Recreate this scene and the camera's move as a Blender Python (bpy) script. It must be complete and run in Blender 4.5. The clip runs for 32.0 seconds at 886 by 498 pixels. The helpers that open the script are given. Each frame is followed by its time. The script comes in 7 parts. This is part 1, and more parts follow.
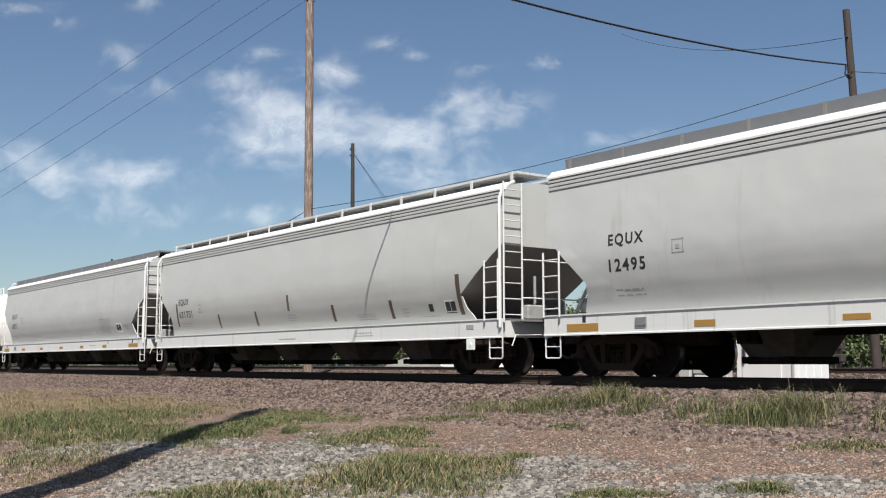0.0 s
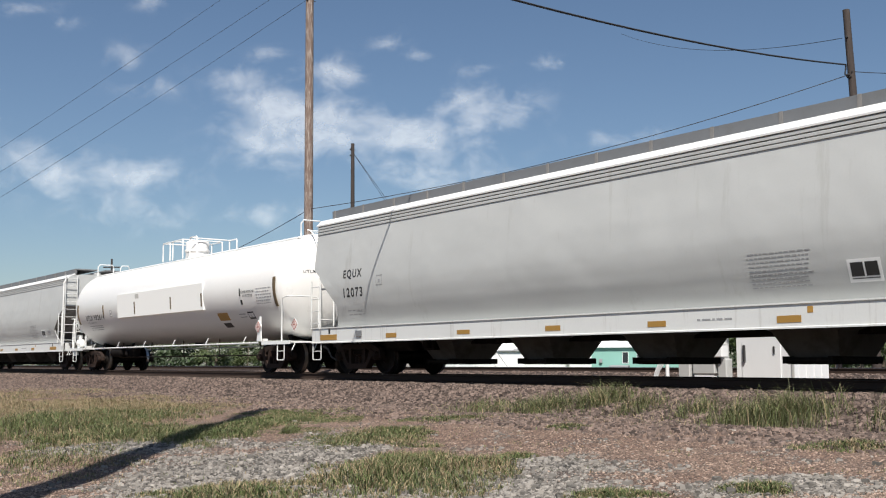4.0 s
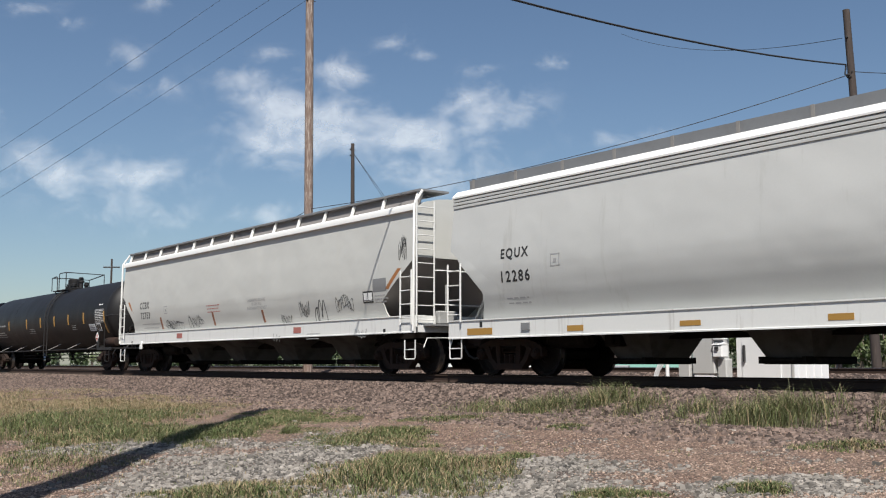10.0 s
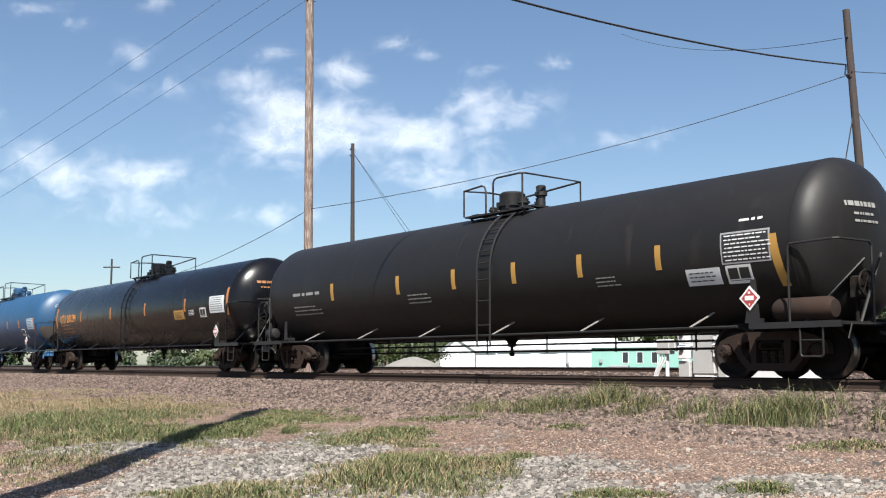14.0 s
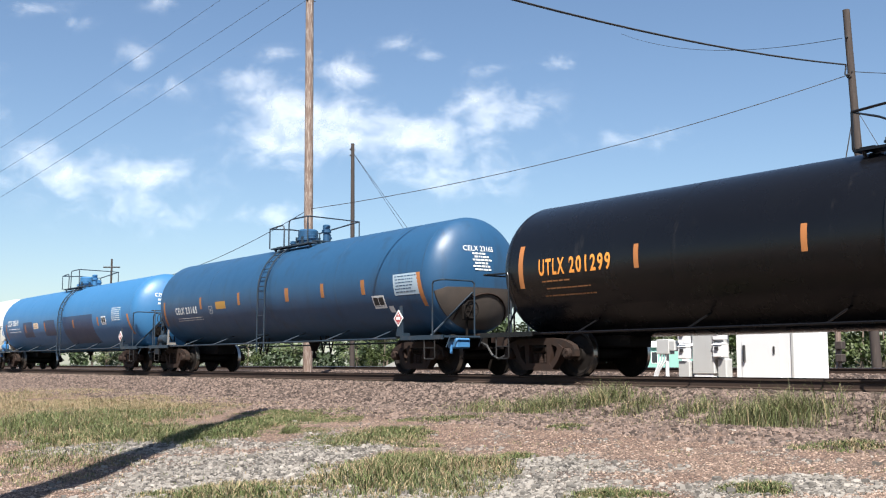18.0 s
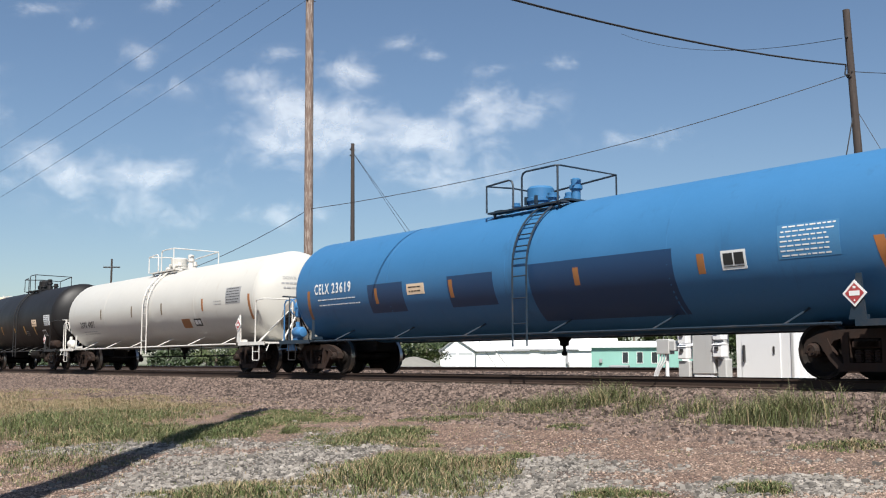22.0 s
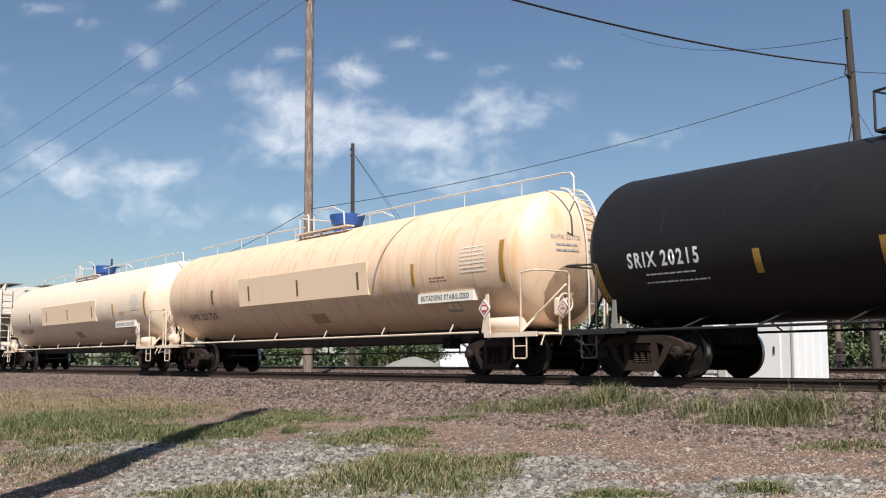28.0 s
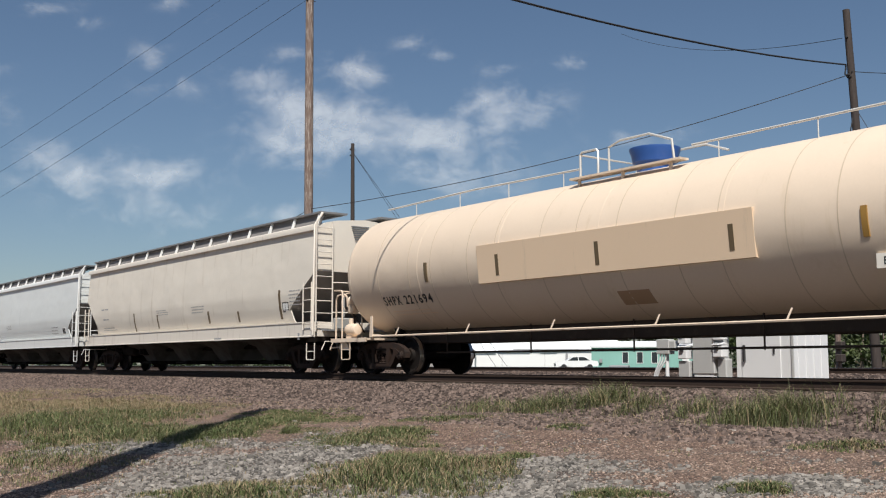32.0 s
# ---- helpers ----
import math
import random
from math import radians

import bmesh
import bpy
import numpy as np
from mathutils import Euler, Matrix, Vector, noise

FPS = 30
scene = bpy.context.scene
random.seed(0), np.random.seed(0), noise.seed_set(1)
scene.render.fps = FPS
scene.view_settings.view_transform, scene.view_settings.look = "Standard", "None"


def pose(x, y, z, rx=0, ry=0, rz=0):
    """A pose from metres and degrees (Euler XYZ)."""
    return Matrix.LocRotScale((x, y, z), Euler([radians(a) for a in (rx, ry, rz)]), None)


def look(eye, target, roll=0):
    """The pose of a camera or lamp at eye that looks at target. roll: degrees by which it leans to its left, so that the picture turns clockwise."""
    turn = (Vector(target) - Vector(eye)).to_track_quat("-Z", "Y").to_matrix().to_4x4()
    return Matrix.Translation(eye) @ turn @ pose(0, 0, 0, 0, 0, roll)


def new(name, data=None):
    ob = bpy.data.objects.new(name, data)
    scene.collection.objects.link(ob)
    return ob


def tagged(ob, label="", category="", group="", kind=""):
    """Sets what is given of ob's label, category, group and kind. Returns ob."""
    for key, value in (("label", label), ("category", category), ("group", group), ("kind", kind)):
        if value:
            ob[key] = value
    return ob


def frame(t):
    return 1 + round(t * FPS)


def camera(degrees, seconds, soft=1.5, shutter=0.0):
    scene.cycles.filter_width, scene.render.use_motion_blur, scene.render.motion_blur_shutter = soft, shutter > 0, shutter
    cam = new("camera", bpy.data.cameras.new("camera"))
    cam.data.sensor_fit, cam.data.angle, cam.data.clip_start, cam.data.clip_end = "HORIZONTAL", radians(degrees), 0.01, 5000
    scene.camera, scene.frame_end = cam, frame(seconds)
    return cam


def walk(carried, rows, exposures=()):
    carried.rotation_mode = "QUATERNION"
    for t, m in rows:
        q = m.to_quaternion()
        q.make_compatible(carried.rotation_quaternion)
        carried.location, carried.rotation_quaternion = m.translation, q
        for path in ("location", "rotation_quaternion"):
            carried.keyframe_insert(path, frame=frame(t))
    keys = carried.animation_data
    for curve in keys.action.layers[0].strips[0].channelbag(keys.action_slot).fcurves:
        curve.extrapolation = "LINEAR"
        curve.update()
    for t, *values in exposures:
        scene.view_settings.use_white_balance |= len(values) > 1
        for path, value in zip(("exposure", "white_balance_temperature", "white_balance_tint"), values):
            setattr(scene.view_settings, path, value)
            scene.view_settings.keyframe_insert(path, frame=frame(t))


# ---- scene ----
cam = camera(45.3, 32.0, soft=1.15)

# World: x along the train's way, y across the track away from the camera, z up from the top of the rail.
EYE = Vector((0.0, -15.67, 0.24))
YAW, TILT = radians(53.30), radians(6.20)
AIM = Vector((-math.sin(YAW) * math.cos(TILT), math.cos(YAW) * math.cos(TILT), math.sin(TILT)))
EXPOSURES = [(t, e + 0.33, 6140, 9) for t, e in ((0.0, 0.23), (1.0, 0.18), (3.0, 0.2), (5.5, -0.02), (6.0, -0.26), (7.0, -0.27), (9.0, 0.1), (12.0, 0.3), (14.0, 0.75), (18.0, 0.85), (20.0, 0.65), (23.0, 0.32), (25.0, 0.2), (28.0, 0.32), (29.0, 0.02), (30.0, -0.1), (32.0, -0.1))]
walk(cam, [(0.0, look(EYE, EYE + AIM)), (32.0, look(EYE, EYE + AIM))], EXPOSURES)

# Distance that the train has rolled, every two seconds.
RUN = [0.0, 15.39, 30.73, 46.22, 61.78, 77.23, 92.89, 108.34, 123.75, 139.27, 154.68, 169.65, 184.90, 200.01, 215.46, 231.25, 247.02]


def rolled(t):
    return float(np.interp(t, [2.0 * i for i in range(len(RUN))], RUN))


# ---- light ----
SUN_UP = radians(54)
SUN_DIR = Vector((0.790 * math.cos(SUN_UP), -0.613 * math.cos(SUN_UP), math.sin(SUN_UP)))
scene.view_settings.exposure = 0.0
world = bpy.data.worlds.new("sky")
scene.world = world
world.use_nodes = True
wn = world.node_tree.nodes
sky = wn.new("ShaderNodeTexSky")
sky.sky_type = "NISHITA"
sky.sun_disc = False
sky.sun_elevation = SUN_UP
sky.sun_rotation = math.atan2(SUN_DIR.x, SUN_DIR.y)
sky.air_density, sky.dust_density, sky.ozone_density = 1.0, 0.6, 1.6
wn["Background"].inputs["Strength"].default_value = 0.058
world.node_tree.links.new(sky.outputs["Color"], wn["Background"].inputs["Color"])
sun = new("sun", bpy.data.lights.new("sun", "SUN"))
sun.data.energy = 5.0
sun.data.angle = radians(0.53)
sun.data.color = (1.0, 0.92, 0.81)
sun.matrix_basis = look(SUN_DIR * 200, (0, 0, 0))

# ---- mesh helpers ----
def part(name, bm, material, parent=None, label="", smooth=35):
    """One mesh object from a bmesh (or a mesh), under a thing or a part."""
    if isinstance(bm, bmesh.types.BMesh):
        me = bpy.data.meshes.new(name)
        bm.to_mesh(me)
        bm.free()
        if smooth:
            me.polygons.foreach_set("use_smooth", [True] * len(me.polygons))
            me.set_sharp_from_angle(angle=radians(smooth))
        me.materials.append(material)
    else:
        me = bm
    ob = new(name, me)
    if parent:
        ob.parent = parent
    if label:
        tagged(ob, label)
    return ob


def box(bm, x0, x1, y0, y1, z0, z1, bev=0.0):
    v = [bm.verts.new((x, y, z)) for z in (z0, z1) for y in (y0, y1) for x in (x0, x1)]
    fs = [bm.faces.new([v[i] for i in q]) for q in ((0, 2, 3, 1), (4, 5, 7, 6), (0, 1, 5, 4), (2, 6, 7, 3), (0, 4, 6, 2), (1, 3, 7, 5))]
    if bev:
        es = list({e for f in fs for e in f.edges})
        bmesh.ops.bevel(bm, geom=es, offset=bev, segments=1, affect="EDGES")


def slab(bm, pts, axis, a, b):
    """Prism: a polygon of 2D points pulled from a to b along axis 'x', 'y' or 'z'."""
    def at(p, d):
        return {"x": (d, p[0], p[1]), "y": (p[0], d, p[1]), "z": (p[0], p[1], d)}[axis]
    lo = [bm.verts.new(at(p, a)) for p in pts]
    hi = [bm.verts.new(at(p, b)) for p in pts]
    n = len(pts)
    bm.faces.new(lo)
    bm.faces.new(hi[::-1])
    for i in range(n):
        bm.faces.new((lo[i], hi[i], hi[(i + 1) % n], lo[(i + 1) % n]))
    bmesh.ops.recalc_face_normals(bm, faces=list(bm.faces))


def rings(bm, loops, closed=True, caps=True):
    """Skins a list of equal vertex loops."""
    vs = [[bm.verts.new(p) for p in loop] for loop in loops]
    n = len(vs[0])
    for a, b in zip(vs, vs[1:]):
        for i in range(n if closed else n - 1):
            bm.faces.new((a[i], a[(i + 1) % n], b[(i + 1) % n], b[i]))
    if caps and closed:
        bm.faces.new(vs[0][::-1])
        bm.faces.new(vs[-1])
    return vs


def rod(bm, a, b, r, r2=None, n=8):
    """Round bar from a to b."""
    a, b = Vector(a), Vector(b)
    d = (b - a).normalized()
    u = d.orthogonal().normalized()
    w = d.cross(u)
    loop = lambda c, q: [c + u * (q * math.cos(2 * math.pi * i / n)) + w * (q * math.sin(2 * math.pi * i / n)) for i in range(n)]
    rings(bm, [loop(a, r), loop(b, r if r2 is None else r2)])


def pipe(bm, pts, r, n=6):
    """Bent bar through the points."""
    pts = [Vector(p) for p in pts]
    loops = []
    u = None
    for i, p in enumerate(pts):
        d = ((pts[min(i + 1, len(pts) - 1)] - p).normalized() + (p - pts[max(i - 1, 0)]).normalized()).normalized()
        u = d.orthogonal().normalized() if u is None else (u - d * u.dot(d)).normalized()
        w = d.cross(u)
        loops.append([p + u * (r * math.cos(2 * math.pi * k / n)) + w * (r * math.sin(2 * math.pi * k / n)) for k in range(n)])
    rings(bm, loops)


def tubes(name, car, material, r, *paths):
    """Bent bars, each a part of its own."""
    for path in paths:
        bm = bmesh.new()
        pipe(bm, path, r)
        part(name, bm, material, car)


def lathe(bm, prof, centre=(0, 0, 0), axis="x", n=24, flip=False):
    """Turns (along, radius) pairs about an axis through centre."""
    c = Vector(centre)
    def at(s, r, a):
        p, q = r * math.cos(a), r * math.sin(a)
        return c + Vector({"x": (s, p, q), "y": (p, s, q), "z": (p, q, s)}[axis])
    rings(bm, [[at(s, max(r, 1e-4), 2 * math.pi * i / n) for i in range(n)] for s, r in prof])
    bmesh.ops.recalc_face_normals(bm, faces=list(bm.faces))


def empty(name, m, label, category, group=""):
    ob = new(name)
    ob.empty_display_size = 0.5
    ob.matrix_basis = m
    return tagged(ob, label, category, group)


# ---- materials ----
def mat(name, colour, rough=0.6, metal=0.0, vary=0.12, size=3.0, fine=40.0, bump=0.15, dirt=None, amount=0.3, streak=False, spec=0.5, each=0.0, dents=0.0):
    """A surface with broad and fine variation, and stains of a second colour with their own outline."""
    m = bpy.data.materials.new(name)
    m.use_nodes = True
    nt = m.node_tree
    N, L = nt.nodes, nt.links
    bsdf = N["Principled BSDF"]
    co = N.new("ShaderNodeTexCoord")
    big = N.new("ShaderNodeTexNoise")
    big.inputs["Scale"].default_value = size
    big.inputs["Detail"].default_value = 6
    big.inputs["Roughness"].default_value = 0.62
    small = N.new("ShaderNodeTexNoise")
    small.inputs["Scale"].default_value = fine
    small.inputs["Detail"].default_value = 3
    L.new(co.outputs["Object"], big.inputs["Vector"])
    L.new(co.outputs["Object"], small.inputs["Vector"])
    mix = N.new("ShaderNodeMix")
    mix.data_type = "RGBA"
    mix.inputs["A"].default_value = (*[c * (1 - vary) for c in colour], 1)
    mix.inputs["B"].default_value = (*[min(1, c * (1 + vary)) for c in colour], 1)
    add = N.new("ShaderNodeMath")
    add.operation = "MULTIPLY_ADD"
    add.inputs[1].default_value = 0.5
    L.new(small.outputs["Fac"], add.inputs[0])
    half = N.new("ShaderNodeMath")
    half.operation = "MULTIPLY"
    half.inputs[1].default_value = 0.5
    L.new(big.outputs["Fac"], half.inputs[0])
    L.new(half.outputs[0], add.inputs[2])
    L.new(add.outputs[0], mix.inputs["Factor"])
    col = mix.outputs["Result"]
    if each:
        info = N.new("ShaderNodeObjectInfo")
        geo = N.new("ShaderNodeNewGeometry")
        hsv = N.new("ShaderNodeHueSaturation")
        ramp = N.new("ShaderNodeMapRange")
        ramp.inputs["To Min"].default_value = 1 - each
        ramp.inputs["To Max"].default_value = 1 + each
        s2 = N.new("ShaderNodeMath")
        s2.operation = "ADD"
        L.new(info.outputs["Random"], s2.inputs[0])
        L.new(geo.outputs["Random Per Island"], s2.inputs[1])
        s3 = N.new("ShaderNodeMath")
        s3.operation = "FRACT"
        L.new(s2.outputs[0], s3.inputs[0])
        L.new(s3.outputs[0], ramp.inputs["Value"])
        L.new(ramp.outputs["Result"], hsv.inputs["Value"])
        L.new(col, hsv.inputs["Color"])
        col = hsv.outputs["Color"]
    if dirt:
        mp = N.new("ShaderNodeMapping")
        mp.inputs["Scale"].default_value = (2.6, 2.6, 0.22) if streak else (1, 1, 1)
        L.new(co.outputs["Object"], mp.inputs["Vector"])
        dn = N.new("ShaderNodeTexNoise")
        dn.inputs["Scale"].default_value = size * (1.6 if streak else 0.8)
        dn.inputs["Detail"].default_value = 8
        dn.inputs["Roughness"].default_value = 0.68
        L.new(mp.outputs["Vector"], dn.inputs["Vector"])
        rm = N.new("ShaderNodeMapRange")
        rm.inputs["From Min"].default_value = 0.68 - amount * 0.4
        rm.inputs["From Max"].default_value = 0.92 - amount * 0.4
        L.new(dn.outputs["Fac"], rm.inputs["Value"])
        m2 = N.new("ShaderNodeMix")
        m2.data_type = "RGBA"
        m2.inputs["B"].default_value = (*dirt, 1)
        L.new(rm.outputs["Result"], m2.inputs["Factor"])
        L.new(col, m2.inputs["A"])
        col = m2.outputs["Result"]
    L.new(col, bsdf.inputs["Base Color"])
    rr = N.new("ShaderNodeMapRange")
    rr.inputs["To Min"].default_value = max(0.02, rough - 0.1)
    rr.inputs["To Max"].default_value = min(1.0, rough + 0.1)
    L.new(big.outputs["Fac"], rr.inputs["Value"])
    L.new(rr.outputs["Result"], bsdf.inputs["Roughness"])
    bsdf.inputs["Metallic"].default_value = metal
    bsdf.inputs["Specular IOR Level"].default_value = spec
    if bump:
        bp = N.new("ShaderNodeBump")
        bp.inputs["Strength"].default_value = bump
        bp.inputs["Distance"].default_value = 0.01
        L.new(add.outputs[0], bp.inputs["Height"])
        L.new(bp.outputs["Normal"], bsdf.inputs["Normal"])
    if dents:
        soft = N.new("ShaderNodeTexNoise")
        soft.inputs["Scale"].default_value = 0.75
        soft.inputs["Detail"].default_value = 2.5
        L.new(co.outputs["Object"], soft.inputs["Vector"])
        dent = N.new("ShaderNodeBump")
        dent.inputs["Strength"].default_value = 1.0
        dent.inputs["Distance"].default_value = dents
        L.new(soft.outputs["Fac"], dent.inputs["Height"])
        L.new(dent.outputs["Normal"], bp.inputs["Normal"])
    return m


M = {}
M["hopper_grey"] = mat("light_grey_paint", (0.455, 0.459, 0.446), 0.5, vary=0.06, size=0.7, fine=30, bump=0.05, dirt=(0.34, 0.33, 0.305), amount=0.25, streak=True, dents=0.045)
M["hopper_pale"] = mat("pale_grey_paint", (0.466, 0.466, 0.441), 0.5, vary=0.05, size=0.7, fine=30, bump=0.05, dirt=(0.46, 0.44, 0.38), amount=0.14, streak=True, dents=0.050)
M["hopper_chalk"] = mat("chalky_warm_white_paint", (0.66, 0.61, 0.53), 0.6, vary=0.08, size=0.9, fine=30, bump=0.06, dirt=(0.46, 0.40, 0.32), amount=0.26, streak=True, dents=0.050)
M["hopper_clean"] = mat("clean_cool_white_paint", (0.62, 0.64, 0.63), 0.5, vary=0.05, size=0.8, fine=30, bump=0.05, dirt=(0.38, 0.38, 0.36), amount=0.2, streak=True, dents=0.045)
M["sill_warm"] = mat("grimy_cream_paint", (0.66, 0.605, 0.53), 0.5, vary=0.08, size=1.4, fine=25, bump=0.06, dirt=(0.36, 0.30, 0.24), amount=0.3, streak=True)
M["white"] = mat("white_paint", (0.76, 0.76, 0.74), 0.45, vary=0.05, size=1.0, fine=25, bump=0.05, dirt=(0.42, 0.40, 0.36), amount=0.14, streak=True)
M["sill"] = mat("grimy_white_paint", (0.627, 0.627, 0.608), 0.5, vary=0.08, size=1.4, fine=25, bump=0.06, dirt=(0.36, 0.34, 0.31), amount=0.28, streak=True)
M["tank_white"] = mat("glossy_white_paint", (0.74, 0.725, 0.70), 0.32, vary=0.03, size=0.6, fine=18, bump=0.04, dirt=(0.55, 0.52, 0.46), amount=0.08, streak=True, dents=0.020)
M["tank_cream"] = mat("cream_stained_paint", (0.67, 0.49, 0.345), 0.5, vary=0.1, size=0.7, fine=20, bump=0.06, dirt=(0.60, 0.34, 0.16), amount=0.42, streak=True, dents=0.050)
M["tank_cream_clean"] = mat("pale_cream_paint", (0.675, 0.555, 0.43), 0.5, vary=0.06, size=0.7, fine=20, bump=0.06, dirt=(0.58, 0.46, 0.32), amount=0.22, streak=True, dents=0.040)
M["tank_bone"] = mat("off_white_paint", (0.5, 0.485, 0.445), 0.42, vary=0.05, size=0.7, fine=20, bump=0.05, dirt=(0.38, 0.33, 0.27), amount=0.22, streak=True, dents=0.035)
M["tank_black"] = mat("faded_black_paint", (0.0105, 0.0098, 0.01), 0.52, vary=0.2, size=0.8, fine=20, bump=0.05, dirt=(0.034, 0.026, 0.022), amount=0.22, streak=True, spec=0.32, dents=0.030)
M["tank_gloss"] = mat("glossy_black_paint", (0.0045, 0.0045, 0.0055), 0.27, vary=0.15, size=0.8, fine=20, bump=0.04, dirt=(0.03, 0.027, 0.025), amount=0.2, streak=True, spec=0.36)
M["tank_blue"] = mat("blue_paint", (0.0365, 0.14, 0.297), 0.46, vary=0.10, size=0.6, fine=18, bump=0.05, dirt=(0.026, 0.085, 0.17), amount=0.24, streak=True, dents=0.030)
M["tank_blue_dull"] = mat("dull_blue_paint", (0.0165, 0.064, 0.140), 0.45, vary=0.12, size=0.6, fine=18, bump=0.05, dirt=(0.017, 0.04, 0.075), amount=0.4, streak=True, dents=0.035)
M["under"] = mat("grimy_underframe", (0.0109, 0.00891, 0.00792), 0.8, vary=0.3, size=4, fine=60, bump=0.3, dirt=(0.055, 0.041, 0.033), amount=0.35, spec=0.12)
M["truck"] = mat("rusty_cast_steel", (0.0344, 0.0213, 0.0164), 0.8, vary=0.35, size=5, fine=70, bump=0.4, dirt=(0.026, 0.021, 0.019), amount=0.6, spec=0.12)
M["wheel"] = mat("dark_wheel_steel", (0.012, 0.0096, 0.0084), 0.7, vary=0.25, size=5, fine=60, bump=0.25, dirt=(0.05, 0.035, 0.027), amount=0.3, spec=0.12)
M["tread"] = mat("polished_tread_steel", (0.45, 0.43, 0.41), 0.3, metal=1.0, vary=0.1, size=6, fine=80, bump=0.05)
M["black"] = mat("black_paint", (0.02, 0.02, 0.02), 0.55, vary=0.15, size=3, bump=0.05)
M["text_white"] = mat("stencilled_white_paint", (0.702, 0.702, 0.684), 0.6, vary=0.05, bump=0)
M["text_grey"] = mat("faded_lettering", (0.30, 0.30, 0.30), 0.6, vary=0.1, bump=0)
M["orange"] = mat("worn_orange_sheeting", (0.39, 0.15, 0.045), 0.5, vary=0.15, size=6, bump=0.05)
M["yellow"] = mat("yellow_sheeting", (0.38, 0.21, 0.045), 0.5, vary=0.1, size=6, bump=0.05)
M["brownbar"] = mat("dull_brown_sheeting", (0.12, 0.085, 0.045), 0.5, vary=0.1, size=6, bump=0.05)
M["red"] = mat("red_sheeting", (0.36, 0.05, 0.05), 0.5, vary=0.1, size=6, bump=0.02)
M["grating"] = mat("galvanised_grating", (0.21, 0.212, 0.215), 0.6, metal=0.2, vary=0.2, size=5, bump=0.2)
# carries the shade under the end slopes; the flat cars' fascia shares it
M["shade_grey"] = mat("shade_grey_sheet", (0.22, 0.205, 0.195), 0.65, vary=0.15, size=2, fine=30, bump=0.1)
M["rail"] = mat("rusty_rail_steel", (0.045, 0.031, 0.025), 0.75, vary=0.25, size=6, bump=0.2, spec=0.12)
M["railtop"] = mat("worn_rail_head", (0.50, 0.47, 0.45), 0.3, metal=1.0, vary=0.1, size=4, bump=0.05)
M["tie"] = mat("weathered_oak_sleeper", (0.0595, 0.0476, 0.0385), 0.9, vary=0.35, size=5, fine=50, bump=0.5, each=0.3, spec=0.12)
M["stone"] = mat("ballast_stone", (0.135, 0.098, 0.081), 0.9, vary=0.25, size=9, fine=60, bump=0.3, each=0.65)
M["gravel"] = mat("grey_gravel_stone", (0.190, 0.172, 0.152), 0.9, vary=0.2, size=12, fine=80, bump=0.3, each=0.65)
M["pebble"] = mat("tan_pebble", (0.235, 0.172, 0.134), 0.9, vary=0.2, size=12, fine=80, bump=0.3, each=0.75)
M["pole"] = mat("weathered_pole_wood", (0.155, 0.108, 0.086), 0.85, vary=0.55, size=6, fine=40, bump=0.6, dirt=(0.50, 0.44, 0.39), amount=0.5, streak=True)
M["pole_dark"] = mat("dark_creosoted_wood", (0.042, 0.032, 0.028), 0.85, vary=0.4, size=3, fine=40, bump=0.6, dirt=(0.09, 0.068, 0.057), amount=0.35, streak=True)
M["wire"] = mat("black_cable", (0.025, 0.025, 0.027), 0.7, vary=0.1, bump=0)
M["blue_bonnet"] = mat("bright_blue_paint", (0.025, 0.085, 0.30), 0.45, vary=0.1, size=2, bump=0.05)
M["bay"] = mat("grimy_grey_paint", (0.108, 0.102, 0.0955), 0.7, vary=0.25, size=2, fine=30, bump=0.1, dirt=(0.05, 0.043, 0.037), amount=0.5, spec=0.12)
M["blue_trim"] = mat("dark_blue_fittings", (0.014, 0.027, 0.043), 0.5, vary=0.2, size=3, bump=0.1, dirt=(0.06, 0.05, 0.045), amount=0.4)
M["cream_trim"] = mat("cream_fittings", (0.66, 0.54, 0.42), 0.55, vary=0.1, size=3, bump=0.1, dirt=(0.3, 0.2, 0.13), amount=0.35)
M["bone_trim"] = mat("off_white_fittings", (0.62, 0.60, 0.56), 0.5, vary=0.1, size=3, bump=0.1, dirt=(0.25, 0.2, 0.16), amount=0.35)
M["black_trim"] = mat("black_fittings", (0.013, 0.012, 0.012), 0.6, vary=0.2, size=3, bump=0.1, dirt=(0.034, 0.026, 0.022), amount=0.3)
M["dark_blue"] = mat("fresh_dark_blue_paint", (0.011, 0.042, 0.11), 0.4, vary=0.08, size=1, bump=0.04)
M["panel_white"] = mat("faded_white_panel", (0.62, 0.64, 0.64), 0.55, vary=0.06, size=4, bump=0.02)
M["joint"] = mat("grimy_jacket_joint", (0.43, 0.315, 0.21), 0.6, vary=0.3, size=1.5, bump=0)
M["joint_pale"] = mat("faint_jacket_joint", (0.52, 0.42, 0.31), 0.6, vary=0.3, size=1.5, bump=0)
M["under_dust"] = mat("dusty_underframe", (0.055, 0.041, 0.032), 0.85, vary=0.3, size=3, fine=50, bump=0.2, dirt=(0.10, 0.075, 0.055), amount=0.4, spec=0.12)
M["panel_cream"] = mat("cream_patch_panel", (0.74, 0.565, 0.395), 0.5, vary=0.05, size=1, bump=0.04, dirt=(0.5, 0.4, 0.28), amount=0.2, streak=True)
M["panel_shell"] = mat("matt_white_patch_panel", (0.90, 0.89, 0.85), 0.6, vary=0.04, size=1, bump=0.03)
M["rust_text"] = mat("faded_red_lettering", (0.33, 0.12, 0.1), 0.6, vary=0.1, bump=0)
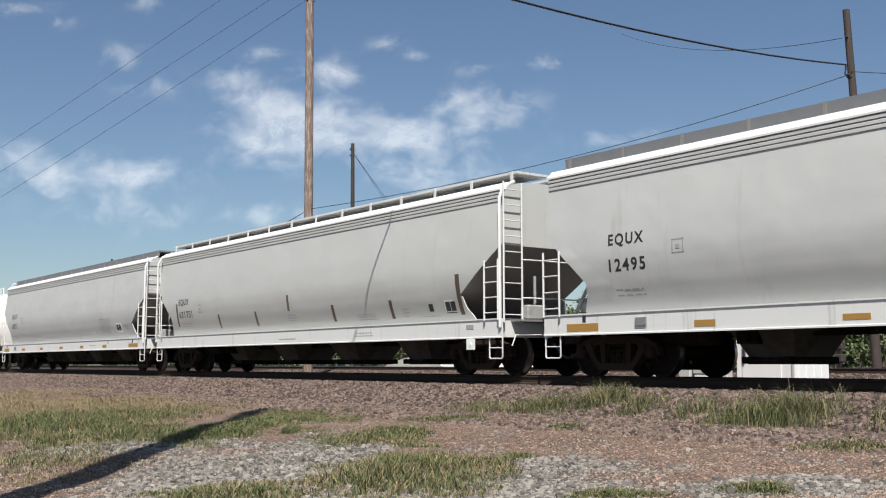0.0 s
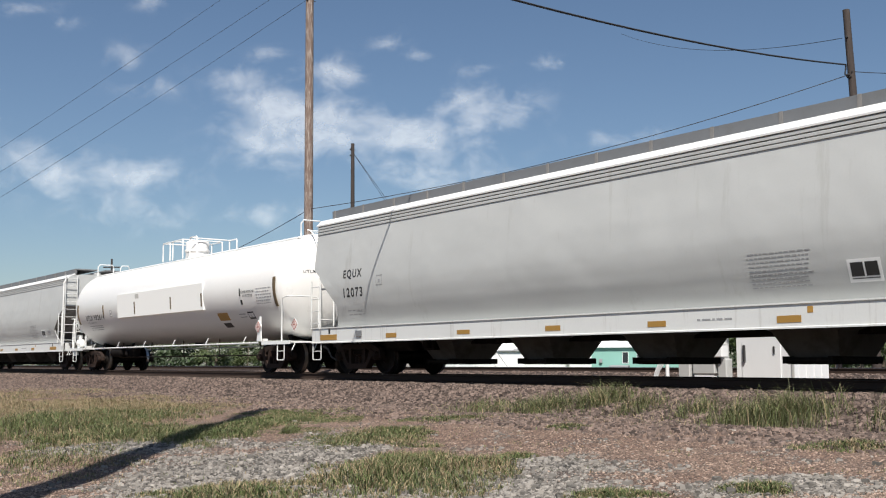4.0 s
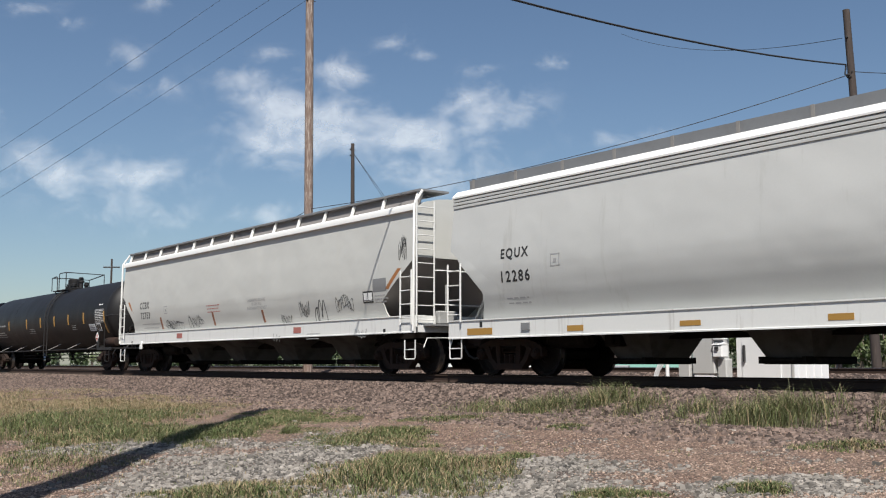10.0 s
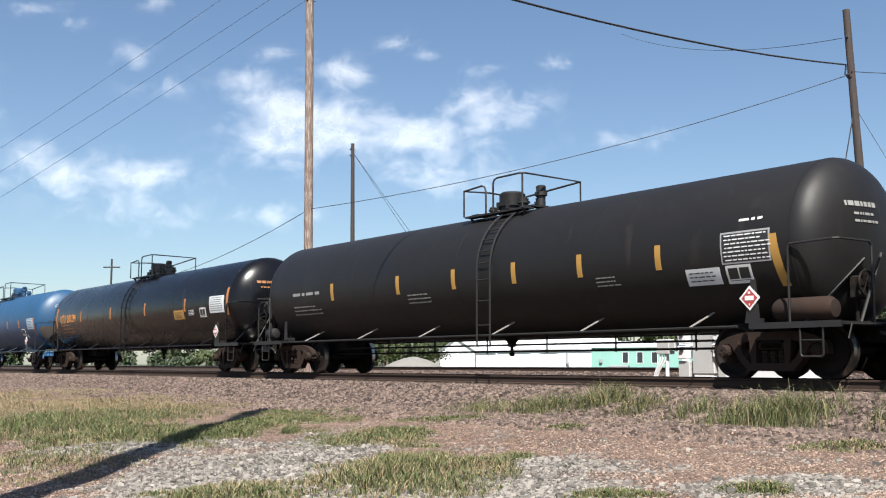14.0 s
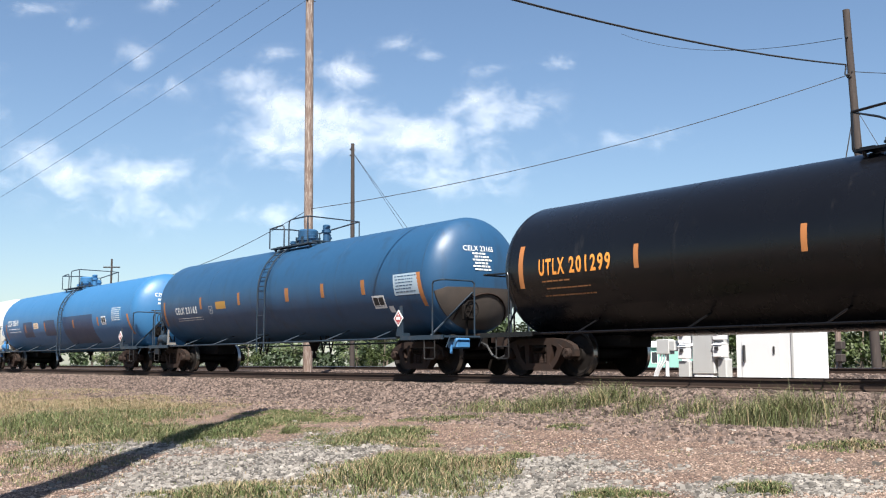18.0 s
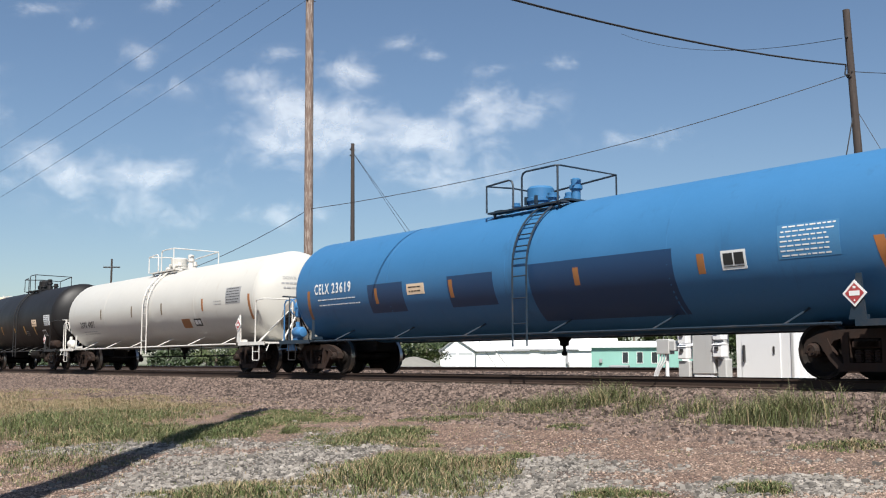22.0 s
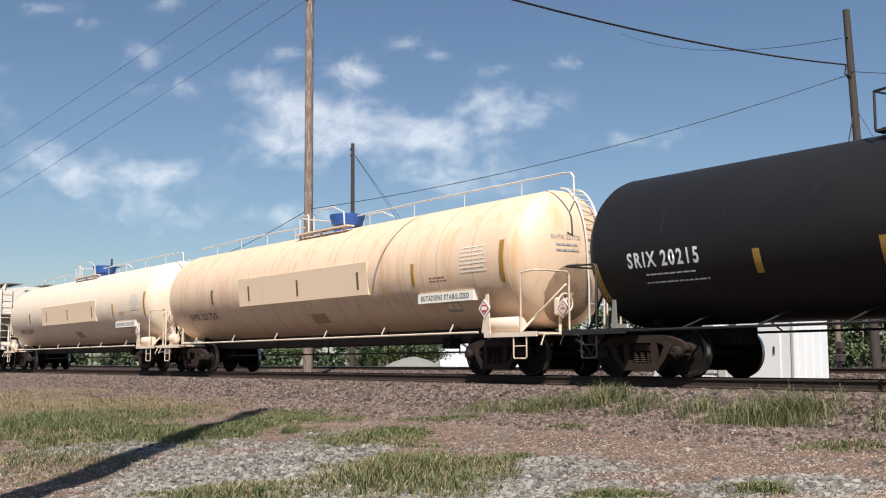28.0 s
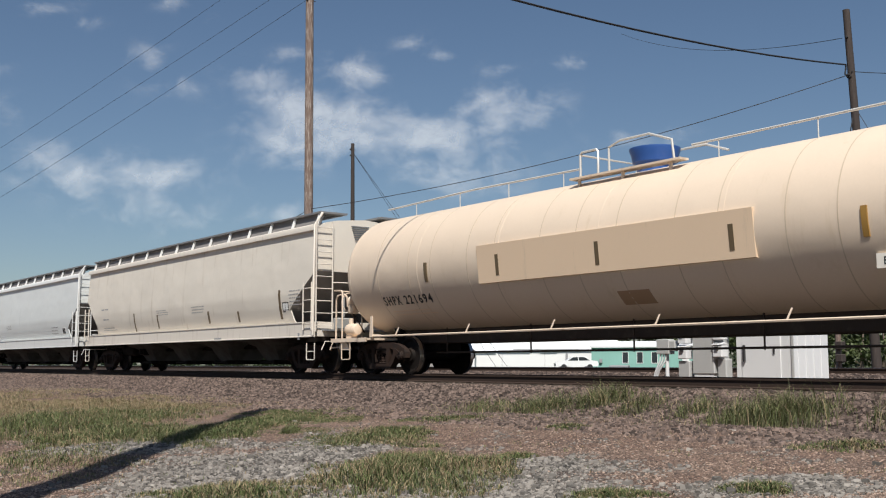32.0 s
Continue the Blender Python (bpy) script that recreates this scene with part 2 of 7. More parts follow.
M["hopper_light"] = mat("light_grey_enamel", (0.458, 0.462, 0.441), 0.42, vary=0.04, size=0.6, fine=30, bump=0.04, dirt=(0.37, 0.365, 0.345), amount=0.2, streak=True, dents=0.040)
M["board_pale"] = mat("pale_painted_grating", (0.55, 0.55, 0.54), 0.6, vary=0.15, size=5, bump=0.2)
M["orange_dull"] = mat("faded_orange_sheeting", (0.30, 0.125, 0.04), 0.55, vary=0.15, size=8, bump=0.03)
M["orange_text"] = mat("orange_stencil_paint", (0.80, 0.30, 0.05), 0.55, vary=0.06, bump=0)
M["text_dim"] = mat("worn_pale_lettering", (0.25, 0.25, 0.24), 0.6, vary=0.15, bump=0)
M["panel_blue"] = mat("light_blue_panel", (0.06, 0.19, 0.36), 0.5, vary=0.08, bump=0)
M["grey_pale"] = mat("pale_grey_lettering", (0.52, 0.50, 0.46), 0.6, vary=0.1, bump=0)
M["orange_stain"] = mat("brownish_faded_panel", (0.36, 0.235, 0.145), 0.55, vary=0.12, size=6, bump=0)
M["head_grime"] = mat("sooty_brown_grime", (0.055, 0.043, 0.036), 0.7, vary=0.35, size=3, fine=30, bump=0.05, dirt=(0.04, 0.034, 0.03), amount=0.5)
M["rust_grime"] = mat("rusty_brown_grime", (0.30, 0.20, 0.13), 0.7, vary=0.35, size=3, fine=30, bump=0.05, dirt=(0.13, 0.085, 0.06), amount=0.45)
M["strut_grey"] = mat("dull_grey_steel", (0.20, 0.19, 0.18), 0.6, vary=0.2, size=5, bump=0.1)
M["rust_bar"] = mat("rust_red_sheeting", (0.2, 0.085, 0.045), 0.55, vary=0.15, size=6, bump=0)
M["rail_pale"] = mat("pale_galvanised_pipe", (0.62, 0.60, 0.56), 0.45, metal=0.2, vary=0.1, size=4, bump=0.05)
M["placard_face"] = mat("faded_pink_sheeting", (0.62, 0.50, 0.46), 0.6, vary=0.1, size=6, bump=0)
M["sign_white"] = mat("chalky_white_board", (0.70, 0.66, 0.59), 0.6, vary=0.05, size=3, bump=0.02, dirt=(0.45, 0.38, 0.30), amount=0.25, streak=True)
M["fascia"] = mat("dull_zinc_sheet", (0.15, 0.155, 0.162), 0.6, vary=0.15, size=3, bump=0.1, dirt=(0.13, 0.13, 0.13), amount=0.4)
M["grime_soft"] = mat("greyish_brown_grime", (0.33, 0.29, 0.25), 0.7, vary=0.3, size=3, fine=30, bump=0.03, dirt=(0.16, 0.13, 0.10), amount=0.45)
M["panel_ice"] = mat("chalky_pale_blue_panel", (0.36, 0.45, 0.52), 0.55, vary=0.12, size=5, bump=0.02)
M["blue_bright"] = mat("worn_bright_blue_paint", (0.05, 0.17, 0.36), 0.5, vary=0.2, size=5, bump=0.1, dirt=(0.05, 0.06, 0.07), amount=0.4)
M["case_dull"] = mat("dull_pale_steel", (0.30, 0.30, 0.29), 0.6, vary=0.2, size=4, bump=0.1, dirt=(0.12, 0.11, 0.10), amount=0.4)
# ---- ground ----
def ground_z(x, y):
    if y < -4.2:
        z = -0.62 - 0.043 * (-4.2 - y)
    elif y < 6.5:
        z = -0.62
    elif y < 9.0:
        z = -0.62 + 0.5 * (y - 6.5) / 2.5
    else:
        z = -0.12 + 0.16 * min(1.0, (y - 9.0) / 20.0) - 0.42 * max(0.0, min(1.0, (y - 40.0) / 12.0))
    return z


def steps(a, b, d):
    return [a + (b - a) * i / max(1, round((b - a) / d)) for i in range(max(1, round((b - a) / d)))]


def sheet(name, xs, ys, zf, material):
    """A height field as one mesh."""
    nx = len(xs)
    co = [(x, y, zf(x, y)) for y in ys for x in xs]
    fa = [(j * nx + i, j * nx + i + 1, (j + 1) * nx + i + 1, (j + 1) * nx + i) for j in range(len(ys) - 1) for i in range(nx - 1)]
    me = bpy.data.meshes.new(name)
    me.from_pydata(co, [], fa)
    me.polygons.foreach_set("use_smooth", [True] * len(me.polygons))
    me.materials.append(material)
    return new(name, me)


def ground_noise(x, y):
    a = noise.noise(Vector((x * 0.5, y * 0.5, 0))) * 0.05 + noise.noise(Vector((x * 2.1, y * 2.1, 7))) * 0.02
    return ground_z(x, y) + (a if -40 < y < 30 else 0)



FWD = Vector((-math.sin(YAW), math.cos(YAW), 0))
RGT = Vector((math.cos(YAW), math.sin(YAW), 0))


def lot(a, b):
    """A place on the ground: a metres out along the axis of view, b metres to its right."""
    p = EYE + FWD * a + RGT * b
    return p.x, p.y


def lot_of(x, y):
    d = Vector((x - EYE.x, y - EYE.y, 0))
    return d.dot(FWD), d.dot(RGT)


# Patches of grass: out, right, half length, half width, blades, height, dryness
GREEN = [(19.4, -7.3, 4.2, 2.7, 11500, 0.20, 0.3), (16.6, -5.0, 1.9, 1.6, 4600, 0.16, 0.4), (12.9, -4.9, 1.9, 1.4, 2700, 0.10, 0.7),
         (16.9, -3.5, 2.3, 0.75, 6500, 0.15, 0.25), (19.0, -2.7, 2.7, 1.15, 17000, 0.07, 0.35), (14.7, -1.0, 1.5, 0.95, 5600, 0.10, 0.4),
         (10.6, -0.4, 1.6, 1.0, 6000, 0.17, 0.6), (9.7, -1.9, 0.7, 0.9, 3600, 0.12, 0.7), (11.76, 0.8, 0.25, 0.2, 500, 0.07, 0.35), (8.95, 2.6, 0.3, 0.32, 1300, 0.10, 0.4),
         (9.05, 1.45, 0.25, 0.4, 1200, 0.09, 0.5), (15.3, 1.8, 0.5, 0.3, 900, 0.10, 0.5), (11.6, 4.4, 0.6, 0.6, 1500, 0.12, 0.6), (17.6, 0.0, 0.6, 0.8, 1700, 0.11, 0.4), (16.2, -2.3, 0.3, 0.12, 260, 0.16, 0.1)]
# Weeds along the near foot of the ballast: along the track, across it, half sizes, blades, height, dryness
WEEDS = [(-9.2, -3.1, 0.62, 0.65, 2700, 0.50, 0.25), (-13.9, -3.1, 0.5, 0.5, 1100, 0.36, 0.35), (-13.0, -2.6, 0.4, 0.5, 1100, 0.44, 0.3), (-11.9, -2.8, 0.35, 0.5, 520, 0.34, 0.4), (-10.75, -2.9, 0.3, 0.5, 420, 0.36, 0.4),
         (-15.2, -3.3, 0.8, 0.5, 900, 0.26, 0.45), (-10.2, -3.6, 2.8, 0.6, 420, 0.14, 0.9), (-7.3, -2.7, 0.45, 0.5, 1100, 0.42, 0.35), (-5.9, -3.0, 0.9, 0.8, 1500, 0.40, 0.35), (-14.0, -4.3, 2.6, 0.5, 800, 0.08, 0.9)]
DRY = [(33.0, -13.5, 5.0, 4.5, 9000, 0.12, 1.5), (26.0, -9.6, 3.6, 4.2, 15000, 0.13, 1.5), (23.6, -6.0, 1.6, 2.2, 4500, 0.10, 1.4), (21.5, -9.0, 2.2, 2.2, 1800, 0.16, 0.8), (20.5, -2.2, 1.8, 1.6, 1200, 0.05, 0.8)]
GREY = [(11.6, -2.2, 2.9, 1.5), (13.4, -1.6, 2.4, 1.0), (9.6, 0.4, 1.3, 1.4), (11.0, 1.2, 1.1, 0.7), (14.6, -4.0, 1.3, 1.6), (9.0, -2.0, 1.0, 2.2), (9.2, 2.8, 0.6, 0.9)]


def worn_grey(x, y):
    a, b = lot_of(x, y)
    w = 0.0
    for ca, cb, ra, rb in GREY:
        w = max(w, 1.3 - math.hypot((a - ca) / ra, (b - cb) / rb))
    return max(0.0, min(1.0, w + noise.noise(Vector((x * 1.5, y * 1.5, 2))) * 0.5))


M["ground"] = mat("gravelly_dirt", (0.180, 0.112, 0.081), 0.95, vary=0.3, size=1.2, fine=55, bump=1.0, dirt=(0.255, 0.172, 0.127), amount=0.5)
gx = steps(-2500, -300, 220) + steps(-300, -70, 10) + steps(-70, -42, 1.0) + steps(-42, 2, 0.2) + steps(2, 40, 2) + steps(40, 300, 20) + steps(300, 2501, 220) + [2500]
gy = steps(-2500, -300, 220) + steps(-300, -30, 15) + steps(-30, -16, 1.0) + steps(-16, -3, 0.2) + steps(-3, 30, 0.7) + steps(30, 300, 15) + steps(300, 2501, 220) + [2500]
ground = tagged(sheet("ground", gx, gy, ground_noise, M["ground"]), "pale gravel and dirt lot with weedy grass", "ground", kind="structure")
at = ground.data.attributes.new("grey", "FLOAT", "POINT")
gf = ground.data.attributes.new("field", "FLOAT", "POINT")
vals, fld = [], []
for v in ground.data.vertices:
    near = -45 < v.co.x < 5 and -17 < v.co.y < -2
    vals.append(worn_grey(v.co.x, v.co.y) if near else 0.0)
    far = max(0.0, min(1.0, (v.co.y - 14) / 6)) if v.co.x < -20 or v.co.y > 40 else 0.0
    fld.append(far)
at.data.foreach_set("value", vals)
gf.data.foreach_set("value", fld)
nt = M["ground"].node_tree
bs = nt.nodes["Principled BSDF"]
src = bs.inputs["Base Color"].links[0].from_socket
for key, colour in (("grey", (0.098, 0.087, 0.078, 1)), ("field", (0.075, 0.088, 0.034, 1))):
    an = nt.nodes.new("ShaderNodeAttribute")
    an.attribute_name = key
    mx = nt.nodes.new("ShaderNodeMix")
    mx.data_type = "RGBA"
    mx.inputs["B"].default_value = colour
    nt.links.new(an.outputs["Fac"], mx.inputs["Factor"])
    nt.links.new(src, mx.inputs["A"])
    src = mx.outputs["Result"]
nt.links.new(src, bs.inputs["Base Color"])


def pebbly(material, scale, lo, hi, depth):
    """Breaks a surface up into small stones of differing tone and height, with shade painted between them."""
    nt = material.node_tree
    bs = nt.nodes["Principled BSDF"]
    co = nt.nodes.new("ShaderNodeTexCoord")
    vo = nt.nodes.new("ShaderNodeTexVoronoi")
    vo.inputs["Scale"].default_value = scale
    nt.links.new(co.outputs["Object"], vo.inputs["Vector"])
    rm = nt.nodes.new("ShaderNodeMapRange")
    rm.inputs["To Min"].default_value, rm.inputs["To Max"].default_value = lo, hi
    nt.links.new(vo.outputs["Color"], rm.inputs["Value"])
    # crevices between stones are darkened in the colour, as shade
    gap_shade = nt.nodes.new("ShaderNodeMapRange")
    gap_shade.inputs["From Min"].default_value, gap_shade.inputs["From Max"].default_value = 0.35, 0.75
    gap_shade.inputs["To Min"].default_value, gap_shade.inputs["To Max"].default_value = 1.0, 0.35
    nt.links.new(vo.outputs["Distance"], gap_shade.inputs["Value"])
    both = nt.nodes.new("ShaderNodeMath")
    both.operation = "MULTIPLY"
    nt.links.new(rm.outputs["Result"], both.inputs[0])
    nt.links.new(gap_shade.outputs["Result"], both.inputs[1])
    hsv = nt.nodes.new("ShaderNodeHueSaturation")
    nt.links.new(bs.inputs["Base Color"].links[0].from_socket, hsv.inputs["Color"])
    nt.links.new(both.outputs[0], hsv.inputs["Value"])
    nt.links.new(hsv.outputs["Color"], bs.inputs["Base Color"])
    bp = nt.nodes.new("ShaderNodeBump")
    bp.invert = True
    bp.inputs["Strength"].default_value = 1.0
    bp.inputs["Distance"].default_value = depth
    nt.links.new(vo.outputs["Distance"], bp.inputs["Height"])
    nt.links.new(bs.inputs["Normal"].links[0].from_socket, bp.inputs["Normal"])
    nt.links.new(bp.outputs["Normal"], bs.inputs["Normal"])


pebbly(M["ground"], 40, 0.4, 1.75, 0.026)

def bed_z(y0, top, foot, base, half, x, y):
    z = float(np.interp(abs(y - y0), [0, half, foot], [top - 0.02, top, base]))
    return z + noise.noise(Vector((x * 3, y * 3, 3))) * 0.03 + noise.noise(Vector((x * 9, y * 9, 5))) * 0.02


def ballast(name, y0, top, foot, base, half=1.75):
    """The stone bed of one track, with a rough surface."""
    ys = [y0 - foot + 2 * foot * i / 36 for i in range(37)]
    xs = steps(-2000, -90, 60) + steps(-90, -45, 0.6) + steps(-45, 6, 0.22) + steps(6, 60, 1.5) + steps(60, 2001, 80) + [2000]
    return tagged(sheet(name, xs, ys, lambda x, y: bed_z(y0, top, foot, base, half, x, y), M["bed"]), "brownish crushed stone ballast bed", "ballast", kind="structure")


def track(y0, head):
    """Two rails of real section on one track."""
    prof = [(-0.07, -0.17), (0.07, -0.17), (0.07, -0.155), (0.012, -0.135), (0.012, -0.04), (0.035, -0.03), (0.035, -0.004), (0.028, 0.0), (-0.028, 0.0), (-0.035, -0.004), (-0.035, -0.03), (-0.012, -0.04), (-0.012, -0.135), (-0.07, -0.155)]
    out = []
    for side in (-1, 1):
        bm = bmesh.new()
        rings(bm, [[(x, y0 + side * 0.752 + p, head + z) for p, z in prof] for x in (-1500, 1500)])
        bmesh.ops.recalc_face_normals(bm, faces=list(bm.faces))
        rail = part("rail", bm, M["rail"])
        rail.data.materials.append(M["railtop"])
        for f in rail.data.polygons:
            if f.normal.z > 0.7 and f.center.z > head - 0.003:
                f.material_index = 1
        out.append(tagged(rail, "rusty steel rail with a bright worn head", "rail", kind="structure"))
    return out


M["bed"] = mat("crushed_stone_bed", (0.065, 0.0479, 0.041), 0.95, vary=0.5, size=6, fine=40, bump=1.0, dirt=(0.055, 0.043, 0.037), amount=0.5, spec=0.12)
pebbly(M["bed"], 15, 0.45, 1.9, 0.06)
near_bed = ballast("ballast_near", 0.0, -0.21, 3.7, -0.68)
far_bed = ballast("ballast_far", 11.0, -0.03, 3.6, -0.2)
track(0.0, 0.0)
track(11.0, 0.14)

# sleepers, with tie plates under the near track's rails
tie_me = plate_me = None
for y0, head, bed, x0, n in ((0.0, 0.0, near_bed, -72.0, 138), (11.0, 0.14, far_bed, -75.0, 120)):
    for k in range(n):
        if tie_me is None:
            bm = bmesh.new()
            box(bm, -0.115, 0.115, -1.3, 1.3, -0.35, -0.172, 0.012)
            ob = part("sleeper", bm, M["tie"], bed)
            tie_me = ob.data
        else:
            ob = part("sleeper", tie_me, None, bed)
        ob.matrix_basis = pose(x0 + 0.545 * k + random.uniform(-0.03, 0.03), y0 + random.uniform(-0.04, 0.04), head, 0, 0, random.uniform(-1.2, 1.2))


# ---- loose stones and grass, each kind one mesh ----
def stones(name, spots, material, label, parent=None):
    """spots: rows of x, y, z, size. Rough eight-cornered stones."""
    rng = np.random.default_rng(len(spots))
    base = np.array([(-1, -1, -1), (1, -1, -1), (1, 1, -1), (-1, 1, -1), (-0.6, -0.6, 0.9), (0.6, -0.6, 0.9), (0.6, 0.6, 0.9), (-0.6, 0.6, 0.9)], float) * 0.8
    tri = np.array([(0, 1, 5, 4), (1, 2, 6, 5), (2, 3, 7, 6), (3, 0, 4, 7), (4, 5, 6, 7)])
    sp = np.asarray(spots, float)
    n = len(sp)
    v = base[None] * (1 + rng.uniform(-0.3, 0.3, (n, 8, 1))) + rng.uniform(-0.25, 0.25, (n, 8, 3))
    v *= np.stack([rng.uniform(0.7, 1.3, n), rng.uniform(0.7, 1.3, n), rng.uniform(0.45, 0.9, n)], 1)[:, None]
    an = rng.uniform(0, 6.28, n)
    ca, sa = np.cos(an)[:, None], np.sin(an)[:, None]
    x, y = v[..., 0] * ca - v[..., 1] * sa, v[..., 0] * sa + v[..., 1] * ca
    v = np.stack([x, y, v[..., 2]], -1) * sp[:, 3, None, None] + sp[:, None, :3]
    me = bpy.data.meshes.new(name)
    me.from_pydata(v.reshape(-1, 3).tolist(), [], (tri[None] + 8 * np.arange(n)[:, None, None]).reshape(-1, 4).tolist())
    me.materials.append(material)
    ob = new(name, me)
    return tagged(ob, label, "stones", kind="stuff")


def blades(name, spots, material, label, width=0.0038):
    """spots: rows of x, y, z, height. Bent grass blades of two faces."""
    rng = np.random.default_rng(len(spots) + 5)
    sp = np.asarray(spots, float)
    n = len(sp)
    an, lean = rng.uniform(0, 6.28, n), rng.uniform(0.25, 1.15, n)
    d = np.stack([np.cos(an), np.sin(an), np.zeros(n)], 1)
    s = np.stack([-np.sin(an), np.cos(an), np.zeros(n)], 1) * (width * rng.uniform(0.6, 1.4, n))[:, None]
    h = sp[:, 3:4]
    p = sp[:, :3]
    up = np.array([0, 0, 1.0])
    mid = p + d * h * (lean * 0.25)[:, None] + up * h * 0.55
    tip = p + d * h * lean[:, None] + up * h * rng.uniform(0.75, 1.0, n)[:, None]
    v = np.stack([p - s, p + s, mid + s * 0.8, mid - s * 0.8, tip], 1)
    o = 5 * np.arange(n)[:, None]
    f4 = (np.array([[0, 1, 2, 3]]) + o).tolist()
    f3 = (np.array([[3, 2, 4]]) + o).tolist()
    me = bpy.data.meshes.new(name)
    me.from_pydata(v.reshape(-1, 3).tolist(), [], f4 + f3)
    me.materials.append(material)
    return tagged(new(name, me), label, "grass", kind="stuff")


rng = np.random.default_rng(11)
M["blade"] = mat("green_grass_blade", (0.074, 0.094, 0.027), 0.7, vary=0.35, size=2.0, fine=9, bump=0, each=0.6, dirt=(0.15, 0.145, 0.06), amount=0.35)
M["straw"] = mat("dry_grass_blade", (0.26, 0.2, 0.115), 0.8, vary=0.25, size=2.0, fine=9, bump=0, each=0.4)
green, dry, weeds = [], [], []
M["weed"] = mat("dull_green_weed_blade", (0.088, 0.1, 0.034), 0.7, vary=0.35, size=2.0, fine=9, bump=0, each=0.6, dirt=(0.13, 0.12, 0.055), amount=0.35)


def tuft(x, y, z, h, dryness, fresh=None):
    """One clump of a few blades."""
    for _ in range(4):
        q = (x + rng.normal(0, 0.025), y + rng.normal(0, 0.025), z - 0.01, h * rng.uniform(0.35, 1.1))
        (dry if rng.random() < dryness else green if fresh is None else fresh).append(q)


for table in (GREEN, DRY):
    for a, b, ra, rb, n, h, dr in table:
        for _ in range(n):
            u, w = rng.uniform(-1.15, 1.15), rng.uniform(-1.15, 1.15)
            x, y = lot(a + ra * u, b + rb * w)
            c = noise.noise(Vector((x * 1.1, y * 1.1, 4))) + 0.6 * noise.noise(Vector((x * 3.1, y * 3.1, 8)))
            edge = 1.0 - math.hypot(u, w) + 0.55 * c + 0.10 * rng.normal()
            if edge > 0.05 and y < -3.0:
                tuft(x, y, ground_noise(x, y), h * (0.40 + 0.85 * min(0.8, edge)), dr * 0.5 + 0.6 * max(0.0, noise.noise(Vector((x * 0.9, y * 0.9, 21)))))
for cx, cy, rx, ry, n, h, dr in WEEDS:
    for _ in range(n // 3):
        x, y = cx + rng.normal(0, rx * 0.6), cy + rng.normal(0, ry * 0.55)
        y = min(y, -1.75)
        z = max(bed_z(0, -0.21, 3.7, -0.68, 1.75, x, y) if y > -3.7 else -9, ground_noise(x, y))
        tuft(x, y, z, h * rng.uniform(0.3, 1.05), dr * 0.5, weeds)
for _ in range(2600):
    a = rng.uniform(8.5, 30)
    b = rng.uniform(-0.45, 0.45) * a
    x, y = lot(a, b)
    if y < -3.4 and noise.noise(Vector((x * 0.8, y * 0.8, 9))) > 0.05:
        tuft(x, y, ground_noise(x, y), 0.06, 0.55)
blades("grass", green, M["blade"], "tufts of green grass on gravel")
blades("weeds", weeds, M["weed"], "tall green weeds along the ballast")
blades("dry_grass", dry, M["straw"], "dry straw-coloured grass")

spots = []
while len(spots) < 78000:
    a = 8.3 + 17 * rng.random() ** 1.6
    b = rng.uniform(-0.44, 0.44) * a
    x, y = lot(a, b)
    if y > -3.6:
        continue
    g = worn_grey(x, y)
    if rng.random() < 0.42 + 0.58 * g:
        spots.append((x, y, ground_noise(x, y), rng.uniform(0.008, 0.022) if rng.random() < 0.90 else rng.uniform(0.022, 0.05)))
split = [worn_grey(s[0], s[1]) + rng.normal(0, 0.2) > 0.45 for s in spots]
stones("gravel", [s for s, g in zip(spots, split) if g], M["gravel"], "loose grey gravel")
stones("gravel", [(x, y, z, min(r, 0.026) * 0.62) for (x, y, z, r), g in zip(spots, split) if not g], M["pebble"], "loose tan pebbles")
spots = []
for _ in range(62000):
    x = -2.0 - 80 * rng.random() ** 1.6
    y = rng.uniform(-4.0, -0.85) if rng.random() < 0.8 else rng.uniform(-5.6, -3.9)
    z = max(bed_z(0, -0.21, 3.7, -0.68, 1.75, x, y) if y > -3.7 else -9, ground_noise(x, y))
    spots.append((x, y, z + 0.008, rng.uniform(0.020, 0.046)))
stones("ballast_stones", spots, M["stone"], "loose brown ballast stones")
spots = [(rng.uniform(-48, -8), rng.uniform(7.6, 10.0), 0, 0.04) for _ in range(5000)]
spots = [(x, y, bed_z(11, -0.03, 3.6, -0.2, 1.75, x, y), s) for x, y, z, s in spots]
stones("ballast_stones", spots, M["stone"], "loose brown ballast stones of the far track")
# ---- rolling stock ----
WHEEL_R = 0.457


def wheelset_mesh():
    bm = bmesh.new()
    lathe(bm, [(-1.08, 0.075), (-0.86, 0.085), (-0.8, 0.1), (0.8, 0.1), (0.86, 0.085), (1.08, 0.075)], axis="y", n=10)
    for s in (-1, 1):
        prof = [(0.66, 0.12), (0.675, 0.33), (0.675, 0.40), (0.68, 0.47), (0.70, 0.485), (0.715, 0.462), (0.815, 0.452), (0.82, 0.40), (0.79, 0.385), (0.76, 0.34), (0.775, 0.20), (0.83, 0.15), (0.83, 0.11)]
        lathe(bm, [(s * a, r) for a, r in prof], axis="y", n=28)
    me = bpy.data.meshes.new("wheelset")
    bm.to_mesh(me)
    bm.free()
    me.polygons.foreach_set("use_smooth", [True] * len(me.polygons))
    me.set_sharp_from_angle(angle=radians(40))
    me.materials.append(M["wheel"])
    me.materials.append(M["tread"])
    for f in me.polygons:
        c = f.center
        if math.hypot(c.x, c.z) > 0.452 - WHEEL_R + 0.457 and abs(f.normal.y) < 0.5:
            f.material_index = 1
    return me


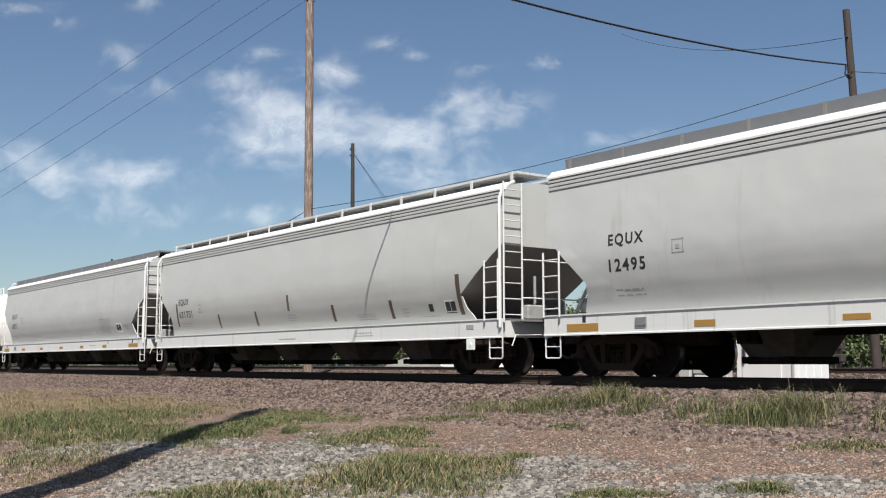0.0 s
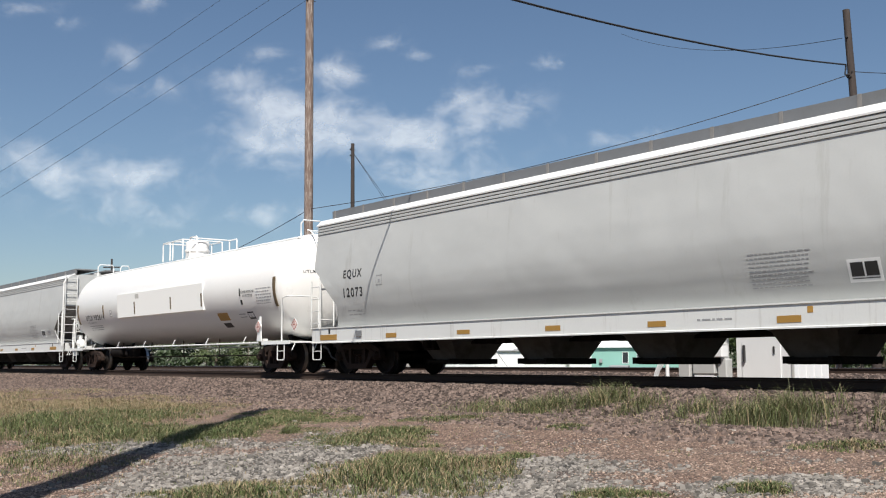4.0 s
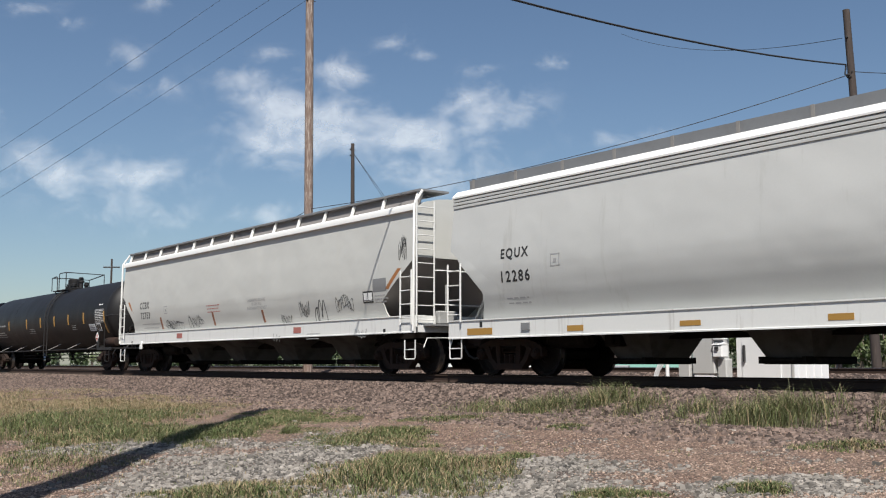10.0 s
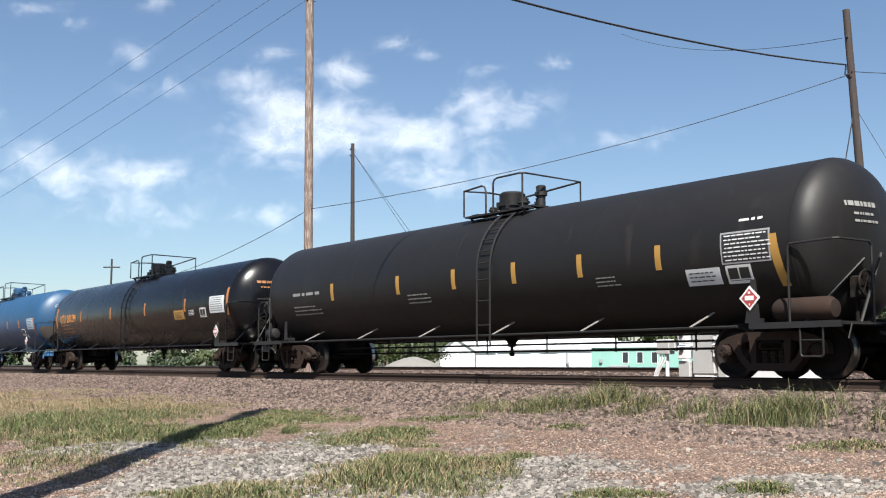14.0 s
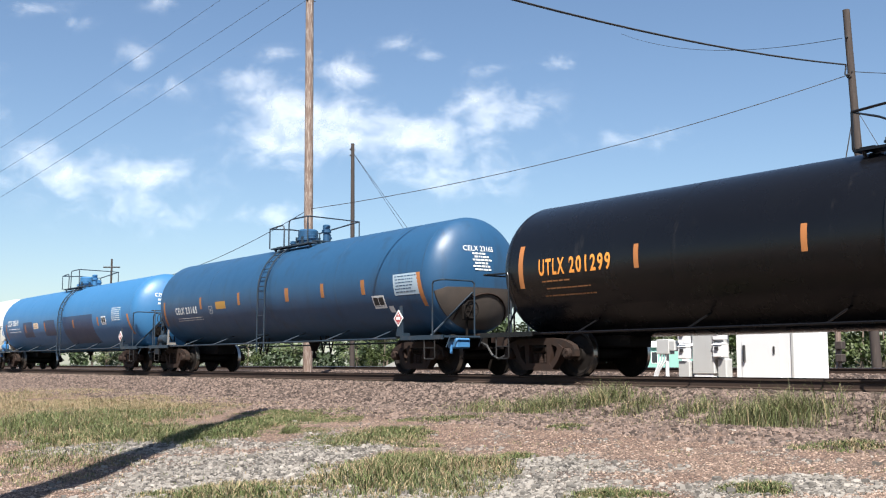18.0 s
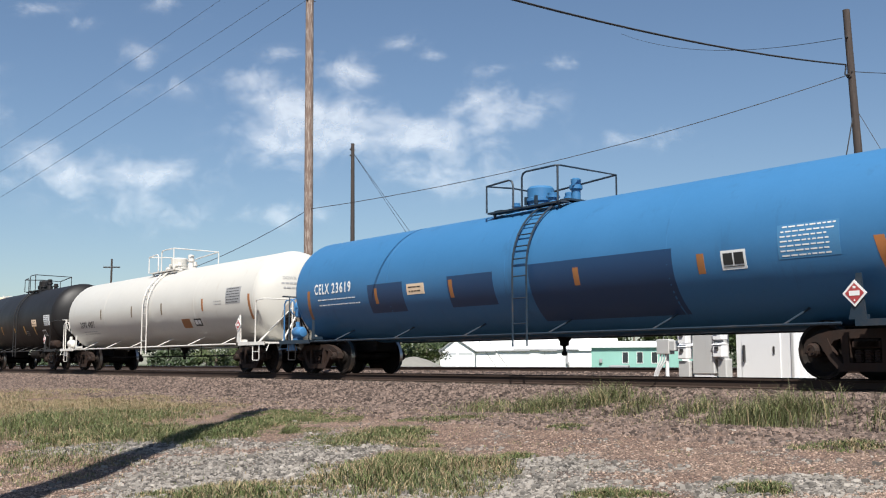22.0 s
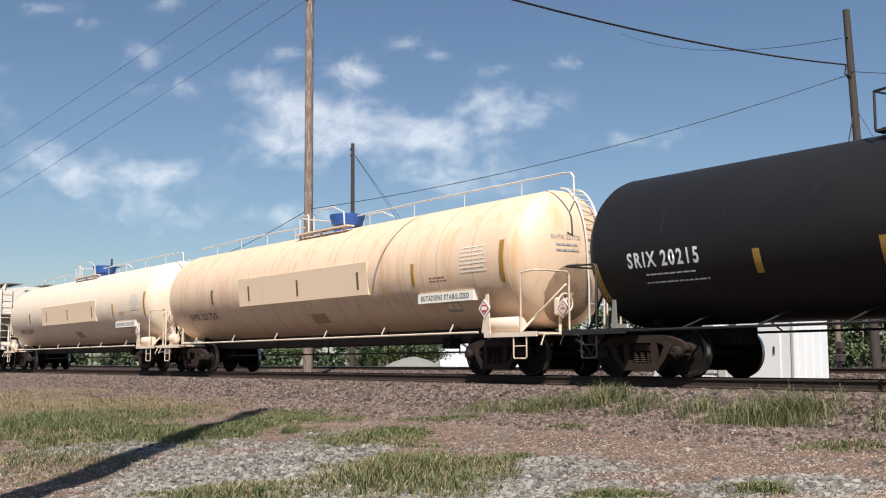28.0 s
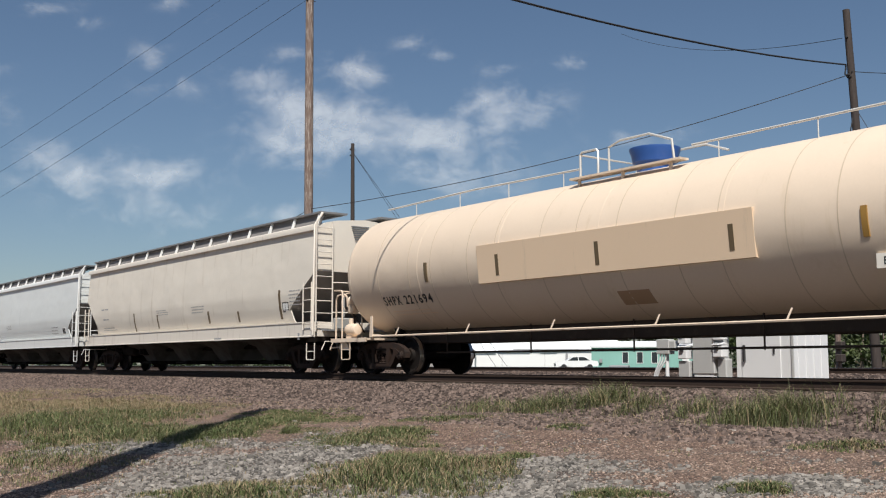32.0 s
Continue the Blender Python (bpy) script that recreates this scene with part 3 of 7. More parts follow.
def cap_mesh():
    """Bearing end cap with three bolts."""
    bm = bmesh.new()
    lathe(bm, [(0.0, 0.115), (-0.13, 0.115), (-0.14, 0.10), (-0.15, 0.10), (-0.175, 0.085)], axis="y", n=14)
    for k in range(3):
        a = 2 * math.pi * k / 3
        rod(bm, (0.05 * math.cos(a), -0.17, 0.05 * math.sin(a)), (0.05 * math.cos(a), -0.195, 0.05 * math.sin(a)), 0.016, n=6)
    me = bpy.data.meshes.new("bearing_cap")
    bm.to_mesh(me)
    bm.free()
    me.materials.append(M["truck"])
    return me


def side_frame_mesh():
    """Cast side frame with its two windows and spring opening."""
    bm = bmesh.new()
    W = 0.889
    def bar(pts, y0=-0.07, y1=0.07):
        slab(bm, pts, "y", y0, y1)
    # top chord, running down over the bearings
    half = [(0.0, 0.77), (0.40, 0.77), (0.62, 0.75), (W - 0.06, 0.70), (W + 0.12, 0.62), (W + 0.17, 0.54), (W + 0.18, 0.40), (W + 0.11, 0.40), (W + 0.10, 0.53), (W + 0.03, 0.58), (W - 0.07, 0.58),
            (W - 0.13, 0.52), (W - 0.15, 0.44), (W - 0.21, 0.42), (W - 0.30, 0.52), (W - 0.36, 0.60), (0.42, 0.63), (0.0, 0.63)]
    bar(half + [(-x, z) for x, z in half[-2:0:-1]])
    for q in (-1, 1):
        # column beside the springs and the sloping leg to the bearing
        bar([(q * 0.27, 0.24), (q * 0.36, 0.24), (q * 0.39, 0.44), (q * 0.40, 0.66), (q * 0.27, 0.66)], -0.085, 0.07)
        bar([(q * 0.30, 0.14), (q * 0.46, 0.16), (q * 0.60, 0.30), (q * (W - 0.12), 0.56), (q * (W - 0.26), 0.64), (q * 0.50, 0.36), (q * 0.40, 0.28)], -0.095, 0.08)
    bar([(-0.46, 0.13), (0.46, 0.13), (0.42, 0.21), (0.36, 0.26), (-0.36, 0.26), (-0.42, 0.21)], -0.10, 0.09)
    # springs behind the columns, and the bolster's end above them
    for x in (-0.16, 0.0, 0.16):
        lathe(bm, [(0.26 + 0.02 * k, 0.07 if k % 2 else 0.055) for k in range(11)], (x, 0.03, 0), "z", 8)
    box(bm, -0.25, 0.25, -0.05, 0.1, 0.48, 0.60, 0.02)
    bmesh.ops.recalc_face_normals(bm, faces=list(bm.faces))
    me = bpy.data.meshes.new("side_frame")
    bm.to_mesh(me)
    bm.free()
    me.materials.append(M["truck"])
    return me


def bolster_mesh():
    bm = bmesh.new()
    slab(bm, [(-1.05, 0.50), (-0.5, 0.36), (0.5, 0.36), (1.05, 0.50), (1.05, 0.62), (0.4, 0.72), (-0.4, 0.72), (-1.05, 0.62)], "x", -0.2, 0.2)
    for s in (-1, 1):
        box(bm, s * 0.42 - 0.04, s * 0.42 + 0.04, -0.8, 0.8, 0.30, 0.40)
        for y in (-0.74, 0.74):
            box(bm, s * 0.42 - 0.03, s * 0.42 + 0.03, y - 0.06, y + 0.06, 0.26, 0.52)
    me = bpy.data.meshes.new("bolster")
    bm.to_mesh(me)
    bm.free()
    me.materials.append(M["under"])
    return me


WHEELSET, CAP, FRAME, BOLSTER = wheelset_mesh(), cap_mesh(), side_frame_mesh(), bolster_mesh()
WHEELS = []


def trucks(car, centres):
    for xc in centres:
        ob = part("bolster", BOLSTER, None, car)
        ob.location = (xc, 0, 0)
        for s in (-1, 1):
            ob = part("side_frame", FRAME, None, car, "rusty cast steel side frame")
            ob.matrix_basis = pose(xc, s * 1.0, 0, 0, 0, 0 if s < 0 else 180)
        for dx in (-0.889, 0.889):
            ob = part("wheelset", WHEELSET, None, car, "dark steel wheels on an axle")
            ob.matrix_basis = pose(xc + dx, 0, WHEEL_R)
            WHEELS.append((ob, xc + dx))
            for s in (-1, 1):
                cap = part("bearing_cap", CAP, None, ob)
                cap.matrix_basis = pose(0, s * 0.98, 0, 0, 0, 0 if s < 0 else 180)


TRAIN = []


def car_base(name, s, label, category):
    car = empty(name, pose(s, 0, 0), label, category, "cars of the freight train")
    TRAIN.append((car, s))
    return car



# ---- markings that follow a car's side ----
MARK_SHIFT = {}


class Side:
    """The near side of a car: y at height z."""
    def __init__(self, car, prof=None, radius=0, zc=0):
        self.car, self.prof, self.radius, self.zc = car, prof, radius, zc
        self.dx = MARK_SHIFT.get(car.name, 0.0)

    def y(self, z, lift=0.0):
        if self.prof:
            return -float(np.interp(z, [p[1] for p in self.prof], [p[0] for p in self.prof])) - lift
        q = max(-0.999, min(0.999, (z - self.zc) / self.radius))
        return -(self.radius + lift) * math.sqrt(1 - q * q)


def patch(bm, side, x0, x1, z0, z1, lift=0.003, slant=0.0):
    """A thin sheet lying on the side."""
    n = max(1, round((z1 - z0) / 0.08))
    rows = []
    for lf in (lift, 0.0 if lift > 0.02 else -0.004):
        rows.append([[(x + side.dx + slant * k / n, side.y(z0 + (z1 - z0) * k / n, lf), z0 + (z1 - z0) * k / n) for x in (x0, x1)] for k in range(n + 1)])
    loops = [[a[0], a[1], b[1], b[0]] for a, b in zip(rows[0], rows[1])]
    rings(bm, loops)


def plate(name, side, material, x0, x1, z0, z1, label="", lift=0.0035, slant=0.0):
    bm = bmesh.new()
    patch(bm, side, x0, x1, z0, z1, lift, slant)
    bmesh.ops.recalc_face_normals(bm, faces=list(bm.faces))
    return part(name, bm, material, side.car, label, smooth=20)


def flat_panel(side, material, x0, x1, z0, z1, label, off=0.075):
    """A plane sheet that stands off a round tank; returns its face."""
    a, b = -side.y(z0) + off, -side.y(z1) + off * 0.9
    bm = bmesh.new()
    slab(bm, [(-a, z0), (-b, z1), (-b + 0.10, z1 + 0.01), (-a + 0.10, z0 - 0.01)], "x", x0 + side.dx, x1 + side.dx)
    part("patch_panel", bm, material, side.car, label, smooth=0)
    return Side(side.car, [(a, z0), (b, z1)])


def bars(side, material, rects, label="", slant=0.0):
    for r in rects:
        plate("reflector", side, material, *r, label, lift=0.026 if side.radius > 1.46 else 0.006, slant=slant)


def text_lines(side, material, x0, x1, z0, z1, n, seed=1, lift=0.0045, label="lines of small stencilled lettering"):
    """Small writing as rows of word-long bars."""
    rnd = random.Random(seed)
    bm = bmesh.new()
    h = (z1 - z0) / n
    for k in range(n):
        x = x0 + (x1 - x0) * 0.06 * rnd.random()
        end = x1 - (x1 - x0) * 0.2 * rnd.random()
        while x < end - h * 0.5:
            w = min(end - x, h * rnd.uniform(0.5, 1.9))
            patch(bm, side, x, x + w, z0 + h * k + h * 0.34, z0 + h * k + h * 0.64, lift)
            x += w + h * 0.4
    return tagged(part("lettering", bm, material, side.car, label, smooth=0), kind="stuff")


def lettering(side, text, x0, x1, z0, z1, material, lift=None):
    """Words on the side, each fitted to its share of the box."""
    words = text.split()
    if len(words) > 1:
        unit = (x1 - x0) / (len(text) - 0.4 * (len(words) - 1))
        for word in words:
            lettering(side, word, x0, x0 + unit * (len(word) - 0.12), z0, z1, material, lift)
            x0 += unit * (len(word) + 0.6)
        return
    cu = bpy.data.curves.new("lettering", "FONT")
    cu.body = text
    cu.resolution_u = 4
    cu.offset = 0.026
    cu.space_character = 1.28
    tmp = new("lettering", cu)
    me = bpy.data.meshes.new_from_object(tmp)
    bpy.data.objects.remove(tmp)
    lift = lift or (0.007 if side.radius else 0.003)
    ys = [v.co.y for v in me.vertices]
    bm = bmesh.new()
    bm.from_mesh(me)
    n = max(1, round((z1 - z0) / 0.07))
    for k in range(1, n):
        bmesh.ops.bisect_plane(bm, geom=list(bm.verts) + list(bm.edges) + list(bm.faces), plane_co=(0, min(ys) + (max(ys) - min(ys)) * k / n, 0), plane_no=(0, 1, 0))
    bm.to_mesh(me)
    bm.free()
    xs, ys = [v.co.x for v in me.vertices], [v.co.y for v in me.vertices]
    for v in me.vertices:
        x = side.dx + x0 + (x1 - x0) * (v.co.x - min(xs)) / (max(xs) - min(xs))
        z = z0 + (z1 - z0) * (v.co.y - min(ys)) / (max(ys) - min(ys))
        v.co = (x, side.y(z, lift), z)
    me.materials.clear()
    me.materials.append(material)
    ob = new("lettering", me)
    ob.parent = side.car
    tagged(ob, "stencilled reporting mark")


def outline_box(side, x0, x1, z0, z1, edge, fill, mark=None):
    """A framed stencil square with two darker fields."""
    plate("stencil_square", side, edge, x0, x1, z0, z1, "framed stencil square")
    e = (x1 - x0) * 0.09
    m = (x0 + x1) / 2
    plate("stencil_field", side, fill, x0 + e, m - e / 3, z0 + (z1 - z0) * 0.25, z1 - e, lift=0.007)
    plate("stencil_field", side, fill, m + e / 3, x1 - e, z0 + (z1 - z0) * 0.25, z1 - e, lift=0.007)
    plate("stencil_field", side, mark or fill, x0 + e, x1 - e, z0 + e, z0 + (z1 - z0) * 0.18, lift=0.007)


def small_square(side, x0, x1, z0, z1, material):
    w = 0.022
    for a in ((x0, x1, z0, z0 + w), (x0, x1, z1 - w, z1), (x0, x0 + w, z0, z1), (x1 - w, x1, z0, z1), ((x0 * 2 + x1) / 3, (x0 + 2 * x1) / 3, z0 + (z1 - z0) * 0.3, z0 + (z1 - z0) * 0.6)):
        plate("stencil_line", side, material, *a)


def scribble(side, x0, x1, z0, z1, material, seed, loops=7, width=0.017):
    """A sprayed scrawl: one looping stroke."""
    rnd = random.Random(seed)
    a, b, c = rnd.uniform(0, 6), rnd.uniform(0, 6), rnd.uniform(1.3, 2.4)
    n = loops * 14
    pts = []
    for k in range(n + 1):
        u = k / n
        w = 2 * math.pi * loops * u
        px = u * 0.84 + 0.10 * math.sin(w * 0.93 + a) + 0.05
        pz = 0.5 + 0.30 * math.sin(w * 1.07 + b) + 0.17 * math.sin(w * c + a)
        pts.append((x0 + (x1 - x0) * max(0, min(1, px)), z0 + (z1 - z0) * max(0, min(1, pz))))
    bm = bmesh.new()
    va = []
    for k, (x, z) in enumerate(pts):
        p, q = pts[max(0, k - 1)], pts[min(n, k + 1)]
        d = Vector((q[0] - p[0], q[1] - p[1]))
        d = d.normalized() if d.length > 1e-6 else Vector((1, 0))
        w = width * (0.6 + 0.5 * abs(math.sin(k * 0.21 + a)))
        va.append([bm.verts.new((x + side.dx - s * d.y * w, side.y(z, 0.004), z + s * d.x * w)) for s in (-1, 1)])
    for p, q in zip(va, va[1:]):
        bm.faces.new((p[0], p[1], q[1], q[0]))
    return part("graffiti", bm, material, side.car, "sprayed scrawl", smooth=0)


def placard(car, x, y, z, post=True, red=True, bracket="under"):
    """Diamond hazard placard on an upright bracket."""
    bm = bmesh.new()
    if post:
        slab(bm, [(x - 0.12, 0.90), (x + 0.16, 0.90), (x + 0.10, z + 0.3), (x + 0.02, z + 0.3)], "y", y + 0.02, y + 0.05)
        box(bm, x - 0.03, x + 0.05, y + 0.05, y + 0.3, 0.90, 0.98)
        br = part("placard_bracket", bm, M[bracket], car)
    else:
        bm.free()
        br = car
    r = 0.20
    bm = bmesh.new()
    slab(bm, [(x - r, z), (x, z - r), (x + r, z), (x, z + r)], "y", y, y + 0.012)
    pl = part("placard", bm, M["text_white"], br, "diamond hazard placard")
    bm = bmesh.new()
    q = r * 0.86
    if red:
        slab(bm, [(x - q * 0.9, z), (x, z - q * 0.9), (x + q * 0.9, z), (x, z + q * 0.9)], "y", y - 0.004, y - 0.001)
        part("placard_field", bm, M["red"], pl)
        for w, h0, h1 in ((0.5, -0.2, 0.22), (0.13, 0.42, 0.62), (0.06, -0.68, -0.5)):
            bm = bmesh.new()
            box(bm, x - q * w, x + q * w, y - 0.008, y - 0.005, z + q * h0, z + q * h1)
            part("placard_mark", bm, M["text_white"], pl)
    else:
        slab(bm, [(x - q, z), (x, z - q), (x + q, z), (x, z + q)], "y", y - 0.004, y - 0.001)
        part("placard_field", bm, M["rust_text"], pl)
        q *= 0.78
        bm = bmesh.new()
        slab(bm, [(x - q, z), (x, z - q), (x + q, z), (x, z + q)], "y", y - 0.008, y - 0.005)
        part("placard_face", bm, M["placard_face"], pl)
        for w, h0, h1 in ((0.48, -0.16, 0.16), (0.14, 0.32, 0.6), (0.06, -0.62, -0.45)):
            bm = bmesh.new()
            box(bm, x - q * w, x + q * w, y - 0.012, y - 0.009, z + q * h0, z + q * h1)
            part("placard_mark", bm, M["rust_text"], pl)


def head_point(front, radius, zc, y, z, lift=0.012):
    """A point on the domed head of a tank."""
    hd = radius * 0.47
    q = min(0.98, math.hypot(y, z - zc) / radius)
    return (front - hd + hd * math.sqrt(1 - q * q) + lift, y, z)


def head_marks(car, front, radius, zc, material, rows, seed, words=()):
    """Rows (y0, y1, z0, z1) of writing on the front head; the first may be a real word."""
    rnd = random.Random(seed)
    for k, (y0, y1, z0, z1) in enumerate(rows):
        if k < len(words):
            cu = bpy.data.curves.new("lettering", "FONT")
            cu.body = words[k]
            cu.resolution_u = 3
            tmp = new("lettering", cu)
            me = bpy.data.meshes.new_from_object(tmp)
            bpy.data.objects.remove(tmp)
            xs, ys = [v.co.x for v in me.vertices], [v.co.y for v in me.vertices]
            for v in me.vertices:
                v.co = head_point(front, radius, zc, y0 + (y1 - y0) * (v.co.x - min(xs)) / (max(xs) - min(xs)), z0 + (z1 - z0) * (v.co.y - min(ys)) / (max(ys) - min(ys)))
            me.materials.clear()
            me.materials.append(material)
            ob = new("lettering", me)
            ob.parent = car
            tagged(ob, "stencilled mark on the tank head")
            continue
        bm = bmesh.new()
        y = y0
        while y < y1 - 0.04:
            w = min(y1 - y, rnd.uniform(0.03, 0.13))
            for lf in (0.012,):
                vs = [bm.verts.new(head_point(front, radius, zc, p, q, lf)) for q in (z0, z1) for p in (y, y + w / 2, y + w)]
                bm.faces.new((vs[0], vs[1], vs[4], vs[3]))
                bm.faces.new((vs[1], vs[2], vs[5], vs[4]))
            y += w + 0.022
        tagged(part("lettering", bm, material, car, "small lettering on the tank head", smooth=0), kind="stuff")


def head_grime(car, front, radius, zc, cy, cz, r, seed, material="head_grime"):
    """A sooty stain with a ragged edge on the front head."""
    bm = bmesh.new()
    n = 36
    loops = []
    for k in range(6):
        q = r * (1 - k / 5.5)
        loops.append([head_point(front, radius, zc, cy + q * math.cos(2 * math.pi * i / n) * (1 + 0.06 * noise.noise(Vector((i * 0.7, seed, 0)))), cz + q * math.sin(2 * math.pi * i / n) * (1 + 0.06 * noise.noise(Vector((i * 0.7, seed, 4)))), 0.007) for i in range(n)])
    rings(bm, loops, caps=False)
    part("grimy_patch", bm, M[material], car, "sooty stain on the tank head", smooth=60)


def head_shield(car, front, radius, zc, top):
    """A half-height steel shield over the lower head, grimy all over."""
    bm = bmesh.new()
    loops = []
    for k in range(11):
        z = zc - 0.90 * radius + (top - zc + 0.90 * radius) * k / 10
        w = math.sqrt(max(0.0, (0.93 * radius) ** 2 - (z - zc) ** 2))
        w = w if k < 10 else w * 0.80
        loops.append([head_point(front, radius, zc, -w + 2 * w * i / 24, z, 0.035) for i in range(25)])
    back = [[(x - 0.03, y, z) for x, y, z in loop] for loop in loops]
    rings(bm, [a + b[::-1] for a, b in zip(loops, back)])
    bmesh.ops.recalc_face_normals(bm, faces=list(bm.faces))
    part("head_shield", bm, M["head_grime"], car, "sooty half-height head shield")
    bm = bmesh.new()
    w = 0.75
    pipe(bm, [head_point(front, radius, zc, -w * math.cos(math.pi * i / 14), top - 0.75 + 0.62 * math.sin(math.pi * i / 14), 0.05) for i in range(15)], 0.022)
    part("shield_rim", bm, M["truck"], car)


def bare_bracket(car, x, material):
    """An upright placard holder that stands empty."""
    bm = bmesh.new()
    slab(bm, [(x - 0.04, 0.90), (x + 0.10, 0.90), (x + 0.07, 1.42), (x, 1.42)], "y", -1.48, -1.45)
    box(bm, x - 0.03, x + 0.07, -1.45, -1.2, 0.90, 0.98)
    part("placard_bracket", bm, M[material], car)


# ---- parts that most cars share ----
def ladder(car, a, b, width, n, material, name="ladder", across="x"):
    """Two stiles from a to b with n rungs; the rungs run along x or y."""
    a, b = Vector(a), Vector(b)
    w = Vector((width, 0, 0)) if across == "x" else Vector((0, width, 0))
    bm = bmesh.new()
    for o in (Vector(), w):
        rod(bm, a + o, b + o, 0.021, n=6)
    lad = part(name, bm, M[material], car)
    me = None
    for k in range(n):
        p = a + (b - a) * ((k + 0.5) / n)
        if me is None:
            bm = bmesh.new()
            rod(bm, (0, 0, 0), w, 0.013, n=6)
            rung = part("rung", bm, M[material], lad)
            me = rung.data
        else:
            rung = part("rung", me, None, lad)
        rung.location = p
    return lad


def stirrup(car, x, y, w, material, z0=0.80, z1=0.36):
    bm = bmesh.new()
    pipe(bm, [(x, y, z0), (x, y, z1 + 0.03), (x + 0.03, y, z1), (x + w - 0.03, y, z1), (x + w, y, z1 + 0.03), (x + w, y, z0)], 0.016)
    pipe(bm, [(x, y, (z0 + z1) / 2), (x + w, y, (z0 + z1) / 2)], 0.012)
    return part("sill_step", bm, M[material], car)


def coupler(car, x, d, material="under"):
    """Coupler, its draft gear housing and an air hose; d is +1 at the head end."""
    bm = bmesh.new()
    box(bm, min(x - d * 0.9, x), max(x - d * 0.9, x), -0.2, 0.2, 0.62, 0.95, 0.02)
    box(bm, min(x, x + d * 0.35), max(x, x + d * 0.35), -0.09, 0.09, 0.72, 0.90, 0.02)
    slab(bm, [(x + d * 0.30, -0.16), (x + d * 0.62, -0.20), (x + d * 0.70, -0.05), (x + d * 0.55, 0.02), (x + d * 0.62, 0.15), (x + d * 0.34, 0.15)], "z", 0.66, 0.95)
    c = part("coupler", bm, M["truck"], car, "rusty cast coupler")
    bm = bmesh.new()
    pipe(bm, [(x - d * 0.05, -0.35, 0.74), (x + d * 0.2, -0.36, 0.66), (x + d * 0.36, -0.34, 0.45), (x + d * 0.52, -0.28, 0.36), (x + d * 0.66, -0.2, 0.44)], 0.028, 7)
    part("air_hose", bm, M["black"], c)
    bm = bmesh.new()
    pipe(bm, [(x + d * 0.25, 0.0, 0.95), (x + d * 0.12, -0.5, 0.86), (x + d * 0.1, -1.35, 0.84), (x + d * 0.1, -1.45, 0.62)], 0.014)
    part("uncoupling_lever", bm, M[material], c)


def brake_gear(car, x, material="under", tall=0.0):
    """Air reservoir, valve and rods hung below the frame."""
    bm = bmesh.new()
    lathe(bm, [(-0.62, 0.02), (-0.6, 0.14), (-0.52, 0.2), (0.52, 0.2), (0.6, 0.14), (0.62, 0.02)], (x, -0.75, 0.66 + tall), "x", 16)
    part("air_reservoir", bm, M[material], car)
    bm = bmesh.new()
    box(bm, x + 1.0, x + 1.42, -0.85, -0.45, 0.48 + tall, 0.82 + tall, 0.02)
    box(bm, x + 1.1, x + 1.3, -0.95, -0.85, 0.52 + tall, 0.7 + tall, 0.02)
    rod(bm, (x + 1.2, -0.65, 0.8 + tall), (x + 1.2, -0.65, 1.0 + tall), 0.05)
    part("control_valve", bm, M[material], car)


def brake_stand(car, x, material):
    """Hand brake, its grab rail and gear on the platform behind a tank."""
    bm = bmesh.new()
    pipe(bm, [(x + 0.05, -1.36, 0.89), (x + 0.05, -1.36, 1.92), (x + 0.10, -1.34, 2.02), (x + 0.30, -1.28, 2.05), (x + 0.38, -1.24, 1.98), (x + 0.38, -1.22, 1.72)], 0.022)
    part("grab_rail", bm, M[material], car)
    bm = bmesh.new()
    lathe(bm, [(0.0, 0.03), (0.02, 0.13), (0.10, 0.16), (0.20, 0.13), (0.26, 0.04)], (x + 0.16, -1.0, 1.86), "x", 14)
    box(bm, x + 0.20, x + 0.42, -1.12, -0.90, 1.55, 1.80, 0.03)
    pipe(bm, [(x + 0.12, -1.0 + 0.24 * math.cos(2 * math.pi * k / 14), 1.86 + 0.24 * math.sin(2 * math.pi * k / 14)) for k in range(15)], 0.017)
    part("hand_brake", bm, M[material], car)
    bm = bmesh.new()
    rod(bm, (x + 0.30, -1.0, 1.58), (x + 0.55, -1.05, 1.12), 0.03)
    rod(bm, (x + 0.30, -1.0, 1.58), (x + 0.78, -0.95, 1.05), 0.018)
    part("brake_chain", bm, M["truck"], car)
    bm = bmesh.new()
    lathe(bm, [(-0.28, 0.03), (-0.26, 0.12), (-0.18, 0.16), (0.12, 0.16), (0.2, 0.12), (0.22, 0.04)], (x + 0.62, -1.18, 1.12), "x", 14)
    box(bm, x + 0.40, x + 0.66, -1.28, -1.08, 0.89, 1.02, 0.02)
    rod(bm, (x + 0.50, -1.18, 1.2), (x + 0.50, -1.18, 1.42), 0.06)
    part("brake_cylinder", bm, M[material], car)
    bm = bmesh.new()
    slab(bm, [(x + 0.25, 0.62), (x + 0.72, 0.62), (x + 0.60, 0.84), (x + 0.30, 0.84)], "y", -1.38, -1.30)
    rod(bm, (x - 0.25, -1.34, 0.66), (x + 0.5, -1.34, 0.70), 0.016)
    part("release_rod", bm, M[material], car)


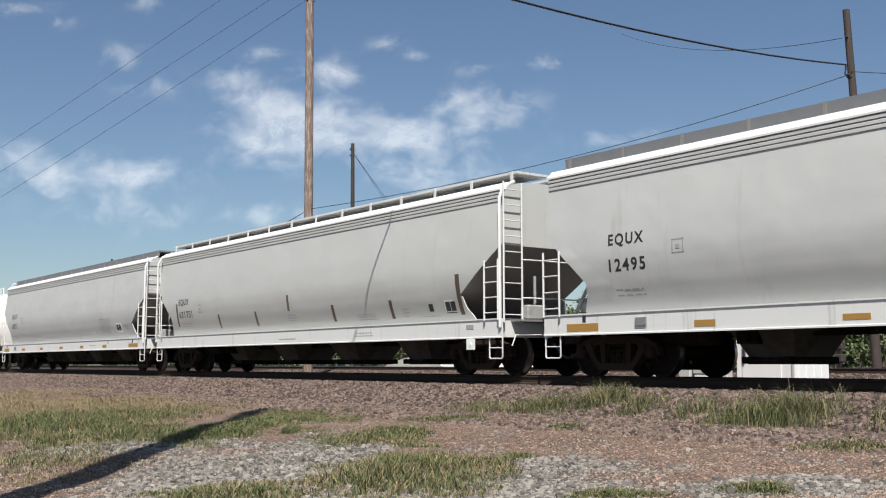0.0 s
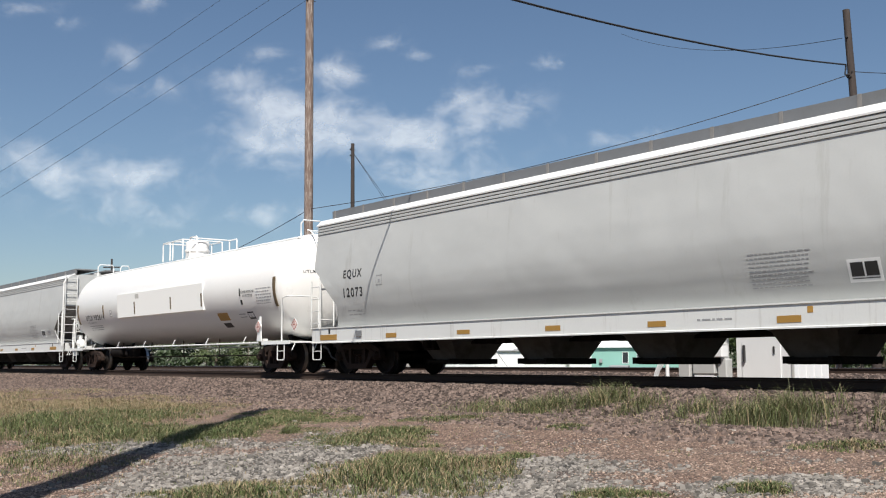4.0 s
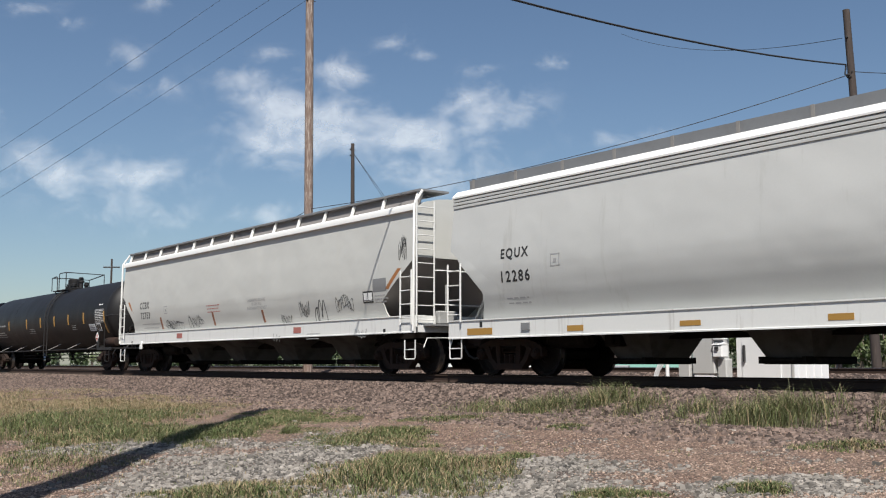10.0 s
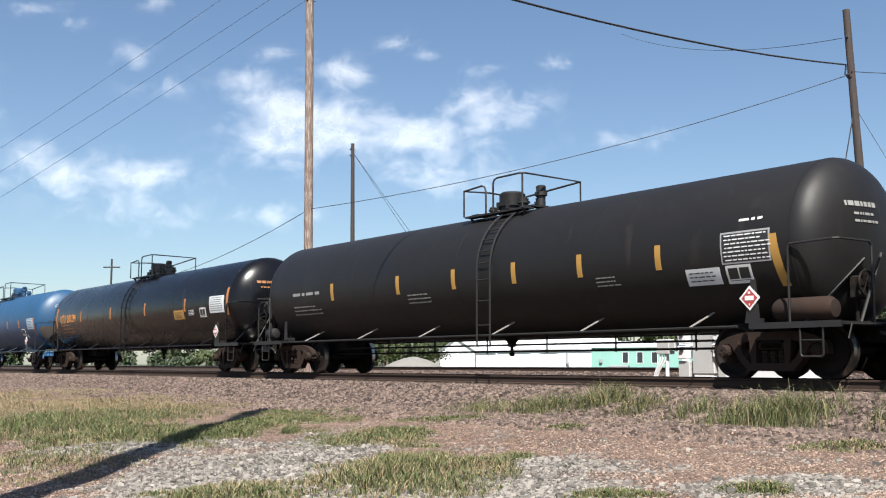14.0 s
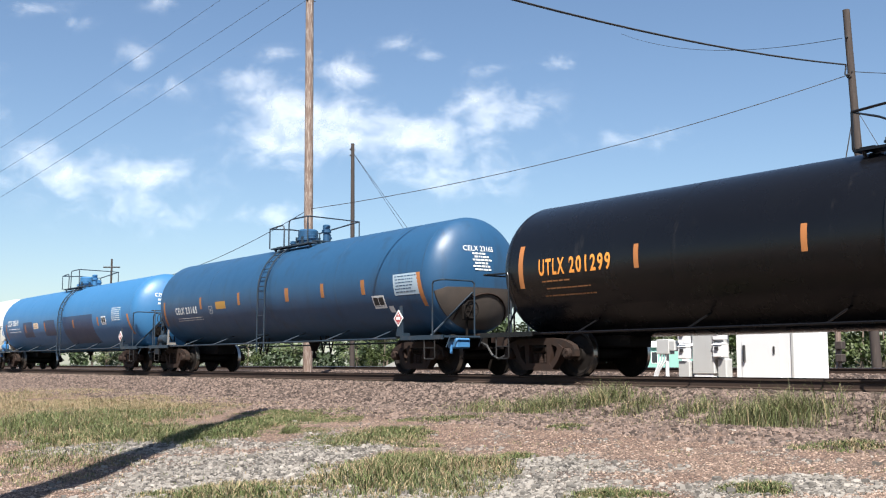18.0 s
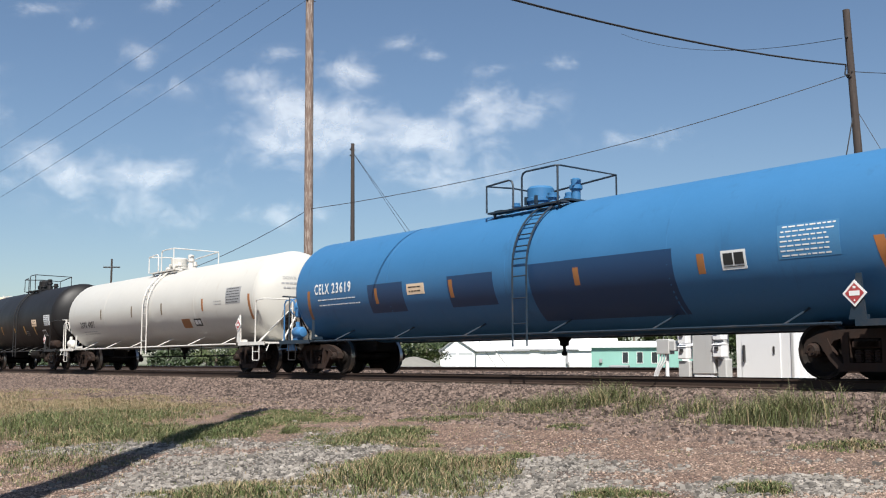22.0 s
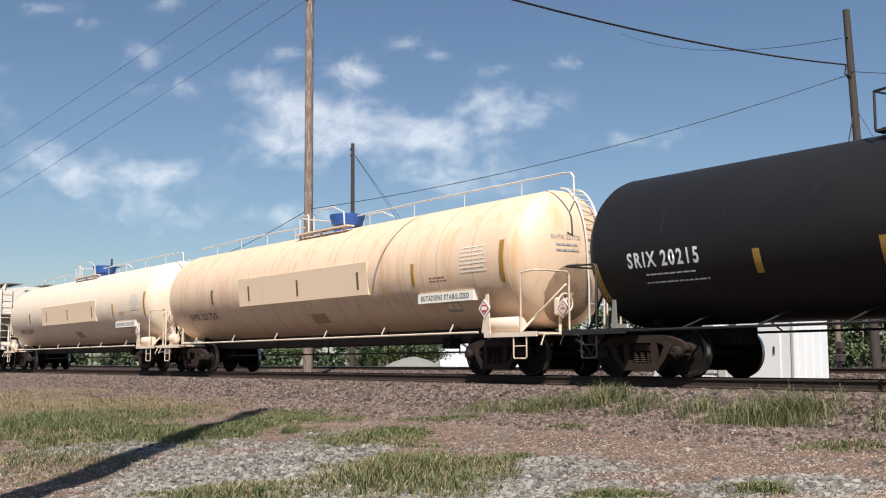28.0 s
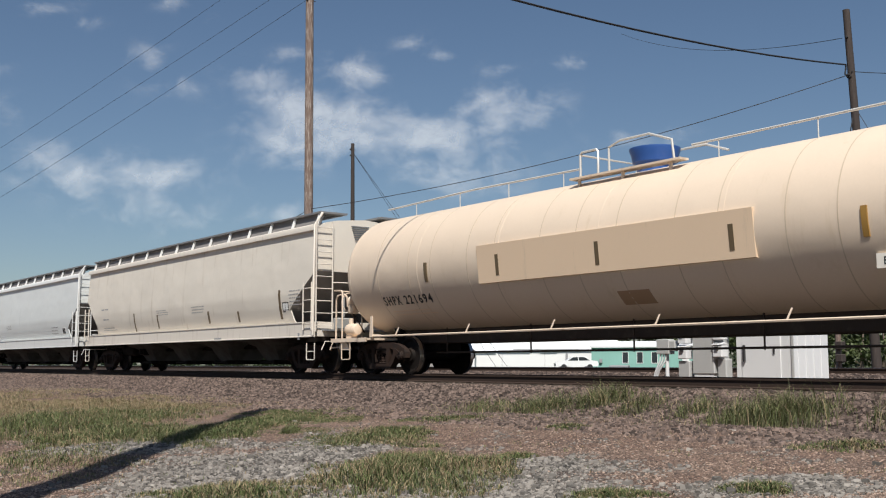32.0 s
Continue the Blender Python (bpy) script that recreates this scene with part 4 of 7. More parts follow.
# ---- tank cars ----
def tank_car(c, front, rear, radius, zc, trk, paint, label, trim="under", steps_paint="under", plat=(-1.0, 1.5), kind="general", lad=0.5, rail_z=0.85, bonnet=None, strut=None, rods=0, gear=True, seams=True, braces=True, rail_in=0.9, wheel=True):
    """front, rear: ends of the tank, in metres from the car's own middle."""
    car = car_base("tank_car", c, label, "tank car")
    bm = bmesh.new()
    hd = radius * 0.47
    prof = [(rear + hd - hd * math.cos(math.pi / 2 * k / 10), radius * math.sin(math.pi / 2 * k / 10)) for k in range(11)]
    prof += [(front - hd + hd * math.sin(math.pi / 2 * k / 10), radius * math.cos(math.pi / 2 * k / 10)) for k in range(11)]
    lathe(bm, prof, (0, 0, zc), "x", 72)
    tank = part("tank", bm, paint, car, smooth=30)
    # seams of the shell rings
    seam = None
    n = 7 if kind == "pressure" else 5
    n = n if seams else 0
    for k in range(n):
        x = rear + hd + (front - rear - 2 * hd) * (k / (n - 1))
        if seam is None:
            bm = bmesh.new()
            lathe(bm, [(-0.022, radius - 0.01), (-0.016, radius + 0.0025), (0.016, radius + 0.0025), (0.022, radius - 0.01)], (0, 0, zc), "x", 72)
            ob = part("seam_band", bm, paint, car)
            seam = ob.data
        else:
            ob = part("seam_band", seam, None, car)
        ob.location.x = x
    side = Side(car, None, radius, zc)
    hx, rx = front + 0.22, rear - 0.22
    tm = M[trim]
    for d, e, tr in ((1, hx, trk[0]), (-1, rx, trk[1])):
        bm = bmesh.new()
        box(bm, min(e, e - d * 3.2), max(e, e - d * 3.2), -0.32, 0.32, 0.58, 0.92, 0.02)
        part("stub_sill", bm, M["under"], car)
        bm = bmesh.new()
        zs = [zc - math.sqrt(max(0.0, radius ** 2 - y * y)) + 0.05 for y in (0.2, 0.6, 1.0)]
        slab(bm, [(-0.5, 0.78), (0.5, 0.78), (0.6, zs[1]), (0.2, zs[0]), (-0.2, zs[0]), (-0.6, zs[1])], "x", tr - 0.12, tr + 0.12)
        part("body_bolster", bm, M["under"], car)
        bm = bmesh.new()
        box(bm, min(e, e - d * 1.65), max(e, e - d * 1.65), -1.46, -0.5, 0.84, 0.89)
        box(bm, min(e, e - d * 1.65), max(e, e - d * 1.65), 0.5, 1.46, 0.84, 0.89)
        box(bm, min(e, e - d * 0.5), max(e, e - d * 0.5), -0.5, 0.5, 0.84, 0.89)
        box(bm, min(e, e - d * 1.65), max(e, e - d * 1.65), -1.49, -1.44, 0.80, 0.90)
        box(bm, min(e, e - d * 1.65), max(e, e - d * 1.65), 1.44, 1.49, 0.80, 0.90)
        part("end_platform", bm, tm, car)
        # handrail round the end
        for s in (-1, 1):
            bm = bmesh.new()
            pipe(bm, [(e - d * rail_in, s * 1.45, 0.88), (e - d * rail_in, s * 1.45, 2.06), (e - d * (rail_in - 0.04), s * 1.45, 2.12), (e - d * 0.1, s * 1.45, 2.14), (e - d * 0.03, s * 1.40, 2.14), (e - d * 0.02, s * 0.62, 2.14), (e - d * 0.02, s * 0.55, 2.08), (e - d * 0.02, s * 0.55, 0.88)], 0.02)
            part("handrail", bm, tm, car)
        for y in (-0.85,) if kind != "pressure" and braces else ():
            bm = bmesh.new()
            rod(bm, (e - d * 0.06, y, 0.88), (e - d * 0.06, -0.22, 1.98), 0.026, n=6)
            part("end_brace", bm, tm, car)
        stirrup(car, e - (0.72 if d > 0 else -0.5), -1.46, 0.40, steps_paint, 0.86, 0.36)
        stirrup(car, e - (0.45 if d > 0 else -0.07), 1.46, 0.38, steps_paint, 0.86, 0.38)
        coupler(car, e, d, trim)
    # rail along the foot of the tank, with its struts
    for s in (-1, 1):
        bm = bmesh.new()
        rod(bm, (rx + 1.9, s * 1.45, rail_z), (hx - 1.9, s * 1.45, rail_z), 0.024, n=6)
        part("running_rail", bm, tm, car)
        st = None
        for k in range(6):
            x = rear + 2.7 + (front - rear - 5.4) * k / 5
            if st is None:
                bm = bmesh.new()
                yy = math.sqrt(max(0.05, radius ** 2 - (zc - 1.12) ** 2))
                rod(bm, (0, s * 1.45, rail_z), (0.12, s * yy, 1.14) if kind != "pressure" else (0.06, s * 1.38, rail_z + 0.2), 0.018, n=6)
                ob = part("rail_strut", bm, M[strut or trim], car)
                st = ob.data
            else:
                ob = part("rail_strut", st, None, car)
            ob.location.x = x
    # hand brake on the head end
    if wheel:
        bm = bmesh.new()
        pipe(bm, [(hx - 0.13, -0.55 + 0.2 * math.cos(2 * math.pi * k / 16), 1.5 + 0.2 * math.sin(2 * math.pi * k / 16)) for k in range(17)], 0.018, 6)
        for k in range(3):
            a = math.pi * k / 3
            rod(bm, (hx - 0.13, -0.55 - 0.2 * math.cos(a), 1.5 - 0.2 * math.sin(a)), (hx - 0.13, -0.55 + 0.2 * math.cos(a), 1.5 + 0.2 * math.sin(a)), 0.010, n=5)
        box(bm, hx - 0.36, hx - 0.16, -0.68, -0.42, 1.25, 1.62, 0.03)
        rod(bm, (hx - 0.3, -0.55, 0.9), (hx - 0.3, -0.55, 1.3), 0.03)
        part("hand_brake", bm, M["under"] if kind != "pressure" else tm, car)
        bm = bmesh.new()
        rod(bm, (hx - 0.75, -1.25, 0.9), (hx - 0.2, -0.45, 1.9), 0.026)
        part("brake_strut", bm, tm, car)
    # bottom fittings
    bm = bmesh.new()
    if kind != "pressure":
        lathe(bm, [(0.42, 0.03), (0.44, 0.06), (0.50, 0.06), (0.52, 0.035), (0.62, 0.035), (0.64, 0.10), (0.72, 0.10), (zc - radius + 0.1, 0.24)], (0.3, 0, 0), "z", 14)
    else:
        lathe(bm, [(zc - radius - 0.12, 0.16), (zc - radius + 0.1, 0.2)], (0.3, 0, 0), "z", 14)
    part("bottom_outlet", bm, M["under"], car)
    if gear:
        brake_gear(car, trk[0] - 3.4, tall=0.04)
    for z in (0.52, 0.66)[:rods]:
        bm = bmesh.new()
        rod(bm, (trk[1] + 1.6, -0.5, z), (trk[0] - 1.6, -0.5, z), 0.022, n=6)
        part("brake_rod", bm, M["under_dust" if kind == "pressure" else "under"], car)
    hang = None
    for k in range(7 if rods > 1 else 5 if rods else 0):
        x = trk[1] + 2 + (trk[0] - trk[1] - 4) * k / (6 if rods > 1 else 4)
        if hang is None:
            bm = bmesh.new()
            box(bm, -0.011, 0.011, -0.515, -0.485, 0.48, max(0.82, zc - math.sqrt(radius ** 2 - 0.25) + 0.03))
            ob = part("rod_hanger", bm, M["under_dust" if kind == "pressure" else "under"], car)
            hang = ob.data
        else:
            ob = part("rod_hanger", hang, None, car)
        ob.location.x = x
    # top fittings
    zt = zc + radius
    if kind == "general":
        x0, x1 = plat
        bm = bmesh.new()
        zp = zt - 0.06
        for y in (-0.80, 0.56):
            box(bm, x0, x1, y, y + 0.24, zp - 0.02, zp + 0.02)
        box(bm, x0, x0 + 0.25, -0.6, 0.6, zp + 0.04, zp + 0.08)
        box(bm, x1 - 0.25, x1, -0.6, 0.6, zp + 0.04, zp + 0.08)
        for y in (-0.74, 0.74):
            for x in (x0 + 0.15, x1 - 0.15):
                rod(bm, (x, y, zp), (x, y * 0.9, zc + math.sqrt(radius ** 2 - (0.9 * y) ** 2) - 0.03), 0.03, n=6)
        part("top_platform", bm, tm, car)
        zr = zp + 0.72
        xm, xl = x0 + (x1 - x0) * 0.52, x0 + (x1 - x0) * 0.40
        tubes("platform_handrail", car, tm, 0.022, [(x0 + 0.05, -0.86, zp), (x0 + 0.05, -0.86, zr - 0.12), (x0 + 0.05, -0.1, zr - 0.08), (x0 + 0.05, 0.86, zr - 0.12), (x0 + 0.05, 0.86, zp)],
              [(x0 + 0.05, -0.86, zr - 0.12), (xl - 0.14, -0.86, zr - 0.08), (xl - 0.04, -0.86, zr - 0.12), (xl, -0.86, zr - 0.22), (xl, -0.86, zp)],
              [(xm, -0.86, zp), (xm, -0.86, zr - 0.08), (xm + 0.04, -0.86, zr), (xm + 0.14, -0.86, zr + 0.03), (x1 - 0.1, -0.86, zr + 0.03), (x1 - 0.03, -0.8, zr + 0.03), (x1 - 0.03, 0.86, zr), (x1 - 0.03, 0.86, zp)],
              [(x1 - 0.03, -0.86, zr), (x1 - 0.03, -0.86, zp)], [(x0 + 0.05, 0.86, zr - 0.12), (x1 - 0.03, 0.86, zr)])
        bm = bmesh.new()
        xc = (x0 + x1) / 2
        lathe(bm, [(-0.08, 0.29), (0.14, 0.29), (0.16, 0.33), (0.22, 0.33), (0.23, 0.30), (0.44, 0.30), (0.49, 0.25), (0.51, 0.02)], (xc - 0.25, -0.05, zt), "z", 24)
        cover = part("manway", bm, bonnet or paint, car, "hinged round manway cover")
        bolt = None
        for k in range(6):
            a = 2 * math.pi * k / 6
            if bolt is None:
                bm = bmesh.new()
                box(bm, -0.03, 0.03, -0.03, 0.03, 0.08, 0.26)
                ob = part("eye_bolt", bm, tm, cover)
                bolt = ob.data
            else:
                ob = part("eye_bolt", bolt, None, cover)
            ob.location = (xc - 0.25 + 0.33 * math.cos(a), -0.05 + 0.33 * math.sin(a), zt)
        for x, y, r, h in ((x1 - 0.28, -0.1, 0.14, 0.52), (xc + 0.42, -0.3, 0.15, 0.26), (xc + 0.30, 0.30, 0.13, 0.34), (x0 + 0.3, -0.2, 0.11, 0.2)):
            bm = bmesh.new()
            lathe(bm, [(-0.1, r * 0.7), (h * 0.5, r * 0.7), (h * 0.55, r), (h * 0.7, r), (h * 0.72, r * 0.75), (h * 0.95, r * 0.8), (h, r * 0.5)], (x, y, zt), "z", 14)
            part("valve", bm, paint if trim == "blue_trim" else tm, car)
        # ladder curving down the side
        bm = bmesh.new()
        pts = []
        for k in range(15):
            a = math.pi / 2 * (0.93 - 1.0 * k / 11)
            if a > 0:
                pts.append((-(radius + 0.07) * math.cos(a), zc + (radius + 0.07) * math.sin(a)))
            else:
                pts.append((-(radius + 0.07), zc - (zc - rail_z) * min(1, (k - 10.2) / 3.8)))
        pts[-1] = (-(radius + 0.07), rail_z - 0.25)
        for x in (lad, lad + 0.44):
            pipe(bm, [(x, y, z) for y, z in pts], 0.022)
        ld = part("ladder", bm, tm, car)
        bm = bmesh.new()
        rod(bm, (0, 0, 0), (0.44, 0, 0), 0.014, n=6)
        rg = None
        L = [Vector((0, y, z)) for y, z in pts]
        for k in range(11):
            u = 0.6 + k * (len(L) - 1.6) / 10.6
            p = L[int(u)].lerp(L[min(int(u) + 1, len(L) - 1)], u - int(u))
            if rg is None:
                ob = part("rung", bm, tm, ld)
                rg = ob.data
            else:
                ob = part("rung", rg, None, ld)
            ob.location = (lad, p.y, p.z)
    return car, side, hx, rx


# ---- covered hoppers ----
CURVED = [(1.30, 1.12), (1.43, 1.4), (1.527, 1.7), (1.58, 2.0), (1.60, 2.25), (1.592, 2.5), (1.572, 2.8), (1.542, 3.1), (1.514, 3.35), (1.494, 3.53), (1.478, 3.665)]
FLAT = [(1.31, 1.12), (1.45, 1.45), (1.538, 1.8), (1.578, 2.15), (1.573, 2.5), (1.556, 2.9), (1.53, 3.3), (1.495, 3.80)]


def hopper_car(c, h, paint, label, kind="curved", trk=1.4, bays=4, posts=0, rear_post=False, board="grating", chord="white", sill="sill", vent=False, sz=0.0):
    car = car_base("covered_hopper_car", c, label, "hopper car")
    prof = CURVED if kind == "curved" else FLAT
    top = [(1.46, 3.90), (1.36, 4.0), (1.1, 4.06), (0.75, 4.10), (0.0, 4.12)] if kind == "curved" else [(1.53, 3.88), (1.25, 4.04), (0.9, 4.12), (0.0, 4.20)]
    zmin = prof[0][1]
    def section(x, zb):
        ps = [(float(np.interp(zb, [p[1] for p in prof], [p[0] for p in prof])), zb)]
        ps += [(float(np.interp(z, [p[1] for p in prof], [p[0] for p in prof])), z) for z in [zb + (prof[-1][1] - zb) * k / 26 for k in range(1, 27)]]
        ps += top
        return [(x, -y, z) for y, z in ps] + [(x, y, z) for y, z in ps[:-1][::-1]]
    bm = bmesh.new()
    xs = [-h + 0.04] + [-h + 0.2 * k for k in range(1, 13)] + [-h + 2.4 + (2 * h - 4.8) * k / 12 for k in range(1, 12)] + [h - 0.2 * k for k in range(12, 0, -1)] + [h - 0.04]
    zb = lambda x: zmin + (2.75 - zmin) * max(0.0, (abs(x) - (h - 2.4)) / 2.4)
    rings(bm, [section(x, zb(x)) for x in xs])
    # side sheets that hang below the sloped end floor
    cut_z, cut_x = [1.12, 1.28, 1.45, 1.75, 2.05, 2.37, 2.6, 2.76], [1.15, 1.2, 1.36, 1.44, 1.05, 0.58, 0.3, 0.05]
    for d in (-1, 1):
        for s in (-1, 1):
            rows = []
            for k in range(28):
                z = 1.12 + (2.74 - 1.12) * k / 27
                xo = h - float(np.interp(z, cut_z, cut_x)) * (1.0 if d > 0 else 0.78)
                if xo < h - 2.4 * (2.75 - z) / 1.63 + 0.03:
                    break
                xi = min(xo - 0.01, h - 2.4 * (2.75 - z) / 1.63 - 0.03)
                y = float(np.interp(z, [p[1] for p in prof], [p[0] for p in prof]))
                # it laps over the body and runs out flush with it
                rows.append([(d * (xi - 0.45), s * (y - 0.006), z), (d * (xi - 0.12), s * (y + 0.004), z), (d * xo, s * (y + 0.004), z), (d * xo, s * (y - 0.03), z), (d * (xi - 0.45), s * (y - 0.03), z)])
            if len(rows) < 2:
                continue
            sb = bmesh.new()
            rings(sb, rows)
            bmesh.ops.recalc_face_normals(sb, faces=list(sb.faces))
            part("end_side_sheet", sb, paint, car, smooth=28)
    bmesh.ops.recalc_face_normals(bm, faces=list(bm.faces))
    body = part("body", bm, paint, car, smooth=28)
    body.data.materials.append(M["shade_grey"])
    # down-facing end slopes get their shade as a darker colour
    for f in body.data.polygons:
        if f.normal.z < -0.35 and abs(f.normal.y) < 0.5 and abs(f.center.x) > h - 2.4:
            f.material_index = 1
    side = Side(car, prof + [(1.5, 3.9)])
    sm = M[sill]
    for s in (-1, 1):
        bm = bmesh.new()
        slab(bm, [(s * 1.30, 1.19 + sz), (s * 1.62, 1.19 + sz), (s * 1.62, 1.165 + sz), (s * 1.60, 1.15 + sz), (s * 1.60, 0.82 + sz), (s * 1.62, 0.81 + sz), (s * 1.62, 0.785 + sz), (s * 1.56, 0.785 + sz), (s * 1.56, 1.15 + sz), (s * 1.30, 1.15 + sz)], "x", -h, h)
        part("side_sill", bm, sm, car)
        if kind == "curved":
            for k in range(3):
                z = 3.66 + 0.075 * k
                bm = bmesh.new()
                slab(bm, [(s * 1.42, z), (s * 1.498 + s * 0.005 * k, z + 0.006), (s * 1.498 + s * 0.005 * k, z + 0.050), (s * 1.490 + s * 0.005 * k, z + 0.060), (s * 1.42, z + 0.066)], "x", -h + 0.05, h - 0.05)
                part("top_chord_rib", bm, paint, car)
            bm = bmesh.new()
            slab(bm, [(s * 1.46, 3.885), (s * 1.522, 3.89), (s * 1.525, 3.925), (s * 1.38, 4.06), (s * 1.33, 4.03)], "x", -h + 0.03, h - 0.03)
            part("roof_edge", bm, M[chord], car)
        else:
            bm = bmesh.new()
            slab(bm, [(s * 1.50, 3.82), (s * 1.575, 3.825), (s * 1.58, 3.92), (s * 1.56, 3.97), (s * 1.50, 4.0)], "x", -h + 0.02, h - 0.02)
            part("top_chord", bm, M[chord], car)
        # running board on brackets
        zr = 4.31 if kind == "curved" else 4.32
        bm = bmesh.new()
        y0, y1 = (0.25, 1.0) if kind == "curved" else (0.62, 1.30)
        for k in range(5):
            y = y0 + (y1 - y0) * k / 4
            box(bm, -h + 0.1, h - 0.1, s * y - 0.085, s * y + 0.085, zr - 0.02, zr + 0.03)
        for k in range(int(2 * h / 0.3)):
            x = -h + 0.15 + k * 0.3
            box(bm, x, x + 0.03, min(s * y0, s * y1), max(s * y0, s * y1), zr - 0.035, zr - 0.005)
        part("running_board", bm, M[board], car)
        if kind == "flat":
            # added sheet that closes the gap under the board in dark grey
            bm = bmesh.new()
            slab(bm, [(s * 1.34, 3.97), (s * 1.36, 3.97), (s * 1.26, zr - 0.02), (s * 1.24, zr - 0.02)], "x", -h + 0.15, h - 0.15)
            part("board_fascia", bm, M["shade_grey"], car)
        elif board == "grating":
            bm = bmesh.new()
            box(bm, -h + 0.12, h - 0.12, s * 1.083 - 0.006, s * 1.083 + 0.006, 4.13, zr + 0.03)
            part("board_fascia", bm, M["fascia"], car)
        brk = None
        for k in range(14):
            x = -h + 0.25 + (2 * h - 0.5) * k / 13
            if brk is None:
                bm = bmesh.new()
                if kind == "curved":
                    box(bm, -0.035, 0.035, s * 1.09 - 0.012, s * 1.09 + 0.012, 4.02, zr + 0.035)
                else:
                    slab(bm, [(s * 1.40, 3.94), (s * 1.46, 3.94), (s * 1.33, zr + 0.03), (s * 1.27, zr + 0.03)], "x", -0.035, 0.035)
                ob = part("board_bracket", bm, M["white"] if kind == "flat" else M["strut_grey"] if board == "grating" else M["board_pale"], car)
                brk = ob.data
            else:
                ob = part("board_bracket", brk, None, car)
            ob.location.x = x
    # hatch trough along the roof
    bm = bmesh.new()
    box(bm, -h + 0.8, h - 0.8, -0.22, 0.22, 4.08, 4.24, 0.03)
    part("hatch_cover", bm, paint, car)
    # bays and their outlets
    span = 2 * h - 2 * (trk + 1.35)
    bw = span / bays
    bay_me = gate_me = None
    for k in range(bays):
        xc = -span / 2 + bw * (k + 0.5)
        if bay_me is None:
            bm = bmesh.new()
            a, b, c2 = bw * 0.5, 0.45, 0.62
            rings(bm, [[(-a, -1.38, 1.14), (a, -1.38, 1.14), (a, 1.38, 1.14), (-a, 1.38, 1.14)], [(-a * 0.85, -1.2, 1.02), (a * 0.85, -1.2, 1.02), (a * 0.85, 1.2, 1.02), (-a * 0.85, 1.2, 1.02)],
                       [(-c2, -0.78, 0.78), (c2, -0.78, 0.78), (c2, 0.78, 0.78), (-c2, 0.78, 0.78)], [(-b, -0.5, 0.34), (b, -0.5, 0.34), (b, 0.5, 0.34), (-b, 0.5, 0.34)]])
            bmesh.ops.recalc_face_normals(bm, faces=list(bm.faces))
            ob = part("hopper_bay", bm, M["bay"], car)
            bay_me = ob.data
            bm = bmesh.new()
            box(bm, -0.5, 0.5, -0.55, 0.55, 0.24, 0.35, 0.02)
            for y in (-0.66, 0.66):
                rod(bm, (-0.45, y, 0.31), (0.45, y, 0.31), 0.045, n=10)
            for x in (-0.42, 0.42):
                box(bm, x - 0.04, x + 0.04, -0.72, 0.72, 0.25, 0.37)
            g = part("outlet_gate", bm, M["under"], ob)
            gate_me = g.data
        else:
            ob = part("hopper_bay", bay_me, None, car)
            part("outlet_gate", gate_me, None, ob)
        ob.location.x = xc
    bm = bmesh.new()
    box(bm, -h + 0.1, h - 0.1, -0.2, 0.2, 0.72, 1.14)
    part("centre_sill", bm, M["under"], car)
    for d in (-1, 1):
        e = d * h
        bm = bmesh.new()
        box(bm, min(e, e - d * 0.22), max(e - d * 0.004, e - d * 0.22), -1.495, 1.495, 0.80 + sz, 1.185 + sz)
        part("end_sill", bm, sm, car)
        bm = bmesh.new()
        box(bm, min(e - d * 0.3, e - d * 2.6), max(e - d * 0.3, e - d * 2.6), -0.95, 0.95, 0.86, 0.98)
        part("end_deck", bm, M["under"], car)
        coupler(car, e + d * 0.05, d, sill)
        if vent:
            bm = bmesh.new()
            for k in range(7):
                box(bm, min(e - d * 0.06, e + d * 0.0), max(e - d * 0.06, e + d * 0.0), -0.45 + 0.02 * k, 0.1, 3.98 - 0.06 * k, 4.01 - 0.06 * k)
            part("end_vent", bm, M["grating"], car)
        # side ladder, end ladder, steps
        s0 = h - 0.50 if d > 0 else -h + 0.05
        ladder(car, (s0, -1.66, 1.15), (s0, -1.66, 2.42), 0.45, 4, sill, "side_ladder")
        ladder(car, (-s0 - 0.45, 1.66, 1.15), (-s0 - 0.45, 1.66, 2.42), 0.45, 4, sill, "side_ladder")
        if d > 0 or rear_post:
            bm = bmesh.new()
            zt = 4.1 if kind == "curved" else 4.3
            pipe(bm, [(e - d * 0.02, -1.63, 1.0), (e - d * 0.02, -1.63, 3.7), (e - d * 0.06, -1.5, 3.95), (e - d * 0.1, -1.15, zt)] if kind == "curved" else [(e - d * 0.02, -1.63, 1.0), (e - d * 0.02, -1.6, 3.95), (e - d * 0.05, -1.35, zt)], 0.035, 6)
            part("corner_post", bm, sm, car)
        if d > 0:
            ladder(car, (e + 0.05, -1.58, 1.1), (e + 0.05, -1.58, 4.05), 0.5, 9, sill, "end_ladder", "y")
            bm = bmesh.new()
            for z in (1.62, 2.42):
                pipe(bm, [(e + 0.05, -1.1, z), (e + 0.12, -0.9, z), (e + 0.12, 1.3, z), (e + 0.05, 1.5, z)], 0.016)
            part("end_handhold", bm, sm, car)
            bm = bmesh.new()
            box(bm, e - 0.12, e + 0.14, -1.0, -0.45, 1.17, 1.48, 0.03)
            rod(bm, (e + 0.02, -0.7, 1.45), (e + 0.02, -0.7, 2.1), 0.03)
            part("gear_housing", bm, M["case_dull"], car)
            bm = bmesh.new()
            box(bm, e, e + 0.32, -1.35, 1.35, 1.12, 1.16)
            part("crossover_board", bm, M["grating"], car)
